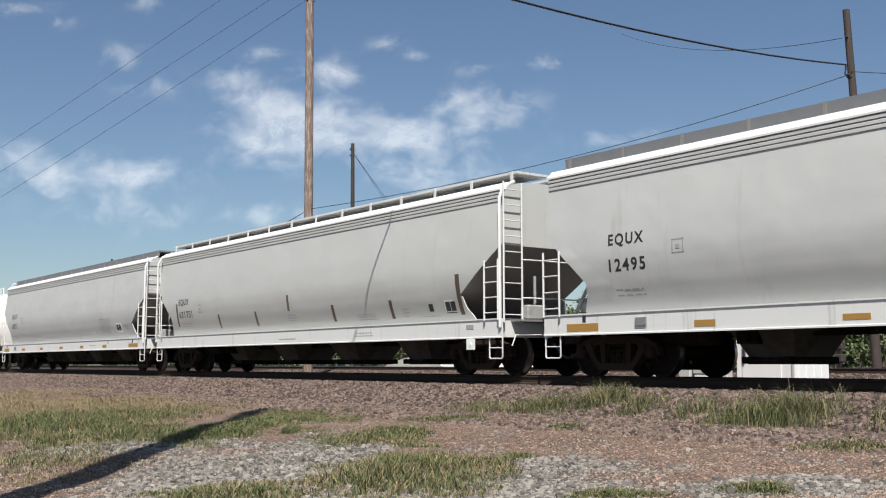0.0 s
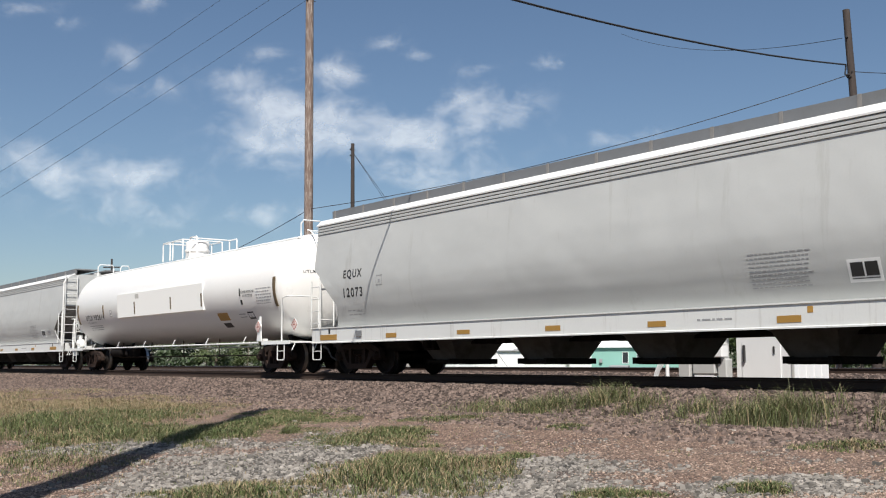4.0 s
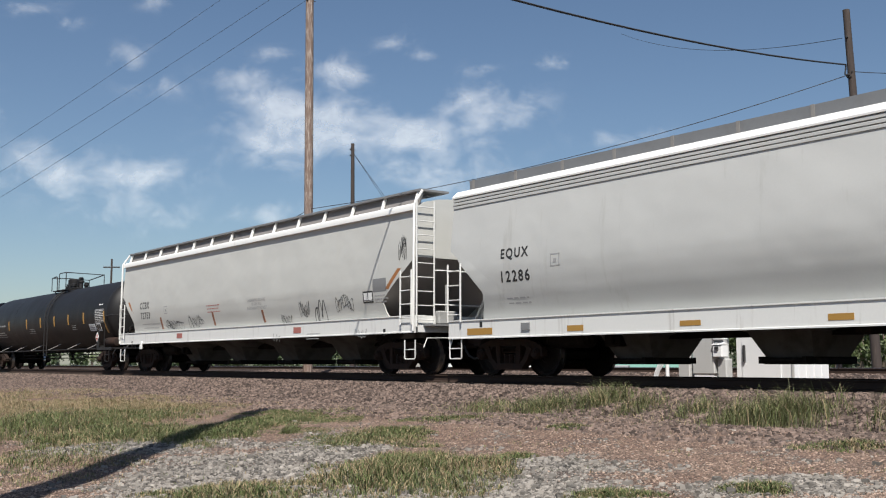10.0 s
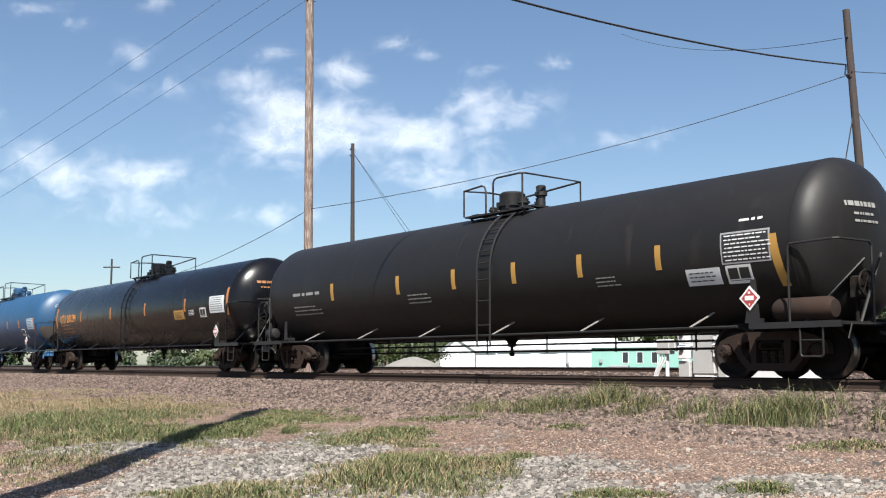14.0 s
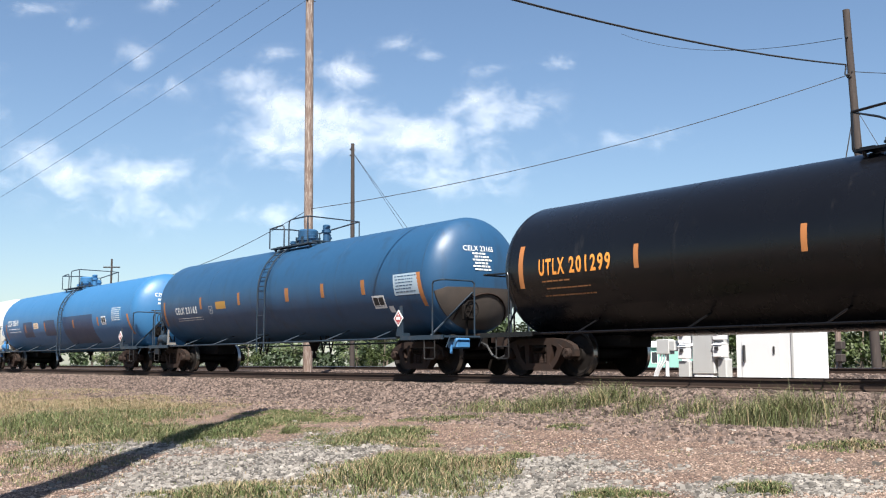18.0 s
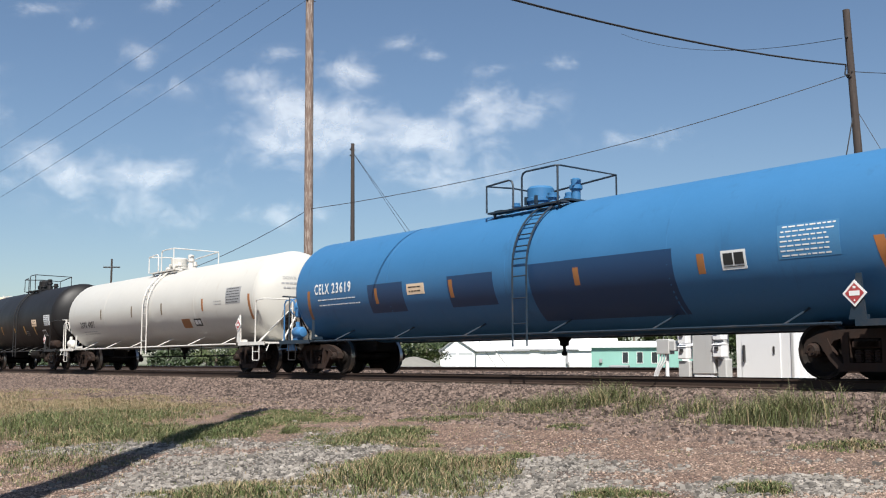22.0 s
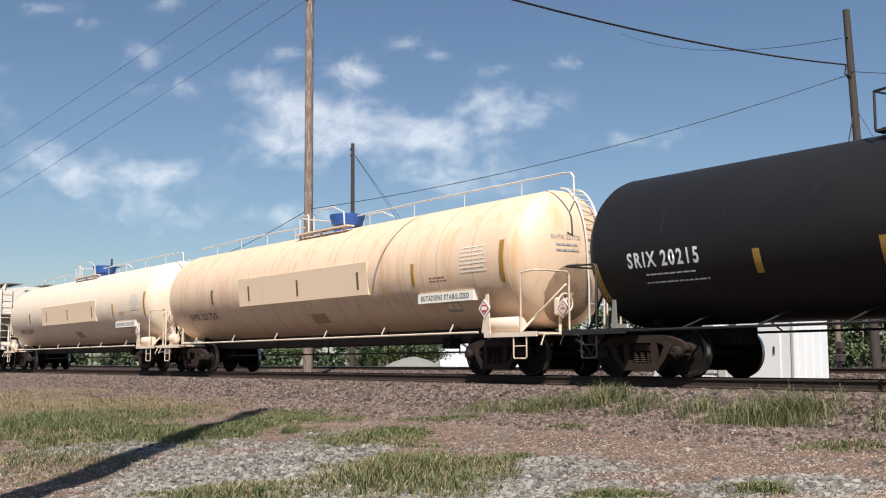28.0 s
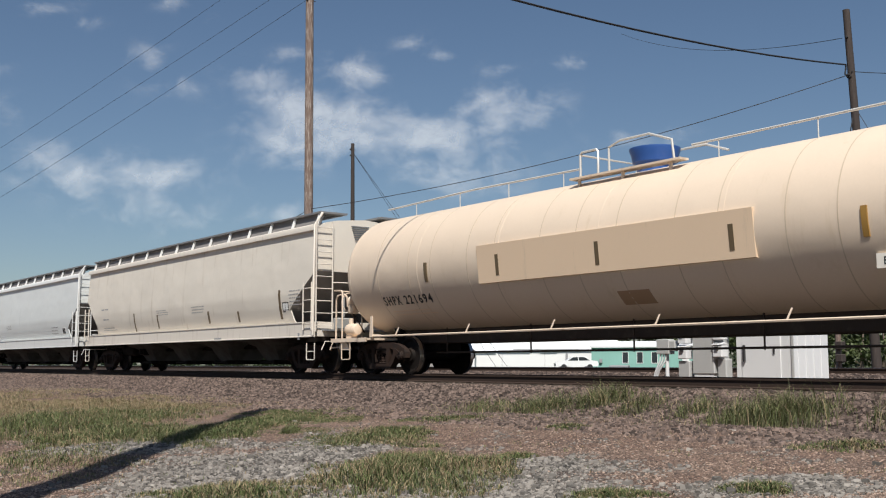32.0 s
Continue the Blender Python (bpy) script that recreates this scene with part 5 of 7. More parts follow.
        if d < 0:
            bm = bmesh.new()
            lathe(bm, [(-0.42, 0.02), (-0.40, 0.13), (-0.33, 0.18), (0.20, 0.18), (0.26, 0.21), (0.30, 0.21), (0.32, 0.08), (0.55, 0.05)], (-h + 0.85, -0.95, 1.36), "x", 16)
            box(bm, -h + 0.55, -h + 1.15, -1.02, -0.88, 0.98, 1.22)
            part("brake_cylinder", bm, M["case_dull"], car)
            bm = bmesh.new()
            box(bm, -h + 1.25, -h + 1.62, -1.12, -0.72, 1.0, 1.62, 0.03)
            rod(bm, (-h + 1.4, -1.14, 1.5), (-h + 0.8, -1.2, 1.85), 0.03)
            rod(bm, (-h + 0.3, -1.2, 1.0), (-h + 0.95, -1.1, 2.05), 0.035)
            part("control_valve", bm, M["case_dull"], car)
        stirrup(car, e - (0.42 if d > 0 else -0.02), -1.58, 0.42, sill, 0.80, 0.36)
        stirrup(car, e - (0.5 if d > 0 else -0.06), 1.58, 0.42, sill, 0.80, 0.36)
    brake_gear(car, -h + 3.0, tall=0.1)
    trucks(car, (h - trk, trk - h))
    return car, side


def sill_marks(car, material, rects):
    flat = Side(car, [(1.60, 0.7), (1.60, 1.3)])
    bars(flat, material, rects)
    return flat



# ---- the train, from its head backwards; places along a car are in metres from its middle ----
def shift_marks(car, side, mid, c):
    """Markings are placed from mid where the car's own middle lies elsewhere."""
    side.dx = MARK_SHIFT[car.name] = 0.0 if mid is None else mid - c


def hopper(front, rear, *args, mid=None, **kw):
    c = (front + rear) / 2
    car, side = hopper_car(c, (front - rear) / 2, *args, **kw)
    shift_marks(car, side, mid, c)
    return car, side


def tank(front, rear, trk_front, trk_rear, *args, nose=0.0, mid=None, **kw):
    """trk_front, trk_rear: where its trucks stand, along the train."""
    c, h = (front + rear) / 2, (front - rear) / 2
    radius, zc, paint, label = args
    trk = (trk_front - c, trk_rear - c)
    car, side, hx, rx = tank_car(c, h - nose, -h, radius, zc, trk, paint, label, **kw)
    trucks(car, trk)
    shift_marks(car, side, mid, c)
    return car, side, hx, rx


BLK, GRY, WHT, ORG, YEL, BRN = M["black"], M["text_grey"], M["text_white"], M["orange"], M["yellow"], M["brownbar"]


def grey_hopper(front, rear, label, number, block):
    """One of the three alike hoppers with yellow sill reflectors."""
    car, side = hopper(front + 0.42, rear, M["hopper_grey"], label, mid=(front + rear) / 2)
    lettering(side, "EQUX", -7.66, -6.80, 2.37, 2.62, BLK)
    lettering(side, number, -7.66, -6.77, 1.92, 2.16, BLK)
    small_square(side, -6.14, -5.88, 2.15, 2.40, GRY)
    text_lines(side, GRY, -7.58, -6.73, 1.44, 1.64, 2, 5)
    text_lines(side, GRY, 4.72, 6.0, 1.42, 2.02, 9, block)
    text_lines(side, GRY, 7.36, 7.88, 1.53, 1.75, 3, block + 1)
    outline_box(side, 6.5, 7.04, 1.44, 1.78, WHT, BLK)
    flat = sill_marks(car, M["yellow_dull"], [(8.10, 9.0, 0.87, 1.0), (5.3, 5.74, 0.88, 0.99), (2.62, 3.04, 0.89, 0.99), (-0.05, 0.38, 0.89, 0.99), (-2.9, -2.45, 0.89, 0.98), (-5.68, -5.24, 0.87, 0.98), (-8.78, -7.94, 0.86, 1.0)])
    text_lines(flat, GRY, 3.7, 4.5, 0.93, 1.03, 1, 9)
    plate("sill_hole", flat, BLK, 8.42, 8.52, 1.02, 1.14, lift=0.003)
    plate("sill_hole", flat, BLK, -8.36, -8.27, 1.02, 1.14, lift=0.003)
    plate("sill_bracket", flat, M["grating"], -7.0, -6.75, 0.93, 1.07, lift=0.03)
    plate("inspection_dot", flat, YEL, 5.85, 5.95, 1.02, 1.12)
    return car


M["bar_dull"] = mat("weathered_amber_sheeting", (0.085, 0.062, 0.042), 0.55, vary=0.15, size=8, bump=0.03)
M["yellow_dull"] = mat("dull_yellow_sheeting", (0.33, 0.185, 0.04), 0.55, vary=0.12, size=8, bump=0.03)
grey_hopper(3.3, -15.55, "light grey four-bay covered hopper car with black lettering", "12495", 31)

car, side = hopper(-16.85, -35.42, M["hopper_light"], "smooth light grey hopper car with tall orange reflector bars", board="board_pale", rear_post=True)
lettering(side, "EQUX", -7.48, -6.68, 2.14, 2.38, BLK)
lettering(side, "631751", -7.48, -6.45, 1.75, 1.98, BLK)
small_square(side, -5.95, -5.67, 1.89, 2.14, GRY)
bars(side, BRN, [(-4.54, -4.43, 1.35, 1.78), (-2.05, -1.93, 1.35, 1.77), (-0.03, 0.08, 1.71, 2.15)])
bars(side, M["bar_dull"], [(-7.7, -7.59, 1.48, 2.23), (2.3, 2.42, 1.34, 1.77), (4.99, 5.11, 1.32, 1.76), (7.68, 7.82, 1.32, 2.2)])
for k, (r, n) in enumerate((((-0.12, 0.45, 1.41, 1.62), 3), ((3.47, 4.46, 1.31, 1.5), 3), ((6.22, 6.98, 1.3, 1.36), 1), ((5.49, 5.78, 1.31, 1.57), 3), ((-7.4, -6.4, 1.45, 1.62), 2))):
    text_lines(side, GRY, *r, n, 40 + k)
outline_box(side, 7.16, 7.6, 1.33, 1.66, WHT, BLK)
plate("stencil_field", side, BLK, 6.56, 6.72, 1.43, 1.6)
flat = sill_marks(car, GRY, [(8.1, 8.35, 0.98, 1.08)])
text_lines(flat, GRY, 3.6, 4.5, 0.9, 1.04, 2, 47)
text_lines(flat, GRY, -0.4, 0.6, 0.88, 0.98, 1, 48)
bm = bmesh.new()
box(bm, 8.14, 8.40, -1.63, -1.60, 0.55, 0.78)
rod(bm, (8.27, -1.64, 0.66), (8.27, -1.59, 0.66), 0.05)
part("jacking_pad", bm, M["white"], car)

grey_hopper(-37.0, -55.4, "light grey covered hopper car with yellow sill reflectors", "12073", 61)

# white pressure tank car
car, side, hx, rx = tank(-57.1, -75.85, -58.5, -74.34, 1.54, 2.53, M["tank_white"], "long glossy white pressure tank car with a round valve bonnet", trim="white", steps_paint="white", kind="pressure", rail_z=0.86, gear=False, seams=False, rods=1, rail_in=0.5, wheel=False)
brake_gear(car, -5.6, tall=0.06)
D0 = 0.12
shield = flat_panel(side, M["panel_shell"], -3.95 + D0, 3.78 + D0, 1.98, 2.84, "flat pale jacket panel")
plate("worn_spot", shield, M["grey_pale"], -2.1 + D0, -1.75 + D0, 2.62, 2.78, lift=0.003)
bars(shield, BRN, [(-2.25 + D0, -2.14 + D0, 2.07, 2.51), (1.11 + D0, 1.2 + D0, 2.1, 2.52)])
bars(side, BRN, [(-5.58 + D0, -5.5 + D0, 2.14, 2.53)])
bars(shield, BRN, [(3.62 + D0, 3.72 + D0, 2.08, 2.51)])
bars(side, BRN, [(8.57 + D0, 8.70 + D0, 1.88, 2.72)])
lettering(side, "UTLX 902614", -7.66 + D0, -5.54 + D0, 1.98, 2.19, BLK)
lettering(side, "THE TANK CAR PEOPLE", -7.6 + D0, -6.6 + D0, 1.86, 1.92, GRY)
bars(side, BRN, [(-8.6 + D0, -8.5 + D0, 1.85, 2.65)])
small_square(side, -4.9 + D0, -4.65 + D0, 2.05, 2.3, GRY)
bare_bracket(car, -7.6, "white")
brake_stand(car, rx, "white")
text_lines(side, GRY, -7.55 + D0, -6.0 + D0, 1.58, 1.80, 3, 71)
lettering(side, "BUTADIENE AND HYDROCARBON", 6.5 + D0, 7.38 + D0, 2.35, 2.43, BLK)
lettering(side, "MIXTURE STABILIZED", 6.62 + D0, 7.25 + D0, 2.23, 2.31, BLK)
head_marks(car, 9.375, 1.54, 2.53, BLK, [(-0.88, -0.5, 2.84, 2.92)], 9, ("UTLX",))
bars(side, BLK, [(6.42 + D0, 6.46 + D0, 2.28, 2.50), (6.44 + D0, 6.52 + D0, 2.02, 2.16)])
text_lines(side, GRY, 7.42 + D0, 8.45 + D0, 1.96, 2.48, 6, 73)
text_lines(side, GRY, 5.99 + D0, 6.5 + D0, 1.62, 1.79, 2, 74)
plate("panel", side, YEL, 4.53 + D0, 5.26 + D0, 1.6, 1.83, "yellow notice panel")
plate("panel", side, BLK, 4.60 + D0, 5.12 + D0, 1.39, 1.53)
outline_box(side, 6.59 + D0, 6.98 + D0, 1.59, 1.80, BLK, WHT)
placard(car, 7.62 + D0, -1.5, 1.32, True, False, "white")
placard(car, hx - 0.42, -1.1, 1.36, False, False)
zt = 2.53 + 1.55
bm = bmesh.new()
lathe(bm, [(-0.1, 0.42), (0.16, 0.42), (0.18, 0.46), (0.24, 0.46), (0.26, 0.42), (0.50, 0.42), (0.56, 0.38), (0.60, 0.05)], (-0.1, 0, zt), "z", 32)
part("valve_bonnet", bm, M["tank_white"], car)
bm = bmesh.new()
for y in (-0.78, 0.55):
    box(bm, -8.8, 8.8, y, y + 0.23, zt - 0.215, zt - 0.18)
part("roof_walkway", bm, M["white"], car)
for xs in ((-1.45, -0.8), (-0.55, 0.35), (0.95, 1.55)):
    a, b = xs
    zz = zt + (0.56 if a < 1 else 0.3)
    for y in (-0.75, 0.75):
        tubes("platform_handrail", car, M["white"], 0.024, [(a, y, zt - 0.12), (a, y, zz - 0.05), (a + 0.05, y, zz), (b - 0.05, y, zz), (b, y, zz - 0.05), (b, y, zt - 0.12)])
    if a < 1:
        tubes("platform_handrail", car, M["white"], 0.024, [(a, -0.75, zz), (a, 0.75, zz)])
bm = bmesh.new()
pipe(bm, [(-1.4, -0.75, zt + 0.55), (0.3, -0.75, zt + 0.56), (0.35, 0.0, zt + 0.56), (0.3, 0.75, zt + 0.56)], 0.024)
part("platform_handrail", bm, M["white"], car)
for x0 in (8.7, -8.75):
    for y, w in ((-0.66, 0.66), (0.30, 0.38)):
        bm = bmesh.new()
        pipe(bm, [(x0, y, zt - 0.25), (x0, y, zt + 0.24), (x0 + 0.05, y + 0.06, zt + 0.34), (x0 + 0.05, y + w - 0.06, zt + 0.34), (x0, y + w, zt + 0.24), (x0, y + w, zt - 0.25)], 0.024)
        part("grab_hoop", bm, M["white"], car)
bm = bmesh.new()
arc = [(9.375 - 0.73 + 0.80 * math.sin(math.pi / 2 * k / 10), 2.53 + 1.62 * math.cos(math.pi / 2 * k / 10)) for k in range(11)] + [(9.46, 1.9), (9.46, 0.9)]
for y in (-0.42, 0.02):
    pipe(bm, [(x, y, z) for x, z in arc], 0.022)
for k in range(1, 12):
    x, z = arc[k] if k < 11 else (9.46, 1.5)
    rod(bm, (x, -0.42, z), (x, 0.02, z), 0.014, n=6)
part("head_ladder", bm, M["white"], car)

grey_hopper(-77.0, -95.9, "light grey covered hopper car with a dense stencilled notice", "12286", 91)

# pale hopper with scrawls
car, side = hopper(-97.2, -116.2, M["hopper_pale"], "pale grey hopper car with black sprayed scrawls", mid=-106.8, kind="flat", rear_post=True, bays=4, vent=True, sz=0.18)
lettering(side, "CCBX", -7.57, -6.72, 2.19, 2.44, BLK)
lettering(side, "72753", -7.52, -6.66, 1.84, 2.08, BLK)
small_square(side, -5.37, -5.10, 1.96, 2.22, GRY)
text_lines(side, GRY, -7.5, -5.76, 1.62, 1.70, 1, 101)
text_lines(side, GRY, -7.4, -5.76, 1.48, 1.56, 1, 102)
bars(side, M["rust_bar"], [(-5.73, -5.60, 1.45, 1.85), (-1.50, -1.38, 1.45, 1.88), (1.86, 1.97, 1.44, 1.80)], slant=-0.05)
plate("reflector", side, M["orange_dull"], -8.16, -8.00, 1.84, 2.50, slant=-0.62)
plate("reflector", side, M["orange_dull"], 8.30, 8.46, 2.03, 2.50, slant=0.55)
lettering(side, "HAMMERING ON SIDE", 0.98, 2.12, 2.06, 2.15, GRY)
lettering(side, "OF CAR WILL", 1.25, 1.9, 1.95, 2.04, GRY)
lettering(side, "CONTAMINATE PRODUCT", 0.95, 2.2, 1.83, 1.92, GRY)
text_lines(side, M["rust_text"], -1.92, -0.8, 1.83, 2.13, 3, 103)
outline_box(side, 7.31, 7.76, 1.74, 2.03, BLK, WHT)
plate("panel", side, M["grating"], 7.78, 8.37, 1.99, 2.31, "grey stencil panel")
text_lines(side, GRY, 7.82, 8.42, 1.71, 1.94, 3, 104)
for k, (r, lp) in enumerate((((-5.39, -3.79, 1.40, 1.76), 9), ((-3.44, -2.2, 1.40, 1.84), 8), ((4.8, 5.5, 1.25, 1.98), 3), ((5.95, 6.87, 1.55, 2.03), 7), ((8.86, 9.25, 2.64, 3.3), 6), ((4.06, 4.67, 1.48, 1.95), 6), ((2.88, 3.63, 1.25, 1.68), 5))):
    scribble(side, *r, BLK, 200 + k, lp, 0.009 if k not in (2,) else 0.018)
flat = sill_marks(car, M["rust_text"], [(3.88, 4.29, 1.08, 1.24), (-4.12, -3.68, 1.10, 1.26)])
scribble(flat, 7.0, 7.7, 0.88, 1.12, GRY, 301, 4, 0.008)
scribble(flat, 2.6, 3.2, 0.86, 1.1, GRY, 302, 3, 0.008)
text_lines(flat, GRY, 4.6, 5.4, 0.88, 1.08, 3, 303)
plate("sill_hole", flat, BLK, 8.3, 8.4, 0.92, 1.08, lift=0.003)
plate("sill_hole", flat, BLK, -8.25, -8.15, 0.92, 1.08, lift=0.003)
plate("sill_bracket", flat, M["white"], -7.35, -7.18, 0.78, 1.05, lift=0.04)

# faded black tank car
car, side, hx, rx = tank(-117.7, -136.4, -119.04, -135.0, 1.42, 2.23, M["tank_black"], "faded black tank car with short yellow reflector bars", trim="black_trim", steps_paint="black_trim", plat=(-0.4, 1.72), lad=0.9, strut="strut_grey", rods=2, gear=False)
G0 = 0.05
bars(side, YEL, [(x + G0, x + 0.13 + G0, 1.90, 2.34) for x in (-5.40, -2.36, -0.16, 1.90, 3.85, 5.84)])
plate("reflector", side, YEL, 8.40, 8.56, 1.48, 2.32, slant=-0.12)
plate("panel", side, M["text_grey"], 7.34, 8.32, 1.89, 2.42, "grey data panel")
plate("panel", side, BLK, 7.37, 8.29, 1.92, 2.39, lift=0.006)
text_lines(side, WHT, 7.38, 8.34, 1.92, 2.39, 7, 111, 0.010)
plate("panel", side, M["panel_white"], 6.54, 7.27, 1.58, 1.86, "pale notice panel")
text_lines(side, BLK, 6.6, 7.2, 1.62, 1.82, 3, 112, 0.007)
outline_box(side, 7.39, 7.9, 1.57, 1.87, WHT, BLK)
text_lines(side, WHT, 7.70, 8.26, 2.54, 2.67, 1, 113)
text_lines(side, M["text_dim"], -1.9, -1.0, 1.63, 1.9, 3, 114)
text_lines(side, M["text_dim"], 4.33, 5.0, 1.67, 1.89, 3, 115)
text_lines(side, M["text_dim"], -7.46, -5.74, 2.01, 2.27, 1, 116)
text_lines(side, M["text_dim"], -7.46, -5.9, 1.55, 1.85, 3, 117)
placard(car, 7.96, -1.5, 1.30, True, True, "black_trim")
head_marks(car, 9.35, 1.42, 2.23, M["text_dim"], [(-0.7, 0.0, 2.74, 2.82), (-0.55, -0.05, 2.6, 2.64), (-0.55, 0.0, 2.48, 2.52)], 1)
bare_bracket(car, -7.7, "black_trim")
brake_stand(car, rx, "black_trim")
bm = bmesh.new()
lathe(bm, [(-0.55, 0.02), (-0.53, 0.14), (-0.45, 0.19), (0.45, 0.19), (0.53, 0.14), (0.55, 0.02)], (8.75, -1.15, 1.10), "x", 18)
part("air_reservoir", bm, M["truck"], car)

# glossy black tank car
car, side, hx, rx = tank(-137.9, -156.75, -139.2, -155.6, 1.42, 2.19, M["tank_gloss"], "glossy black tank car with orange lettering", trim="tank_gloss", steps_paint="black_trim", plat=(-1.2, 1.05), lad=-0.3, gear=False)
bars(side, ORG, [(x, x + 0.11, 1.98, 2.42) for x in (-5.27, -1.76, 1.80, 5.38)])
bars(side, ORG, [(8.62, 8.76, 1.76, 2.62), (-8.46, -8.33, 1.78, 2.65)])
lettering(side, "UTLX 201299", -7.84, -5.83, 2.0, 2.33, M["orange_text"])
for k, r in enumerate(((-7.78, -6.89, 1.84, 1.93), (-7.72, -6.28, 1.70, 1.78), (-7.78, -6.28, 1.56, 1.64))):
    text_lines(side, M["orange_dull"], *r, 1, 121 + k)
plate("panel", side, YEL, 4.5, 5.33, 1.74, 2.05, "yellow notice panel")
text_lines(side, BLK, 4.6, 5.25, 1.79, 2.0, 3, 124, 0.007)
text_lines(side, WHT, 5.72, 6.19, 1.84, 2.03, 4, 125)
outline_box(side, 6.62, 7.08, 1.76, 2.06, WHT, BLK)
plate("panel", side, M["panel_white"], 7.39, 8.45, 1.86, 2.39, "white data panel")
text_lines(side, BLK, 7.45, 8.4, 1.9, 2.37, 7, 126, 0.007)
placard(car, 8.09, -1.5, 1.26, True, True, "black_trim")
head_marks(car, 9.425, 1.42, 2.19, M["orange_dull"], [(-0.7, 0.05, 2.74, 2.82), (-0.6, 0.0, 2.6, 2.64)], 2)

# two blue tank cars
car, side, hx, rx = tank(-158.3, -175.5, -159.9, -174.45, 1.42, 2.33, M["tank_blue_dull"], "faded blue tank car with grimy lower half and orange bars", trim="blue_trim", steps_paint="black_trim", plat=(-1.02, 1.36), lad=-0.47, gear=False, braces=False, rail_in=0.42, nose=0.25, mid=-167.2)
lettering(side, "CELX 23165", -6.42, -4.66, 1.9, 2.13, WHT)
plate("reflector", side, M["orange_dull"], -7.5, -7.38, 1.55, 2.36, slant=0.1)
text_lines(side, M["grey_pale"], -6.45, -4.0, 1.66, 1.8, 2, 131)
bars(side, M["orange_dull"], [(x, x + w, z, z + 0.37) for x, w, z in ((-4.42, 0.12, 2.02), (-1.66, 0.14, 2.03), (1.35, 0.2, 1.99), (3.34, 0.15, 2.0), (5.34, 0.16, 1.97))])
plate("reflector", side, ORG, 7.85, 8.0, 1.59, 2.38, slant=-0.1)
plate("panel", side, YEL, -3.25, -2.55, 1.97, 2.2, "yellow notice panel")
small_square(side, -3.77, -3.52, 1.85, 2.09, GRY)
plate("panel", side, M["panel_ice"], 6.79, 7.80, 1.88, 2.38, "faded white data panel")
text_lines(side, M["tank_blue_dull"], 6.85, 7.75, 1.92, 2.36, 6, 132, 0.007)
outline_box(side, 5.76, 6.29, 1.61, 1.92, WHT, BLK)
plate("panel", side, M["panel_white"], 6.37, 6.57, 1.5, 1.65)
placard(car, 6.85, -1.5, 1.32, True, True, "blue_trim")
head_marks(car, hx - 0.22, 1.42, 2.33, WHT, [(-0.62, 0.22, 2.88, 3.0)] + [(-0.40 + 0.05 * (k % 2), 0.02 + 0.06 * (k % 3), 2.80 - 0.075 * k, 2.84 - 0.075 * k) for k in range(6)], 3, ("CELX 23165",))
head_shield(car, hx - 0.22, 1.42, 2.33, 2.02)
bare_bracket(car, -7.15, "strut_grey")
brake_stand(car, rx, "blue_trim")
bm = bmesh.new()
box(bm, hx - 0.30, hx + 0.06, -1.12, -0.72, 0.60, 0.83, 0.03)
rod(bm, (hx - 0.12, -1.14, 0.70), (hx - 0.12, -1.14, 0.48), 0.03)
part("bell_crank", bm, M["blue_bright"], car, "bright blue brake linkage")
for x0 in (-1.9, 1.9):
    for dx in (-0.32, 0.10):
        bm = bmesh.new()
        rod(bm, (x0 + dx, -0.55, 1.06), (x0 + dx + 0.16, -0.55, 0.55), 0.022, n=6)
        rod(bm, (x0 + dx + 0.34, -0.55, 1.06), (x0 + dx + 0.16, -0.55, 0.55), 0.022, n=6)
        part("outlet_guard", bm, M["under"], car)

car, side, hx, rx = tank(-177.12, -196.15, -178.66, -194.94, 1.42, 2.23, M["tank_blue"], "blue tank car with dark repainted squares on its side", trim="blue_trim", steps_paint="black_trim", plat=(-1.3, 1.1), lad=0.35, gear=False, braces=False, rail_in=0.5)
for r in ((0.75, 4.55, 1.12, 2.26), (-2.0, -0.4, 1.51, 2.2), (-5.3, -3.78, 1.5, 2.2)):
    plate("patch_panel", side, M["dark_blue"], *r, "dark blue repainted patch", lift=0.003)
bars(side, M["orange_dull"], [(2.05, 2.2, 1.76, 2.1), (5.1, 5.25, 1.77, 2.11), (-1.95, -1.82, 1.72, 2.12), (-5.0, -4.88, 1.72, 2.1)])
plate("reflector", side, ORG, 8.55, 8.72, 1.36, 2.12, slant=-0.16)
lettering(side, "CELX 23619", -7.9, -6.05, 2.08, 2.36, WHT)
plate("reflector", side, M["orange_dull"], -8.4, -8.27, 1.45, 2.2, slant=0.12)
text_lines(side, WHT, -7.83, -5.9, 1.89, 1.98, 1, 141)
text_lines(side, WHT, -7.82, -5.4, 1.75, 1.84, 1, 142)
plate("panel", side, M["panel_cream"], -3.6, -2.9, 1.87, 2.12, "cream notice panel")
text_lines(side, BLK, -3.54, -2.96, 1.9, 2.09, 2, 143, 0.007)
outline_box(side, 5.61, 6.11, 1.8, 2.12, WHT, BLK)
plate("panel", side, M["panel_blue"], 6.74, 7.84, 1.89, 2.43)
text_lines(side, WHT, 6.78, 7.8, 1.9, 2.43, 7, 144, 0.007)
placard(car, 8.1, -1.5, 1.28, True, True, "blue_trim")
head_marks(car, hx - 0.22, 1.42, 2.23, WHT, [(-0.7, 0.25, 2.75, 2.88), (-0.6, 0.1, 2.6, 2.67), (-0.6, 0.0, 2.46, 2.52)], 4, ("CELX 23619",))
bare_bracket(car, -7.9, "blue_trim")
brake_stand(car, rx, "blue_bright")

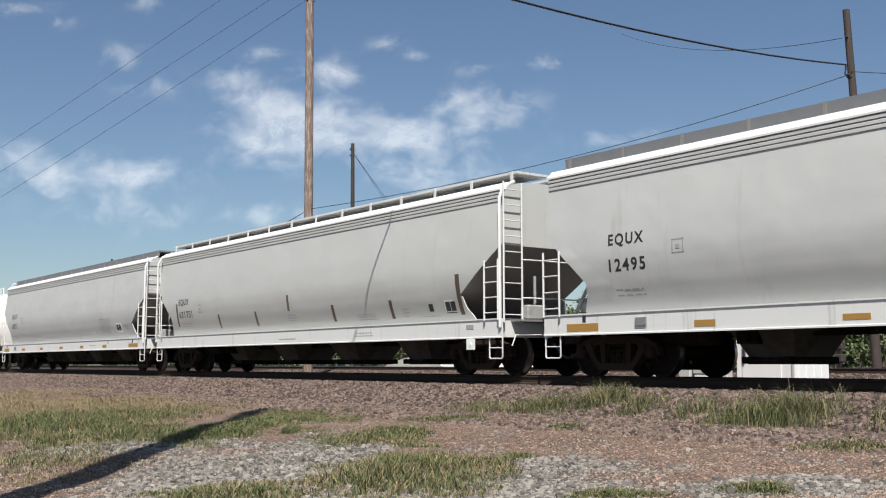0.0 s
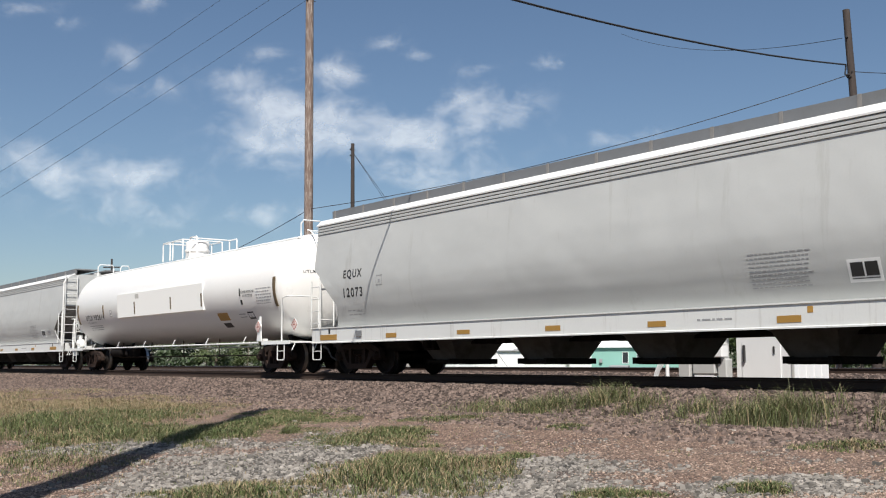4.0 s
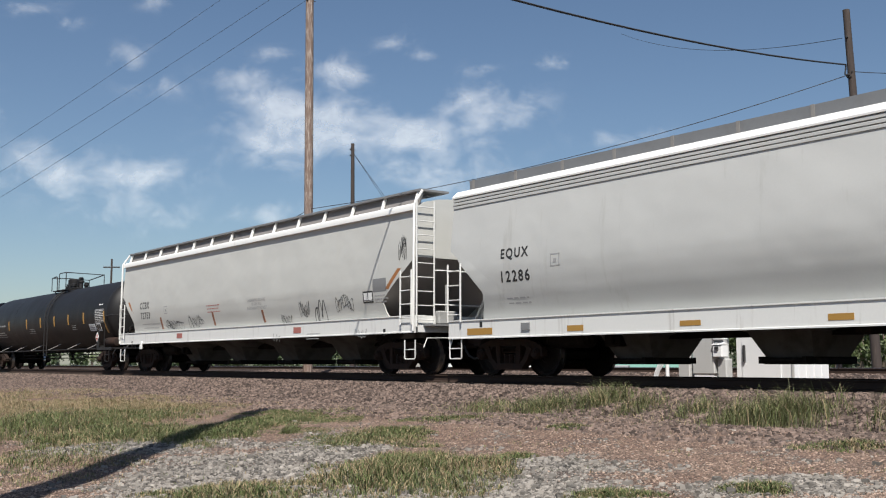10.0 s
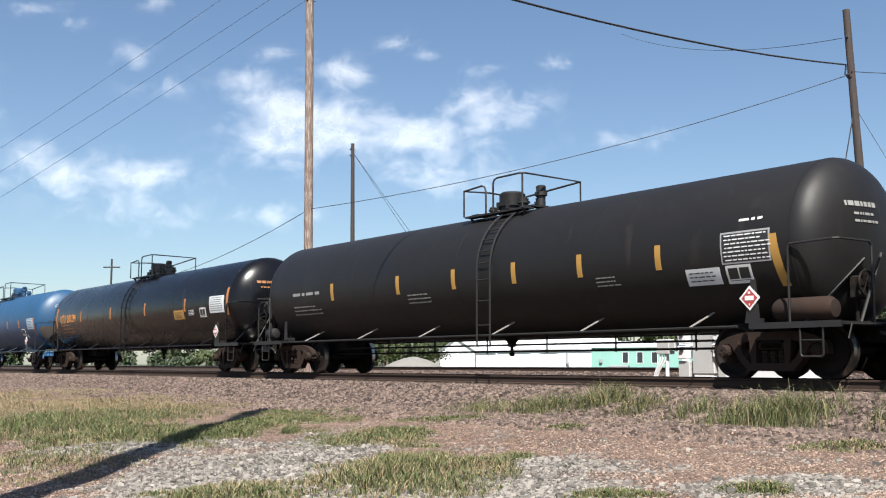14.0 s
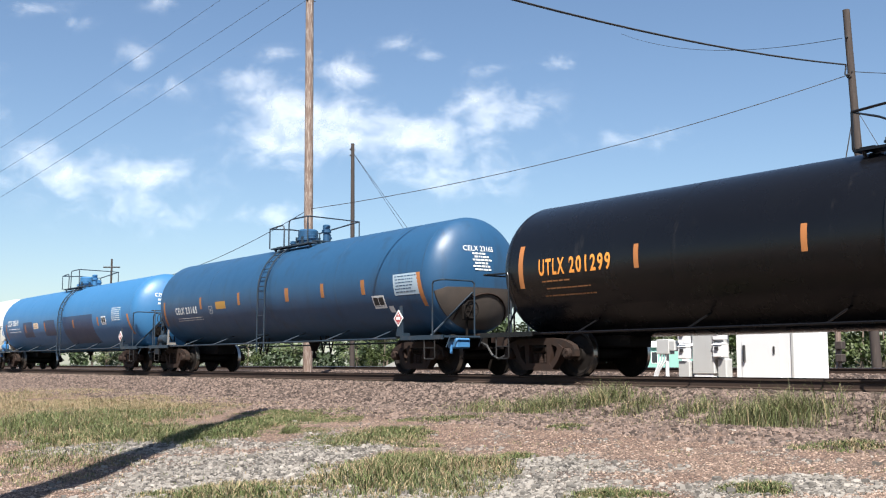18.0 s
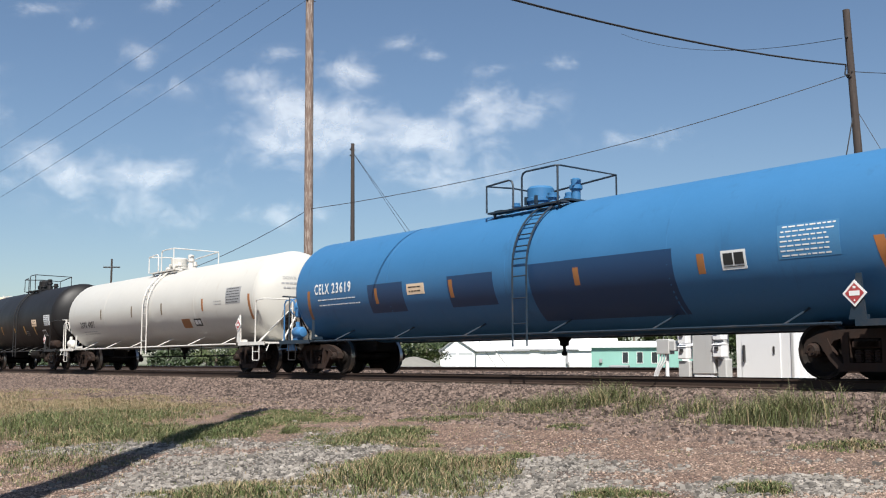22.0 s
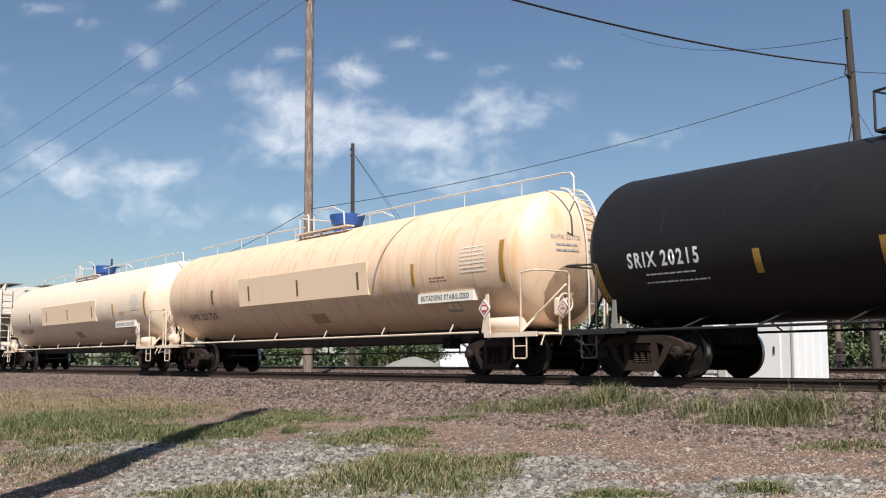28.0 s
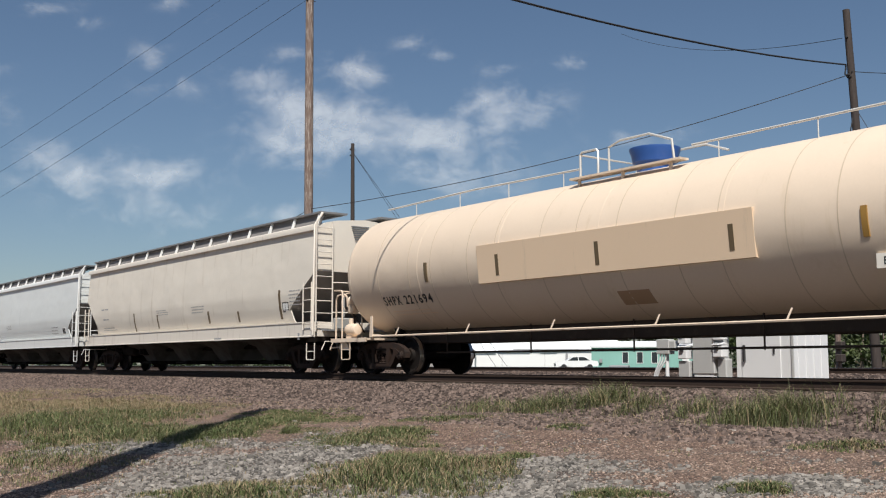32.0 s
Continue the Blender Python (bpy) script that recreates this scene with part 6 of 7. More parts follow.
# off-white tank car
car, side, hx, rx = tank(-197.4, -216.0, -198.98, -214.4, 1.42, 2.25, M["tank_bone"], "off-white tank car with rust streaks round its fittings", trim="bone_trim", steps_paint="bone_trim", plat=(-1.25, 1.15), lad=-0.1, rods=1, gear=False, nose=0.15, rail_in=0.6)
bars(side, BRN, [(-4.76, -4.66, 2.0, 2.39), (-1.44, -1.34, 1.97, 2.38), (1.42, 1.52, 1.96, 2.35)])
bars(side, M["orange_dull"], [(4.83, 4.95, 1.95, 2.35)])
plate("reflector", side, M["orange_dull"], 8.22, 8.36, 1.58, 2.34, slant=-0.08)
plate("panel", side, M["text_grey"], 6.62, 7.66, 2.09, 2.6, "dark data panel")
text_lines(side, BLK, 6.65, 7.64, 2.1, 2.6, 6, 151, 0.007)
text_lines(side, GRY, 5.74, 6.4, 2.08, 2.26, 2, 152)
plate("panel", side, M["orange_dull"], 3.05, 3.72, 1.45, 1.75, "faded orange panel")
outline_box(side, 4.05, 4.58, 1.49, 1.73, BLK, WHT)
lettering(side, "DOWX 4887", -7.25, -5.55, 1.70, 1.96, BLK)
text_lines(side, GRY, -7.2, -5.2, 1.42, 1.6, 2, 153)
placard(car, 7.72, -1.5, 1.42, True, True, "bone_trim")
head_marks(car, hx - 0.22, 1.42, 2.25, GRY, [(-0.7, 0.0, 2.76, 2.85), (-0.75, 0.1, 2.62, 2.67), (-0.7, 0.05, 2.48, 2.53)], 5, ("DOWX 4887",))
head_grime(car, hx - 0.22, 1.42, 2.25, -0.1, 1.62, 0.62, 4, "grime_soft")
bare_bracket(car, -7.5, "bone_trim")
brake_stand(car, rx, "bone_trim")

# short black tank car
car, side, hx, rx = tank(-217.15, -230.4, -218.6, -229.0, 1.45, 2.41, M["tank_black"], "short black tank car with white lettering", trim="black_trim", steps_paint="black_trim", plat=(-0.55, 1.3), lad=0.3)
lettering(side, "SRIX 20215", -5.16, -3.5, 1.97, 2.25, WHT)
text_lines(side, WHT, -4.82, -3.5, 1.80, 1.88, 1, 161)
text_lines(side, WHT, -4.82, -3.06, 1.66, 1.74, 1, 162)
bars(side, YEL, [(-2.42, -2.29, 1.72, 2.11), (-0.19, -0.07, 1.7, 2.11), (1.48, 1.6, 1.65, 2.04), (3.12, 3.25, 1.6, 2.0)])
plate("reflector", side, YEL, -6.0, -5.86, 1.43, 2.12, slant=-0.08)
plate("panel", side, M["panel_cream"], 2.93, 3.62, 1.98, 2.29, "cream notice panel")
text_lines(side, BLK, 3.0, 3.56, 2.02, 2.25, 2, 163, 0.007)
text_lines(side, M["text_dim"], 1.68, 2.18, 1.58, 1.82, 3, 164)
plate("panel", side, M["panel_white"], 4.82, 5.7, 1.98, 2.44, "white data panel")
text_lines(side, BLK, 4.86, 5.66, 2.0, 2.42, 5, 165, 0.007)
outline_box(side, 4.3, 4.78, 1.52, 1.8, WHT, BLK)
placard(car, 5.3, -1.5, 1.35, True, True, "black_trim")
head_marks(car, 6.625, 1.45, 2.41, WHT, [(-0.7, 0.2, 2.86, 2.98), (-0.6, 0.05, 2.7, 2.76)], 6, ("SRIX 20215",))
bare_bracket(car, -5.5, "strut_grey")
bm = bmesh.new()
lathe(bm, [(-0.5, 0.02), (-0.48, 0.13), (-0.4, 0.18), (0.4, 0.18), (0.48, 0.13), (0.5, 0.02)], (5.75, -1.15, 1.12), "x", 18)
part("air_reservoir", bm, M["truck"], car)


# two cream pressure cars
def cream_car(front, rear, tf, tr, zc, paint, label, number, seed):
    car, side, hx, rx = tank(front, rear, tf, tr, 1.5, zc, paint, label, trim="cream_trim", steps_paint="cream_trim", kind="pressure", rail_z=0.92, rods=1, rail_in=0.5, gear=False)
    bm = bmesh.new()
    box(bm, tf - (front + rear) / 2 - 2.3, tf - (front + rear) / 2 - 1.95, -0.8, -0.5, 0.60, 0.86, 0.03)
    rod(bm, (tf - (front + rear) / 2 - 2.12, -0.65, 0.84), (tf - (front + rear) / 2 - 2.12, -0.65, 1.05), 0.05)
    part("control_valve", bm, M["under"], car)
    # joints of the steel jacket
    joint = None
    for k, dx in enumerate((0.0, 0.1, -0.08, 0.05, -0.1, 0.08, 0.0, -0.06, 0.1, -0.05, 0.06, -0.1, 0.0, 0.08)):
        if joint is None:
            bm = bmesh.new()
            lathe(bm, [(-0.013, 1.49), (-0.011, 1.5018), (0.011, 1.5018), (0.013, 1.49)], (0, 0, zc), "x", 72)
            ob = part("jacket_joint", bm, M["joint"] if seed < 180 else M["joint_pale"], car)
            joint = ob.data
        else:
            ob = part("jacket_joint", joint, None, car)
        ob.location.x = rx + 1.6 + (hx - rx - 3.2) * (k + 0.5) / 14 + dx * 1.5
    # stub sill run on under the shell
    bm = bmesh.new()
    box(bm, tr - (front + rear) / 2, tf - (front + rear) / 2, -0.42, 0.42, 0.74, 1.12, 0.02)
    part("centre_sill", bm, M["under_dust"], car)
    shield = flat_panel(side, M["panel_cream"], -3.6, 3.55, 1.96, 2.77, "flat tan jacket panel", 0.065)
    bars(shield, BRN, [(x, x + 0.1, 2.1, 2.54) for x in (-3.0, -0.06, 3.05)])
    bars(side, BRN, [(-5.56, -5.46, 2.12, 2.56)])
    bars(side, M["yellow_dull"], [(5.46, 5.56, 2.1, 2.56), (8.68, 8.81, 1.96, 2.84)])
    lettering(side, number, -7.5, -5.5, 1.66, 1.87, BLK)
    text_lines(side, M["panel_cream"], -7.4, -5.6, 1.4, 1.56, 2, seed)
    bm = bmesh.new()
    ys = side.y(1.86) - 0.02
    box(bm, 5.6 + side.dx, 7.65 + side.dx, ys - 0.02, ys + 0.12, 1.63, 1.85)
    part("sign_band", bm, M["sign_white"], car, "white name board")
    lettering(Side(car, [(-ys + 0.02, 1.5), (-ys + 0.02, 2.0)]), "BUTADIENE STABILIZED", 5.72, 7.52, 1.68, 1.80, BLK)
    text_lines(side, M["grey_pale"] if seed > 180 else M["sign_white"], 7.3, 8.26, 2.2, 2.82, 7, seed + 1, 0.007)
    text_lines(side, M["rust_text"], 6.11, 6.87, 2.08, 2.23, 2, seed + 2)
    outline_box(side, 6.37, 6.92, 1.42, 1.66, GRY, M["panel_cream"])
    plate("panel", side, M["orange_stain"], 0.2, 1.0, 1.35, 1.6)
    placard(car, 8.17, -1.5, 1.42, True, True, "cream_trim")
    placard(car, hx + 0.22, -0.95, 1.36, False, False)
    head_marks(car, hx - 0.22, 1.5, zc, GRY, [(-0.75, 0.0, 2.86, 2.95), (-0.65, -0.1, 2.72, 2.76), (-0.65, -0.05, 2.6, 2.64)], seed, (number,))
    head_grime(car, hx - 0.22, 1.5, zc, -0.2, 1.72, 0.62, seed, "rust_grime")
    bare_bracket(car, -7.85, "cream_trim")
    brake_stand(car, rx, "cream_trim")
    zt = zc + 1.5
    bm = bmesh.new()
    lathe(bm, [(-0.1, 0.36), (0.12, 0.36), (0.16, 0.44), (0.28, 0.46), (0.40, 0.50), (0.44, 0.50), (0.46, 0.40), (0.47, 0.02)], (0.15, 0, zt), "z", 32)
    part("valve_bonnet", bm, M["blue_bonnet"], car, "bright blue valve bonnet")
    bm = bmesh.new()
    for y in (-0.85, 0.60):
        box(bm, -1.4, 1.5, y, y + 0.25, zt - 0.06, zt - 0.02)
    for x in (-1.2, 0.0, 1.2):
        for y in (-0.75, 0.75):
            rod(bm, (x, y, zt - 0.04), (x, y, zt - 0.3), 0.035)
    part("top_platform", bm, M["cream_trim"], car)
    tubes("platform_handrail", car, M["rail_pale"], 0.024,
          [(-1.1, -0.82, zt - 0.04), (-1.1, -0.82, zt + 0.42), (-1.05, -0.82, zt + 0.47), (-0.65, -0.82, zt + 0.47), (-0.6, -0.82, zt + 0.42), (-0.6, -0.82, zt - 0.04)],
          [(-1.1, -0.82, zt + 0.42), (-1.1, 0.82, zt + 0.42), (-1.1, 0.82, zt - 0.04)],
          [(-0.3, -0.82, zt - 0.04), (-0.3, -0.82, zt + 0.45), (0.0, -0.82, zt + 0.54), (0.75, -0.82, zt + 0.54), (1.3, -0.82, zt + 0.34), (1.35, -0.82, zt - 0.04)],
          [(-0.3, 0.82, zt - 0.04), (-0.3, 0.82, zt + 0.45), (0.0, 0.82, zt + 0.54), (0.75, 0.82, zt + 0.54), (1.3, 0.82, zt + 0.34)])
    # long rail along the roof down to the head ladder
    for a, b in ((1.5, hx - 0.1), (-1.4, rx + 1.2)):
        bm = bmesh.new()
        end = [(b - 0.1, -0.5, zt + 0.23), (b + 0.12, -0.5, zt + 0.21), (b + 0.2, -0.5, zt + 0.12), (b + 0.22, -0.5, zt - 0.4), (b + 0.05, -0.5, zt - 0.62)] if a > 0 else [(b, -0.5, zt + 0.2)]
        pipe(bm, [(a, -0.5, zt + (0.24 if a > 0 else 0.22)), (a + (b - a) * 0.5, -0.5, zt + 0.26)] + end, 0.022)
        for k in range(4):
            x = a + (b - a) * (k + 0.3) / 4
            rod(bm, (x, -0.5, zt - 0.12), (x, -0.5, zt + 0.25 - (0.015 * k / 4 if a > 0 else 0.03 * k / 4)), 0.012, n=6)
        part("roof_handrail", bm, M["rail_pale"], car)
    bm = bmesh.new()
    arc = [(hx - 0.95 + 0.80 * math.sin(math.pi / 2 * k / 10), zc + 1.57 * math.cos(math.pi / 2 * k / 10)) for k in range(11)] + [(hx - 0.12, 1.9), (hx - 0.12, 0.9)]
    for y in (0.12, 0.56):
        pipe(bm, [(x, y, z) for x, z in arc], 0.022)
    for k in range(1, 12):
        x, z = arc[k] if k < 11 else (hx - 0.12, 1.5)
        rod(bm, (x, 0.12, z), (x, 0.56, z), 0.014, n=6)
    part("head_ladder", bm, M["rail_pale"], car)
    bm = bmesh.new()
    lathe(bm, [(-0.55, 0.02), (-0.53, 0.12), (-0.45, 0.17), (0.45, 0.17), (0.53, 0.12), (0.55, 0.02)], (hx - 1.25, -1.22, 1.06), "x", 18)
    part("air_reservoir", bm, M["cream_trim"], car)


cream_car(-231.6, -250.75, -233.16, -249.1, 2.5, M["tank_cream"], "cream pressure tank car with broad rust stains", "SHPX 221720", 171)
cream_car(-251.7, -270.7, -253.26, -269.2, 2.52, M["tank_cream_clean"], "pale cream pressure tank car with a blue bonnet", "SHPX 221694", 181)

# last hoppers
car, side = hopper(-271.6, -289.95, M["hopper_chalk"], "worn chalky cream-white hopper car with faint dark streaks", kind="flat", chord="sill_warm", sill="sill_warm", vent=True, rear_post=False, sz=0.18)
bars(side, BRN, [(-4.05, -3.95, 1.42, 2.08), (-1.87, -1.77, 1.48, 1.95), (2.32, 2.44, 1.52, 1.9), (4.43, 4.54, 1.5, 1.82), (7.1, 7.22, 1.5, 2.31)])
for k, (r, n) in enumerate((((-7.46, -6.56, 2.26, 2.42), 1), ((-7.3, -6.4, 1.87, 2.04), 1), ((-1.86, -0.77, 1.9, 2.12), 3), ((1.09, 2.21, 1.86, 2.13), 3), ((7.69, 8.4, 1.82, 2.3), 5), ((-7.4, -5.9, 1.5, 1.66), 2))):
    text_lines(side, GRY, *r, n, 190 + k)
outline_box(side, 7.3, 7.65, 1.68, 1.96, BLK, WHT)
sill_marks(car, GRY, [(3.0, 3.5, 0.95, 1.05), (8.3, 8.4, 0.9, 1.08)])
car, side = hopper(-291.0, -309.5, M["hopper_clean"], "clean pale grey hopper car at the tail", kind="flat", sz=0.18)
text_lines(side, GRY, -1.8, -0.8, 1.9, 2.1, 3, 197)
text_lines(side, GRY, 5.5, 6.5, 1.5, 1.9, 3, 198)
outline_box(side, 7.0, 7.4, 1.5, 1.8, WHT, BLK)

# ---- beyond the track ----
def polar(deg, d, z=0.0):
    """A place d metres from the camera, deg degrees to the right of the axis of view."""
    a = radians(deg)
    p = EYE + (FWD * math.cos(a) + RGT * math.sin(a)) * d
    return Vector((p.x, p.y, z))


def pole(base, top, r0, r1, label, wood="pole"):
    """A round wooden pole with checks along its length."""
    base, top = Vector(base), Vector(top)
    bm = bmesh.new()
    loops = []
    for k in range(25):
        c = base.lerp(top, k / 24)
        r = r0 + (r1 - r0) * k / 24
        loops.append([(c.x + r * math.cos(2 * math.pi * i / 14) * (1 + 0.05 * noise.noise(Vector((i, k * 0.5, r0 * 50)))), c.y + r * math.sin(2 * math.pi * i / 14), c.z) for i in range(14)])
    rings(bm, loops)
    ob = part("shaft", bm, M[wood])
    root = empty("utility_pole", Matrix.Translation(base), label, "utility pole")
    ob.parent = root
    ob.matrix_parent_inverse = Matrix.Translation(-base)
    return root, base


def pole_part(root, base, name, bm, material):
    ob = part(name, bm, material, root)
    ob.matrix_parent_inverse = Matrix.Translation(-base)
    return ob


tall, tall_b = pole((-36.55, 5.0, -0.6), (-36.64, 4.88, 17.7), 0.19, 0.155, "tall weathered wooden utility pole behind the track")
short, short_b = pole((-51.0, 16.0, -0.1), (-51.0, 15.9, 12.8), 0.15, 0.10, "shorter dark wooden utility pole with guy wires", "pole_dark")
lean, lean_b = pole((-20.29, 17.87, -0.1), (-20.73, 17.6, 12.73), 0.17, 0.12, "leaning dark wooden utility pole", "pole_dark")
# out of view; added to throw the long shadow across the lot
shade, shade_b = pole((-8.10, -14.56, -1.1), (-8.10, -14.56, 19.7), 0.27, 0.20, "unseen wooden pole added to cast the long shadow on the lot")
wee, wee_b = pole(polar(-17.4, 120, -0.2), polar(-17.4, 120, 11.6), 0.14, 0.10, "far dark wooden utility pole with a cross arm", "pole_dark")
anchor, anchor_b = pole((-15.9, -24.0, -1.5), (-15.9, -24.0, 9.8), 0.15, 0.11, "wooden service pole by the gravel lot")
for root, base, zs in ((tall, tall_b, (14.87, 15.91, 17.41)), (short, short_b, (12.1, 12.45)), (lean, lean_b, (10.34, 11.7))):
    for z in zs:
        bm = bmesh.new()
        d = 0.13
        lathe(bm, [(-d - 0.10, 0.02), (-d - 0.09, 0.045), (-d - 0.04, 0.05), (-d, 0.03), (d + 0.05, 0.012)], (base.x - (0.0 if root is not lean else 0.37), base.y - (0.05 if root is not lean else 0.24), z), "y", 10)
        pole_part(root, base, "insulator", bm, M["wire"])


arm = wee_b + Vector((0, 0, 10.9))
bm = bmesh.new()
rod(bm, arm - RGT * 0.9, arm + RGT * 0.9, 0.07)
pole_part(wee, wee_b, "cross_arm", bm, M["pole_dark"])


def wire(name, a, b, sag, r, label, n=24):
    a, b = Vector(a), Vector(b)
    bm = bmesh.new()
    pipe(bm, [a.lerp(b, k / n) - Vector((0, 0, 4 * sag * (k / n) * (1 - k / n))) for k in range(n + 1)], r, 5)
    return tagged(part(name, bm, M["wire"]), label, "cable")


P_LEAN = Vector((-20.7, 17.4, 10.7))
wire("service_cable", P_LEAN, (-15.9, -24.0, 9.3), 1.25, 0.030, "thick black service cable crossing above the track")
low = Vector((-20.76, 17.5, 10.34))
wire("telephone_wire", low, (-36.6, 4.8, 6.32), 0.5, 0.014, "thin dark wire between two wooden poles")
wire("telephone_wire", (-36.62, 4.9, 6.30), (-55.4, 6.94, 5.07), 0.25, 0.014, "thin dark wire running on from the tall pole")
wire("telephone_wire", low + Vector((0.2, 0, 0.1)), tuple(polar(32, 52, 13.5)), 0.4, 0.014, "thin dark wire leaving the leaning pole")
wire("telephone_wire", (-20.87, 17.51, 11.72), (-48.2, 35.1, 22.2), 0.75, 0.012, "thin dark wire from the leaning pole")
for z, end in ((17.41, (-73.5, -7.19, 6.81)), (15.91, (-73.5, -7.14, 5.78)), (14.87, (-73.5, -7.05, 4.21))):
    wire("power_line", (-36.63, 4.74, z), end, 0.3, 0.0075, "thin power line descending from the tall pole")
for end in ((-48.1, 25.0, 0.0), (-49.3, 25.1, 0.0)):
    wire("guy_wire", (-51.0, 15.9, 12.3), end, 0.0, 0.012, "steel guy wire bracing the shorter pole", 2)
wire("guy_wire", (lean_b.x - 0.33, lean_b.y - 0.1, 9.4), tuple(polar(18.9, 36.5, -0.1)), 0.0, 0.022, "steel guy wire bracing the leaning pole", 2)

bm = bmesh.new()
pipe(bm, [P_LEAN, P_LEAN + Vector((-0.02, 0.02, -0.12)), P_LEAN + Vector((-0.06, 0.03, -0.32)), P_LEAN + Vector((0.0, 0.08, -0.45)), P_LEAN + Vector((0.12, 0.12, -0.42))], 0.03)
tagged(part("drip_loop", bm, M["wire"]), "black cable loop beside the leaning pole", "cable")
wire("guy_wire", (lean_b.x - 0.28, lean_b.y, 9.0), tuple(polar(25.5, 37.0, 3.6)), 0.0, 0.010, "thin stay wire of the leaning pole", 2)

# ---- signal house and cases beside the track ----
M["case"] = mat("white_aluminium_case", (0.72, 0.725, 0.73), 0.42, metal=0.0, vary=0.05, size=2, fine=40, bump=0.05, dirt=(0.42, 0.40, 0.36), amount=0.15, streak=True)
M["case_grey"] = mat("dull_galvanised_case", (0.52, 0.52, 0.51), 0.5, metal=0.2, vary=0.08, size=2, fine=40, bump=0.05, dirt=(0.28, 0.26, 0.24), amount=0.2, streak=True)
house = empty("signal_house", pose(-15.7, 6.2, -0.62), "white metal signal house with a locked door", "signal house")
bm = bmesh.new()
box(bm, -0.80, 0.80, -0.70, 0.70, 0.1, 2.36, 0.015)
part("cabin", bm, M["case"], house)
bm = bmesh.new()
slab(bm, [(-0.80, 2.36), (0.80, 2.36), (0.70, 2.42), (-0.70, 2.42)], "x", -0.84, 0.84)
slab(bm, [(-0.78, 2.34), (0.78, 2.34), (0.78, 2.37), (-0.78, 2.37)], "x", -0.86, 0.86)
part("roof", bm, M["case"], house)
bm = bmesh.new()
box(bm, -0.9, 0.9, -0.8, 0.8, -0.02, 0.1, 0.01)
part("plinth", bm, M["case_grey"], house)
bm = bmesh.new()
box(bm, -0.62, 0.48, -0.725, -0.70, 0.2, 2.2, 0.008)
door = part("door", bm, M["case"], house)
bm = bmesh.new()
box(bm, -0.56, -0.50, -0.78, -0.72, 0.92, 1.32, 0.01)
box(bm, 0.28, 0.33, -0.75, -0.72, 1.1, 1.28, 0.01)
part("handle", bm, M["wire"], door)
bm = bmesh.new()
box(bm, 0.78, 0.83, -0.735, -0.70, 0.1, 2.36)
part("corner_trim", bm, M["case_grey"], house)
for k in range(4):
    bm = bmesh.new()
    box(bm, 0.80, 0.812, -0.5 + 0.3 * k, -0.49 + 0.3 * k, 0.15, 2.3)
    part("wall_rib", bm, M["case"], house)

case = empty("relay_case", pose(-17.35, 5.6, -0.62), "grey galvanised relay case on a stand", "relay case")
bm = bmesh.new()
box(bm, -0.34, 0.34, -0.3, 0.3, 0.62, 2.0, 0.02)
part("cabinet", bm, M["case_grey"], case)
bm = bmesh.new()
slab(bm, [(-0.36, 2.0), (0.36, 2.0), (0.30, 2.08), (-0.30, 2.08)], "x", -0.38, 0.38)
part("roof", bm, M["case_grey"], case)
bm = bmesh.new()
box(bm, -0.3, 0.3, -0.28, 0.28, 0.0, 0.62)
part("stand", bm, M["case"], case)
for x, z in ((0.48, 1.62), (0.48, 1.2), (-0.62, 1.55), (-0.62, 1.16)):
    bm = bmesh.new()
    box(bm, x - 0.14, x + 0.14, -0.36, -0.1, z - 0.17, z + 0.14, 0.02)
    slab(bm, [(-0.38, z + 0.14), (-0.08, z + 0.14), (-0.23, z + 0.20)], "x", x - 0.15, x + 0.15)
    lamp = part("flasher_box", bm, M["case"], case)
    bm = bmesh.new()
    box(bm, x - 0.05, x + 0.05, -0.40, -0.35, z + 0.02, z + 0.09)
    part("vent_slot", bm, M["wire"], lamp)
for q in ((-0.80, -0.44, -0.3, -0.05, 0.0, 0.95), (0.40, 0.66, -0.25, 0.0, 0.0, 1.0)):
    bm = bmesh.new()
    box(bm, *q, 0.02)
    part("lower_cabinet", bm, M["case_grey"], case)

mast = empty("junction_post", pose(-18.6, 5.4, -0.62), "white post with a grey junction box and looped conduits", "junction box")
bm = bmesh.new()
rod(bm, (0, 0, 0), (0, 0, 1.25), 0.05, n=12)
part("post", bm, M["case"], mast)
bm = bmesh.new()
box(bm, -0.26, 0.16, -0.12, 0.12, 1.12, 1.5, 0.015)
box(bm, 0.16, 0.34, -0.1, 0.1, 1.2, 1.46, 0.015)
part("junction_box", bm, M["case_grey"], mast)
for k in range(3):
    bm = bmesh.new()
    pipe(bm, [(-0.16 + 0.1 * k, -0.06, 1.12), (-0.17 + 0.09 * k, -0.08, 0.95), (-0.30 + 0.06 * k, -0.1, 0.7), (-0.42 + 0.05 * k, -0.1, 0.4), (-0.5 + 0.1 * k, -0.1, 0.0)], 0.022)
    part("conduit", bm, M["case"], mast)

meter = empty("meter_post", pose(*polar(20.35, 31.5, -0.5)), "brown wooden post with grey meter boxes", "meter post")
bm = bmesh.new()
rod(bm, (0, 0, 0), (0, 0, 2.6), 0.085, 0.075, 10)
part("post", bm, M["pole"], meter)
for z in (1.15, 0.8):
    bm = bmesh.new()
    box(bm, -0.02, 0.20, -0.16, 0.05, z, z + 0.22, 0.02)
    part("meter_box", bm, M["pole_dark"], meter)

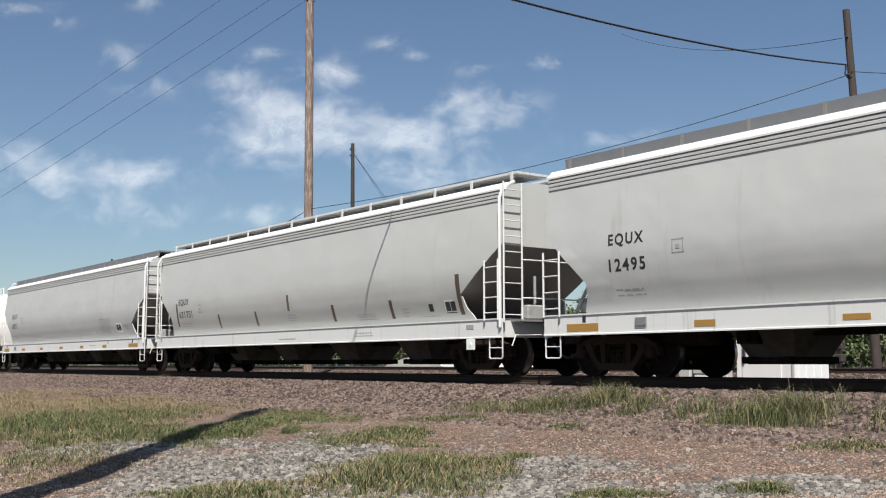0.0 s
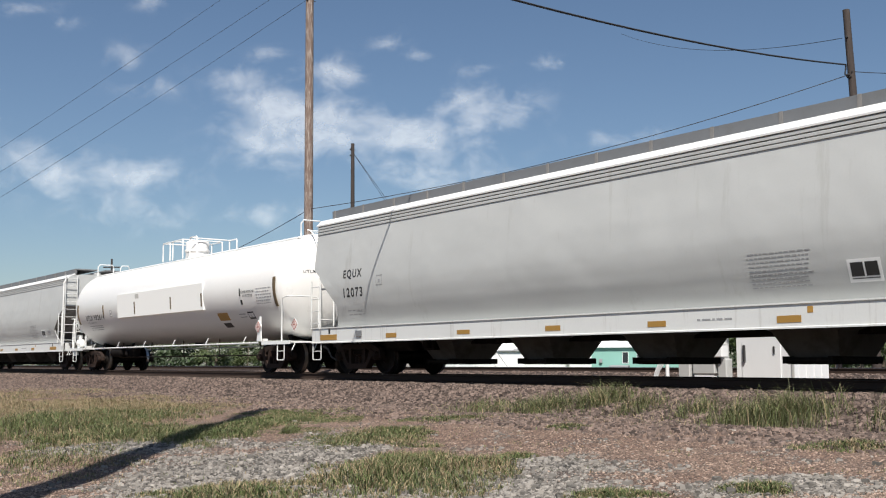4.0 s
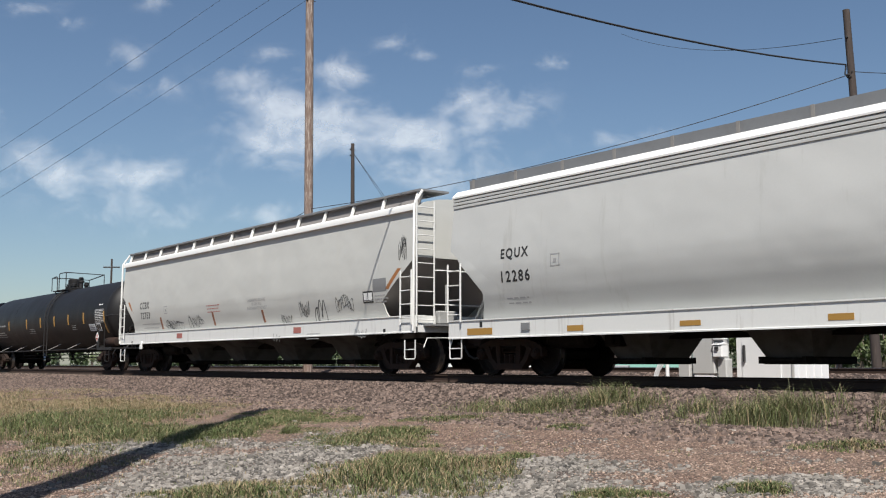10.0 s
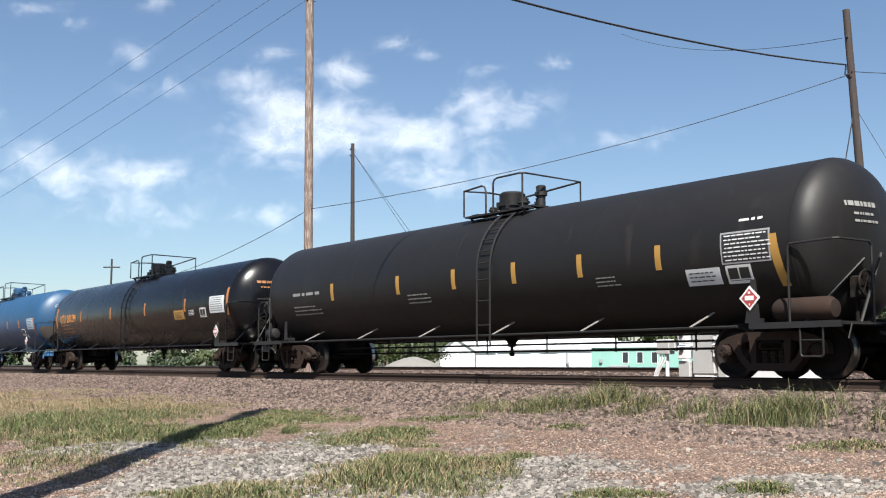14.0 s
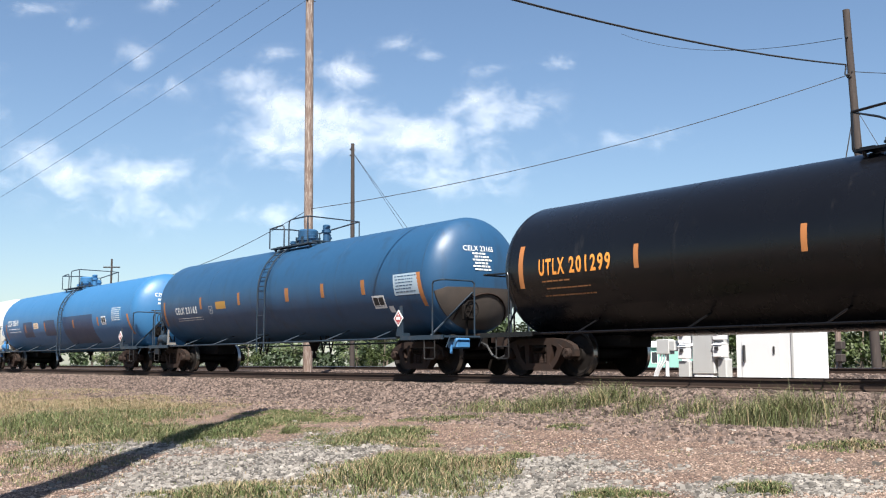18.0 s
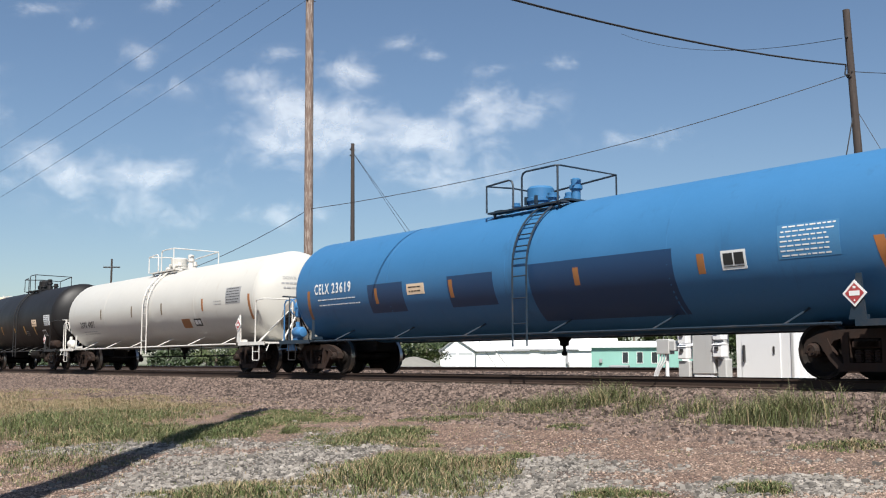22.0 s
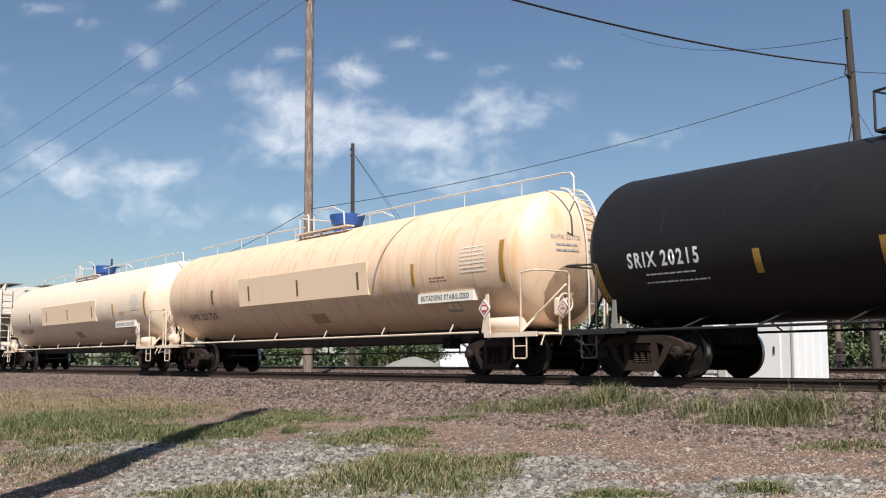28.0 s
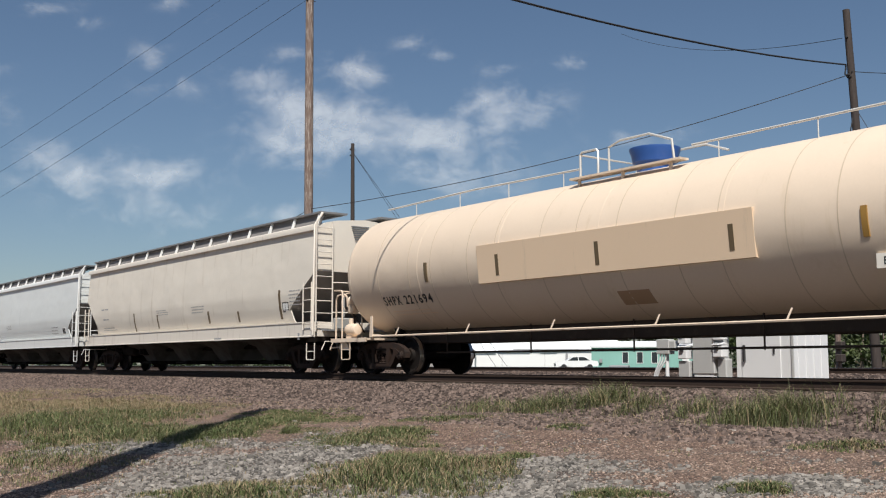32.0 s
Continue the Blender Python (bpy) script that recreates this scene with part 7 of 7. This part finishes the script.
# ---- far buildings ----
M["siding_white"] = mat("white_board_siding", (0.78, 0.78, 0.77), 0.6, vary=0.05, size=0.5, fine=6, bump=0.05)
M["siding_teal"] = mat("faded_teal_siding", (0.23, 0.43, 0.37), 0.65, vary=0.08, size=0.5, fine=6, bump=0.05)
M["roof_white"] = mat("white_metal_roof", (0.80, 0.81, 0.82), 0.45, vary=0.04, size=0.5, fine=6, bump=0.05)
M["shutter"] = mat("grey_shutter_paint", (0.42, 0.44, 0.45), 0.6, vary=0.08, size=1, bump=0.05)
M["glass_dark"] = mat("dark_window_glass", (0.03, 0.035, 0.04), 0.15, vary=0.1, size=1, bump=0)
M["eave_grey"] = mat("grey_eave_trim", (0.30, 0.30, 0.31), 0.6, vary=0.1, size=1, bump=0.05)


def frame_of(deg0, deg1, d0, d1, z):
    """A frame with x along a facade from one bearing to another and y away from the camera."""
    a, b = polar(deg0, d0, z), polar(deg1, d1, z)
    x = (b - a).normalized()
    y = Vector((0, 0, 1)).cross(x)
    m = Matrix((x, y, Vector((0, 0, 1)))).transposed().to_4x4()
    m.translation = a
    return m, (b - a).length


def window(parent, x, z, w, h, y=0.0):
    bm = bmesh.new()
    for q in ((x - w / 2 - 0.06, x - w / 2, z, z + h), (x + w / 2, x + w / 2 + 0.06, z, z + h), (x - w / 2 - 0.06, x + w / 2 + 0.06, z + h, z + h + 0.06), (x - w / 2 - 0.08, x + w / 2 + 0.08, z - 0.07, z)):
        box(bm, q[0], q[1], y - 0.05, y + 0.01, q[2], q[3])
    win = part("window", bm, M["siding_white"], parent)
    bm = bmesh.new()
    box(bm, x - w / 2, x + w / 2, y - 0.02, y + 0.01, z, z + h)
    part("pane", bm, M["glass_dark"], win)


m, L = frame_of(1.4, 7.92, 170, 170, -0.3)
barn = tagged(new("long_building"), "long low white building with a white metal roof", "building")
barn.matrix_basis = m
bm = bmesh.new()
box(bm, 0, L, 0, 9, 0, 2.75)
part("wall", bm, M["siding_white"], barn)
bm = bmesh.new()
slab(bm, [(-0.3, 2.70), (5.0, 4.75), (9.4, 2.9), (9.4, 2.7)], "x", -2.2, L + 4.5)
part("roof", bm, M["roof_white"], barn)
bm = bmesh.new()
for a, b, z in ((0.0, 0.22, 2.5), (0.24, 0.5, 2.62), (0.58, 0.72, 2.62), (0.36, 0.9, 2.78)):
    box(bm, L * a, L * b, -0.38, -0.05, z, z + 0.16)
part("eave", bm, M["eave_grey"], barn)
for a in (0.27, 0.62, 0.80):
    bm = bmesh.new()
    box(bm, L * a, L * a + 0.05, -0.03, 0.0, 0, 2.7)
    part("wall_seam", bm, M["eave_grey"], barn)
bm = bmesh.new()
box(bm, L * 0.66, L * 0.66 + 0.9, -0.05, 0.0, 0, 2.0)
part("door", bm, M["siding_white"], barn)
bm = bmesh.new()
box(bm, L * 0.79, L * 0.79 + 0.35, -0.35, 0.0, 0.6, 2.3, 0.03)
box(bm, L * 0.79 + 0.3, L * 0.79 + 0.6, -0.25, 0.0, 0.3, 0.9, 0.03)
part("wall_unit", bm, M["eave_grey"], barn)

m, L = frame_of(-0.15, 1.7, 166, 166, -0.3)
garage = tagged(new("gabled_garage"), "white gabled garage with two grey doors", "building")
garage.matrix_basis = m
bm = bmesh.new()
slab(bm, [(0, 0), (L, 0), (L, 2.6), (L * 0.45, 4.55), (0, 2.6)], "y", 0, 8)
part("wall", bm, M["siding_white"], garage)
bm = bmesh.new()
slab(bm, [(-0.3, 2.55), (L * 0.45, 4.7), (L + 0.3, 2.55), (L + 0.3, 2.4), (L * 0.45, 4.52), (-0.3, 2.4)], "y", -0.3, 8.2)
part("roof", bm, M["eave_grey"], garage)
for a, b in ((0.06, 0.46), (0.54, 0.94)):
    bm = bmesh.new()
    for k in range(4):
        box(bm, L * a, L * b, -0.06, -0.005, 0.02 + 0.5 * k, 0.49 + 0.5 * k)
    part("garage_door", bm, M["panel_white"], garage)
    bm = bmesh.new()
    box(bm, L * a, L * b, -0.08, -0.01, 2.03, 2.35)
    part("door_header", bm, M["shutter"], garage)

m, L = frame_of(7.92, 13.35, 160, 158, -0.25)
teal = tagged(new("teal_building"), "long teal building with narrow dark windows", "building")
teal.matrix_basis = m
bm = bmesh.new()
box(bm, 0, L, 0, 8, 0, 3.0)
part("wall", bm, M["siding_teal"], teal)
bm = bmesh.new()
slab(bm, [(-0.4, 2.95), (-0.4, 3.2), (3.0, 3.95), (8.4, 3.2), (8.4, 2.95)], "x", -0.2, L + 0.3)
part("roof", bm, M["roof_white"], teal)
for x in (0.33, 0.47, 0.61):
    window(teal, L * x, 0.7, 0.8, 1.55)
bm = bmesh.new()
box(bm, L * 0.87, L * 0.87 + 1.0, -0.06, 0.0, 0.0, 2.1)
part("door", bm, M["siding_white"], teal)
bm = bmesh.new()
box(bm, L * 0.08, L * 0.08 + 0.4, -0.3, 0.0, 0.7, 1.3, 0.03)
part("wall_unit", bm, M["eave_grey"], teal)
bm = bmesh.new()
box(bm, L * 0.2, L * 0.38, -2.6, -0.4, 0.0, 0.35, 0.05)
tagged(part("loading_ramp", bm, M["eave_grey"], teal), "low dark ramp")

m, L = frame_of(-6.5, -5.75, 218, 218, -0.9)
shed = tagged(new("white_shed"), "small white shed among the trees", "building")
shed.matrix_basis = m
bm = bmesh.new()
slab(bm, [(0, 0), (L, 0), (L, 2.6), (L / 2, 3.8), (0, 2.6)], "y", 0, 6)
part("wall", bm, M["siding_white"], shed)
bm = bmesh.new()
slab(bm, [(-0.3, 2.5), (L / 2, 3.95), (L + 0.3, 2.5), (L + 0.3, 2.35), (L / 2, 3.8), (-0.3, 2.35)], "y", -0.3, 6.3)
part("roof", bm, M["eave_grey"], shed)
window(shed, L * 0.4, 0.9, 0.9, 1.1)

# a white car that drives along the road in front of the buildings
M["car_white"] = mat("white_car_paint", (0.80, 0.80, 0.80), 0.25, vary=0.03, size=1, bump=0)
sedan = tagged(new("car"), "white sedan driving past the teal building", "car")
bm = bmesh.new()
body = [(-2.3, 0.38), (2.3, 0.38), (2.35, 0.72), (2.1, 0.86), (1.15, 0.98), (0.45, 1.42), (-0.85, 1.44), (-1.65, 1.02), (-2.25, 0.95), (-2.36, 0.65)]
slab(bm, body, "y", -0.88, 0.88)
part("body", bm, M["car_white"], sedan)
for y in (-0.89, 0.885):
    for q in ([(0.98, 1.0), (0.42, 1.36), (-0.12, 1.38), (-0.12, 1.0)], [(-0.2, 1.0), (-0.2, 1.38), (-0.82, 1.38), (-1.42, 1.02)]):
        bm = bmesh.new()
        slab(bm, q, "y", y, y + 0.005)
        part("side_glass", bm, M["glass_dark"], sedan)
for x in (-1.4, 1.42):
    for y in (-0.9, 0.72):
        bm = bmesh.new()
        lathe(bm, [(0.0, 0.2), (0.0, 0.31), (0.18, 0.31), (0.18, 0.2)], (x, y, 0.31), "y", 18)
        part("wheel", bm, M["wire"], sedan)


def sedan_at(deg, d=118):
    """The car heads left across the view."""
    m = Matrix((-RGT, -FWD, Vector((0, 0, 1)))).transposed().to_4x4()
    m.translation = polar(deg, d, -0.36)
    return m


SEDAN = [(0.0, 32.0), (21.5, 26.5), (24.5, 20.0), (27.0, 14.0), (29.3, 11.0), (30.0, 10.1), (31.2, 8.55), (32.0, 7.1)]
sedan.matrix_basis = sedan_at(32.0)

# heap of gravel
bm = bmesh.new()
c = polar(-1.6, 95, 0)
n = 40
loops = []
for k in range(9):
    q = k / 8
    loops.append([(c.x + 3.1 * (1 - q) * math.cos(2 * math.pi * i / n) * (1 + 0.12 * noise.noise(Vector((i * 0.4, k * 0.6, 0)))), c.y + 3.1 * (1 - q) * math.sin(2 * math.pi * i / n), -0.25 + 1.15 * (1 - (1 - q) ** 1.6) + 0.05 * noise.noise(Vector((i * 0.9, k * 1.3, 5)))) for i in range(n)])
rings(bm, loops)
M["heap"] = mat("pale_grey_gravel", (0.189, 0.182, 0.164), 0.9, vary=0.35, size=2, fine=12, bump=0.8, dirt=(0.16, 0.15, 0.12), amount=0.4)
tagged(part("gravel_heap", bm, M["heap"], smooth=60), "heap of grey gravel beyond the tracks", "gravel heap")

# ---- trees ----
M["leaf"] = mat("green_leaves", (0.034, 0.054, 0.015), 0.65, vary=0.3, size=0.5, fine=3, bump=0, each=0.45)
M["leaf_light"] = mat("yellow_green_leaves", (0.052, 0.07, 0.019), 0.65, vary=0.3, size=0.5, fine=3, bump=0, each=0.4)
M["leaf_dark"] = mat("dark_green_shrub_leaves", (0.026, 0.042, 0.014), 0.65, vary=0.35, size=0.4, fine=3, bump=0, each=0.5)
M["bark"] = mat("grey_brown_bark", (0.16, 0.125, 0.095), 0.9, vary=0.3, size=3, fine=20, bump=0.6)


def tree_meshes(h, seed, leaf, spread=0.34, low=0.18, n=1500, size=0.034):
    """Trunk, limbs and a crown of leaf clumps for one tree of height h."""
    r = random.Random(seed)
    bm = bmesh.new()
    tips = []
    pts = [Vector((0, 0, 0)), Vector((r.uniform(-0.02, 0.02) * h, 0, 0.2 * h)), Vector((r.uniform(-0.04, 0.04) * h, r.uniform(-0.03, 0.03) * h, 0.45 * h)), Vector((r.uniform(-0.05, 0.05) * h, r.uniform(-0.04, 0.04) * h, 0.8 * h))]
    for a, b, ra, rb in ((0, 1, 0.026, 0.020), (1, 2, 0.020, 0.013), (2, 3, 0.013, 0.004)):
        rod(bm, pts[a], pts[b], ra * h, rb * h, 8)
    for k in range(11):
        z = r.uniform(low, 0.75)
        a = r.uniform(0, 6.28)
        o = pts[1].lerp(pts[3], max(0, (z - 0.2) / 0.6))
        o.z = z * h * 0.9
        q = spread * h * r.uniform(0.55, 1.0) * (1.15 - 0.6 * abs(z - 0.45))
        e = o + Vector((math.cos(a) * q, math.sin(a) * q, 0.16 * h * r.uniform(0.3, 1.4)))
        rod(bm, o, e, 0.009 * h, 0.003 * h, 5)
        tips.append((e, 0.13 * h * r.uniform(0.7, 1.25)))
        tips.append((o.lerp(e, 0.55), 0.11 * h * r.uniform(0.7, 1.2)))
    tips.append((pts[3] + Vector((0, 0, 0.05 * h)), 0.14 * h))
    trunk = bpy.data.meshes.new("trunk")
    bm.to_mesh(trunk)
    bm.free()
    trunk.materials.append(M["bark"])
    co, fa = [], []
    for _ in range(n):
        c, q = r.choice(tips)
        d = Vector((r.gauss(0, 1), r.gauss(0, 1), r.gauss(0, 0.75)))
        p = c + d * (q * 0.55)
        u = Vector((r.gauss(0, 1), r.gauss(0, 1), r.gauss(0, 1))).normalized()
        w = u.orthogonal().normalized()
        s = size * h * r.uniform(0.5, 1.2)
        i = len(co)
        co += [p - u * s, p + w * s * 0.6, p + u * s, p - w * s * 0.6]
        fa.append((i, i + 1, i + 2, i + 3))
    crown = bpy.data.meshes.new("crown")
    crown.from_pydata(co, [], fa)
    crown.materials.append(leaf)
    return trunk, crown


TREES = [tree_meshes(10, 1, M["leaf"]), tree_meshes(10, 2, M["leaf_light"], 0.38), tree_meshes(10, 3, M["leaf"], 0.30, 0.3), tree_meshes(10, 4, M["leaf_light"], 0.45, 0.06, 1700)]


def tree(deg, d, h, kind, label="leafy green tree beyond the tracks"):
    t = empty("tree", pose(*polar(deg, d, -0.35), 0, 0, random.uniform(0, 360)), label, "tree", "trees beyond the tracks")
    t.scale = (h / 10,) * 3
    for name, me in zip(("trunk", "crown"), TREES[kind]):
        ob = new(name, me)
        ob.parent = t


rnd = random.Random(5)
for deg in (-22.5, -21, -19.8, -18.2, -16.9, -15.2, -13.8, -12.5, -11, -9.6, -8.4, -7.4, -5.0, -3.9, -3.0, -2.0, -1.0, 0.2):
    tree(deg, rnd.uniform(170, 210), rnd.uniform(6.5, 9.5), rnd.choice((0, 0, 1, 2, 3)))
for deg in (1.5, 3.2, 4.6, 6.2, 7.8, 9.1, 10.3, 11.5, 12.6, 13.8, 15.1, 16.4, 17.8, 19.0, 20.2, 21.5, 22.8):
    tree(deg, rnd.uniform(205, 240), rnd.uniform(11.5, 15.0), rnd.choice((0, 1, 1, 2)), "tall yellow-green tree behind the buildings")
for deg, d, h in ((-3.2, 110, 4.6), (-2.2, 112, 5.2), (-0.9, 118, 5.0), (-4.6, 115, 4.2), (21.4, 70, 4.6), (22.4, 74, 4.9), (-12.0, 100, 3.6), (-10.4, 102, 3.4), (-17.5, 105, 3.4)):
    tree(deg, d, h, 3, "low bushy green tree beyond the tracks")

# a belt of low shrubs along the far edge of the field
rng = np.random.default_rng(77)
co, fa = [], []
for _ in range(17000):
    deg = rng.uniform(-24, 24)
    if noise.noise(Vector((deg * 1.3, 9, 0))) < -0.12:
        continue
    d = rng.uniform(186, 214) + (28 if deg > -1 else 0)
    top = 2.6 + 1.6 * noise.noise(Vector((deg * 0.8, 0, 0))) + 0.9 * noise.noise(Vector((deg * 3.1, 4, 0)))
    p = polar(deg, d, -0.3 + max(0.3, top) * rng.random() ** 0.8)
    u = Vector(rng.normal(size=3)).normalized()
    w = u.orthogonal().normalized()
    q = rng.uniform(0.2, 0.5)
    i = len(co)
    co += [p - u * q, p + w * q * 0.6, p + u * q, p - w * q * 0.6]
    fa.append((i, i + 1, i + 2, i + 3))
me = bpy.data.meshes.new("far_shrubs")
me.from_pydata(co, [], fa)
me.materials.append(M["leaf_dark"])
tagged(new("far_shrubs", me), "belt of low green shrubs beyond the field", "shrubs", kind="stuff")

# ---- clouds: one thin sheet far off that drifts with the wind ----
CLOUDS = [(-5.87, 8.29, 0.73, 0.3), (-9.33, 8.88, 0.42, 0.27), (-1.71, 9.3, 0.36, 0.2), (2.96, 8.66, 0.36, 0.15), (-3.42, 8.38, 0.73, 0.34), (-5.45, 7.46, 0.89, 0.4), (-4.3, 7.13, 1.05, 0.47), (-2.59, 6.71, 1.95, 0.46), (-5.1, 6.13, 1.05, 0.46), (-1.04, 6.55, 1.63, 0.4), (1.32, 7.38, 0.98, 0.53), (-0.07, 5.39, 1.38, 0.46), (-10.5, 5.31, 1.77, 0.43)]
WISPS = [(-11.9, 5.88, 1.04, 0.36), (-8.65, 5.39, 1.37, 0.39), (-12.34, 10.32, 0.73, 0.17), (-8.47, 10.44, 0.52, 0.2), (-7.72, 9.96, 0.29, 0.15), (-11.09, 9.89, 0.36, 0.15), (-8.56, 7.96, 0.68, 0.25), (-0.72, 8.88, 0.36, 0.15), (-8.93, 4.17, 1.52, 0.33), (-4.9, 4.25, 1.04, 0.29), (5.3, 6.46, 1.06, 0.22), (-5.15, 8.96, 0.36, 0.15), (0.83, 8.46, 0.36, 0.15), (-13.4, 7.2, 0.5, 0.3), (-14.0, 8.6, 0.5, 0.2)]
nx, nz = 230, 92
co, den = [], []
for j in range(nz):
    for i in range(nx):
        x, z = -22 + 44 * i / (nx - 1), 0.5 + 12 * j / (nz - 1)
        d = 0.0
        for table, k in ((CLOUDS, 0.88), (WISPS, 0.55)):
            for cx, cz, rx, rz in table:
                q = ((x - cx) / (rx * 1.25)) ** 2 + ((z - cz) / (rz * 1.3)) ** 2
                if q < 9:
                    d += k * math.exp(-q)
        co.append((x * 100, z * 0.0, z * 100))
        den.append(min(1.3, d))
fa = [(j * nx + i, j * nx + i + 1, (j + 1) * nx + i + 1, (j + 1) * nx + i) for j in range(nz - 1) for i in range(nx - 1)]
me = bpy.data.meshes.new("clouds")
me.from_pydata(co, [], fa)
me.attributes.new("cover", "FLOAT", "POINT").data.foreach_set("value", den)
cm = bpy.data.materials.new("thin_cloud")
cm.use_nodes = True
N, Lk = cm.node_tree.nodes, cm.node_tree.links
N.remove(N["Principled BSDF"])
att = N.new("ShaderNodeAttribute")
att.attribute_name = "cover"
tc = N.new("ShaderNodeTexCoord")
mpn = N.new("ShaderNodeMapping")
mpn.inputs["Scale"].default_value = (1, 1, 1.35)
ns = N.new("ShaderNodeTexNoise")
ns.inputs["Scale"].default_value = 0.0085
ns.inputs["Detail"].default_value = 8
ns.inputs["Roughness"].default_value = 0.60
ns.inputs["Distortion"].default_value = 0.35
Lk.new(tc.outputs["Object"], mpn.inputs["Vector"])
Lk.new(mpn.outputs["Vector"], ns.inputs["Vector"])
mul = N.new("ShaderNodeMath")
mul.operation = "MULTIPLY_ADD"
mul.inputs[1].default_value = 3.6
Lk.new(ns.outputs["Fac"], mul.inputs[0])
Lk.new(att.outputs["Fac"], mul.inputs[2])
mr = N.new("ShaderNodeMapRange")
mr.interpolation_type = "SMOOTHSTEP"
mr.inputs["From Min"].default_value = 1.75
mr.inputs["From Max"].default_value = 3.75
Lk.new(mul.outputs[0], mr.inputs["Value"])
fade = N.new("ShaderNodeMath")
fade.operation = "MULTIPLY"
fade.use_clamp = True
fade.inputs[1].default_value = 3.0
Lk.new(att.outputs["Fac"], fade.inputs[0])
full = N.new("ShaderNodeMath")
full.operation = "MULTIPLY"
Lk.new(fade.outputs[0], full.inputs[0])
Lk.new(mr.outputs["Result"], full.inputs[1])
sc = N.new("ShaderNodeMath")
sc.operation = "MULTIPLY"
sc.use_clamp = True
sc.inputs[1].default_value = 0.38
Lk.new(full.outputs[0], sc.inputs[0])
df = N.new("ShaderNodeBsdfDiffuse")
df.inputs["Color"].default_value = (0.9, 0.9, 0.9, 1)
tp = N.new("ShaderNodeBsdfTransparent")
ms = N.new("ShaderNodeMixShader")
Lk.new(sc.outputs[0], ms.inputs["Fac"])
Lk.new(tp.outputs[0], ms.inputs[1])
Lk.new(df.outputs[0], ms.inputs[2])
Lk.new(ms.outputs[0], N["Material Output"].inputs["Surface"])
me.materials.append(cm)
clouds = tagged(new("clouds", me), "scattered thin white clouds in a blue sky", "clouds", kind="stuff")
CLOUD_BASE = Matrix.Translation(EYE + FWD * 3000) @ Matrix((RGT, FWD, Vector((0, 0, 1)))).transposed().to_4x4()
clouds.matrix_basis = CLOUD_BASE


def motions():
    """The train rolls by; every wheelset turns as it rolls."""
    times = [2.0 * i for i in range(17)]
    for car, s in TRAIN:
        walk(car, [(t, pose(s + rolled(t), 0, 0)) for t in times])
    walk(clouds, [(0.0, CLOUD_BASE), (16.0, CLOUD_BASE @ pose(37, 0, 0)), (32.0, CLOUD_BASE @ pose(74, 0, 0))])
    walk(sedan, [(t, sedan_at(a)) for t, a in SEDAN])
    spins = [(2 * k / FPS, math.degrees(rolled(2 * k / FPS) / WHEEL_R)) for k in range(481)]
    for ob, x in WHEELS:
        walk(ob, [(t, pose(x, 0, WHEEL_R, 0, a, 0)) for t, a in spins])


motions()
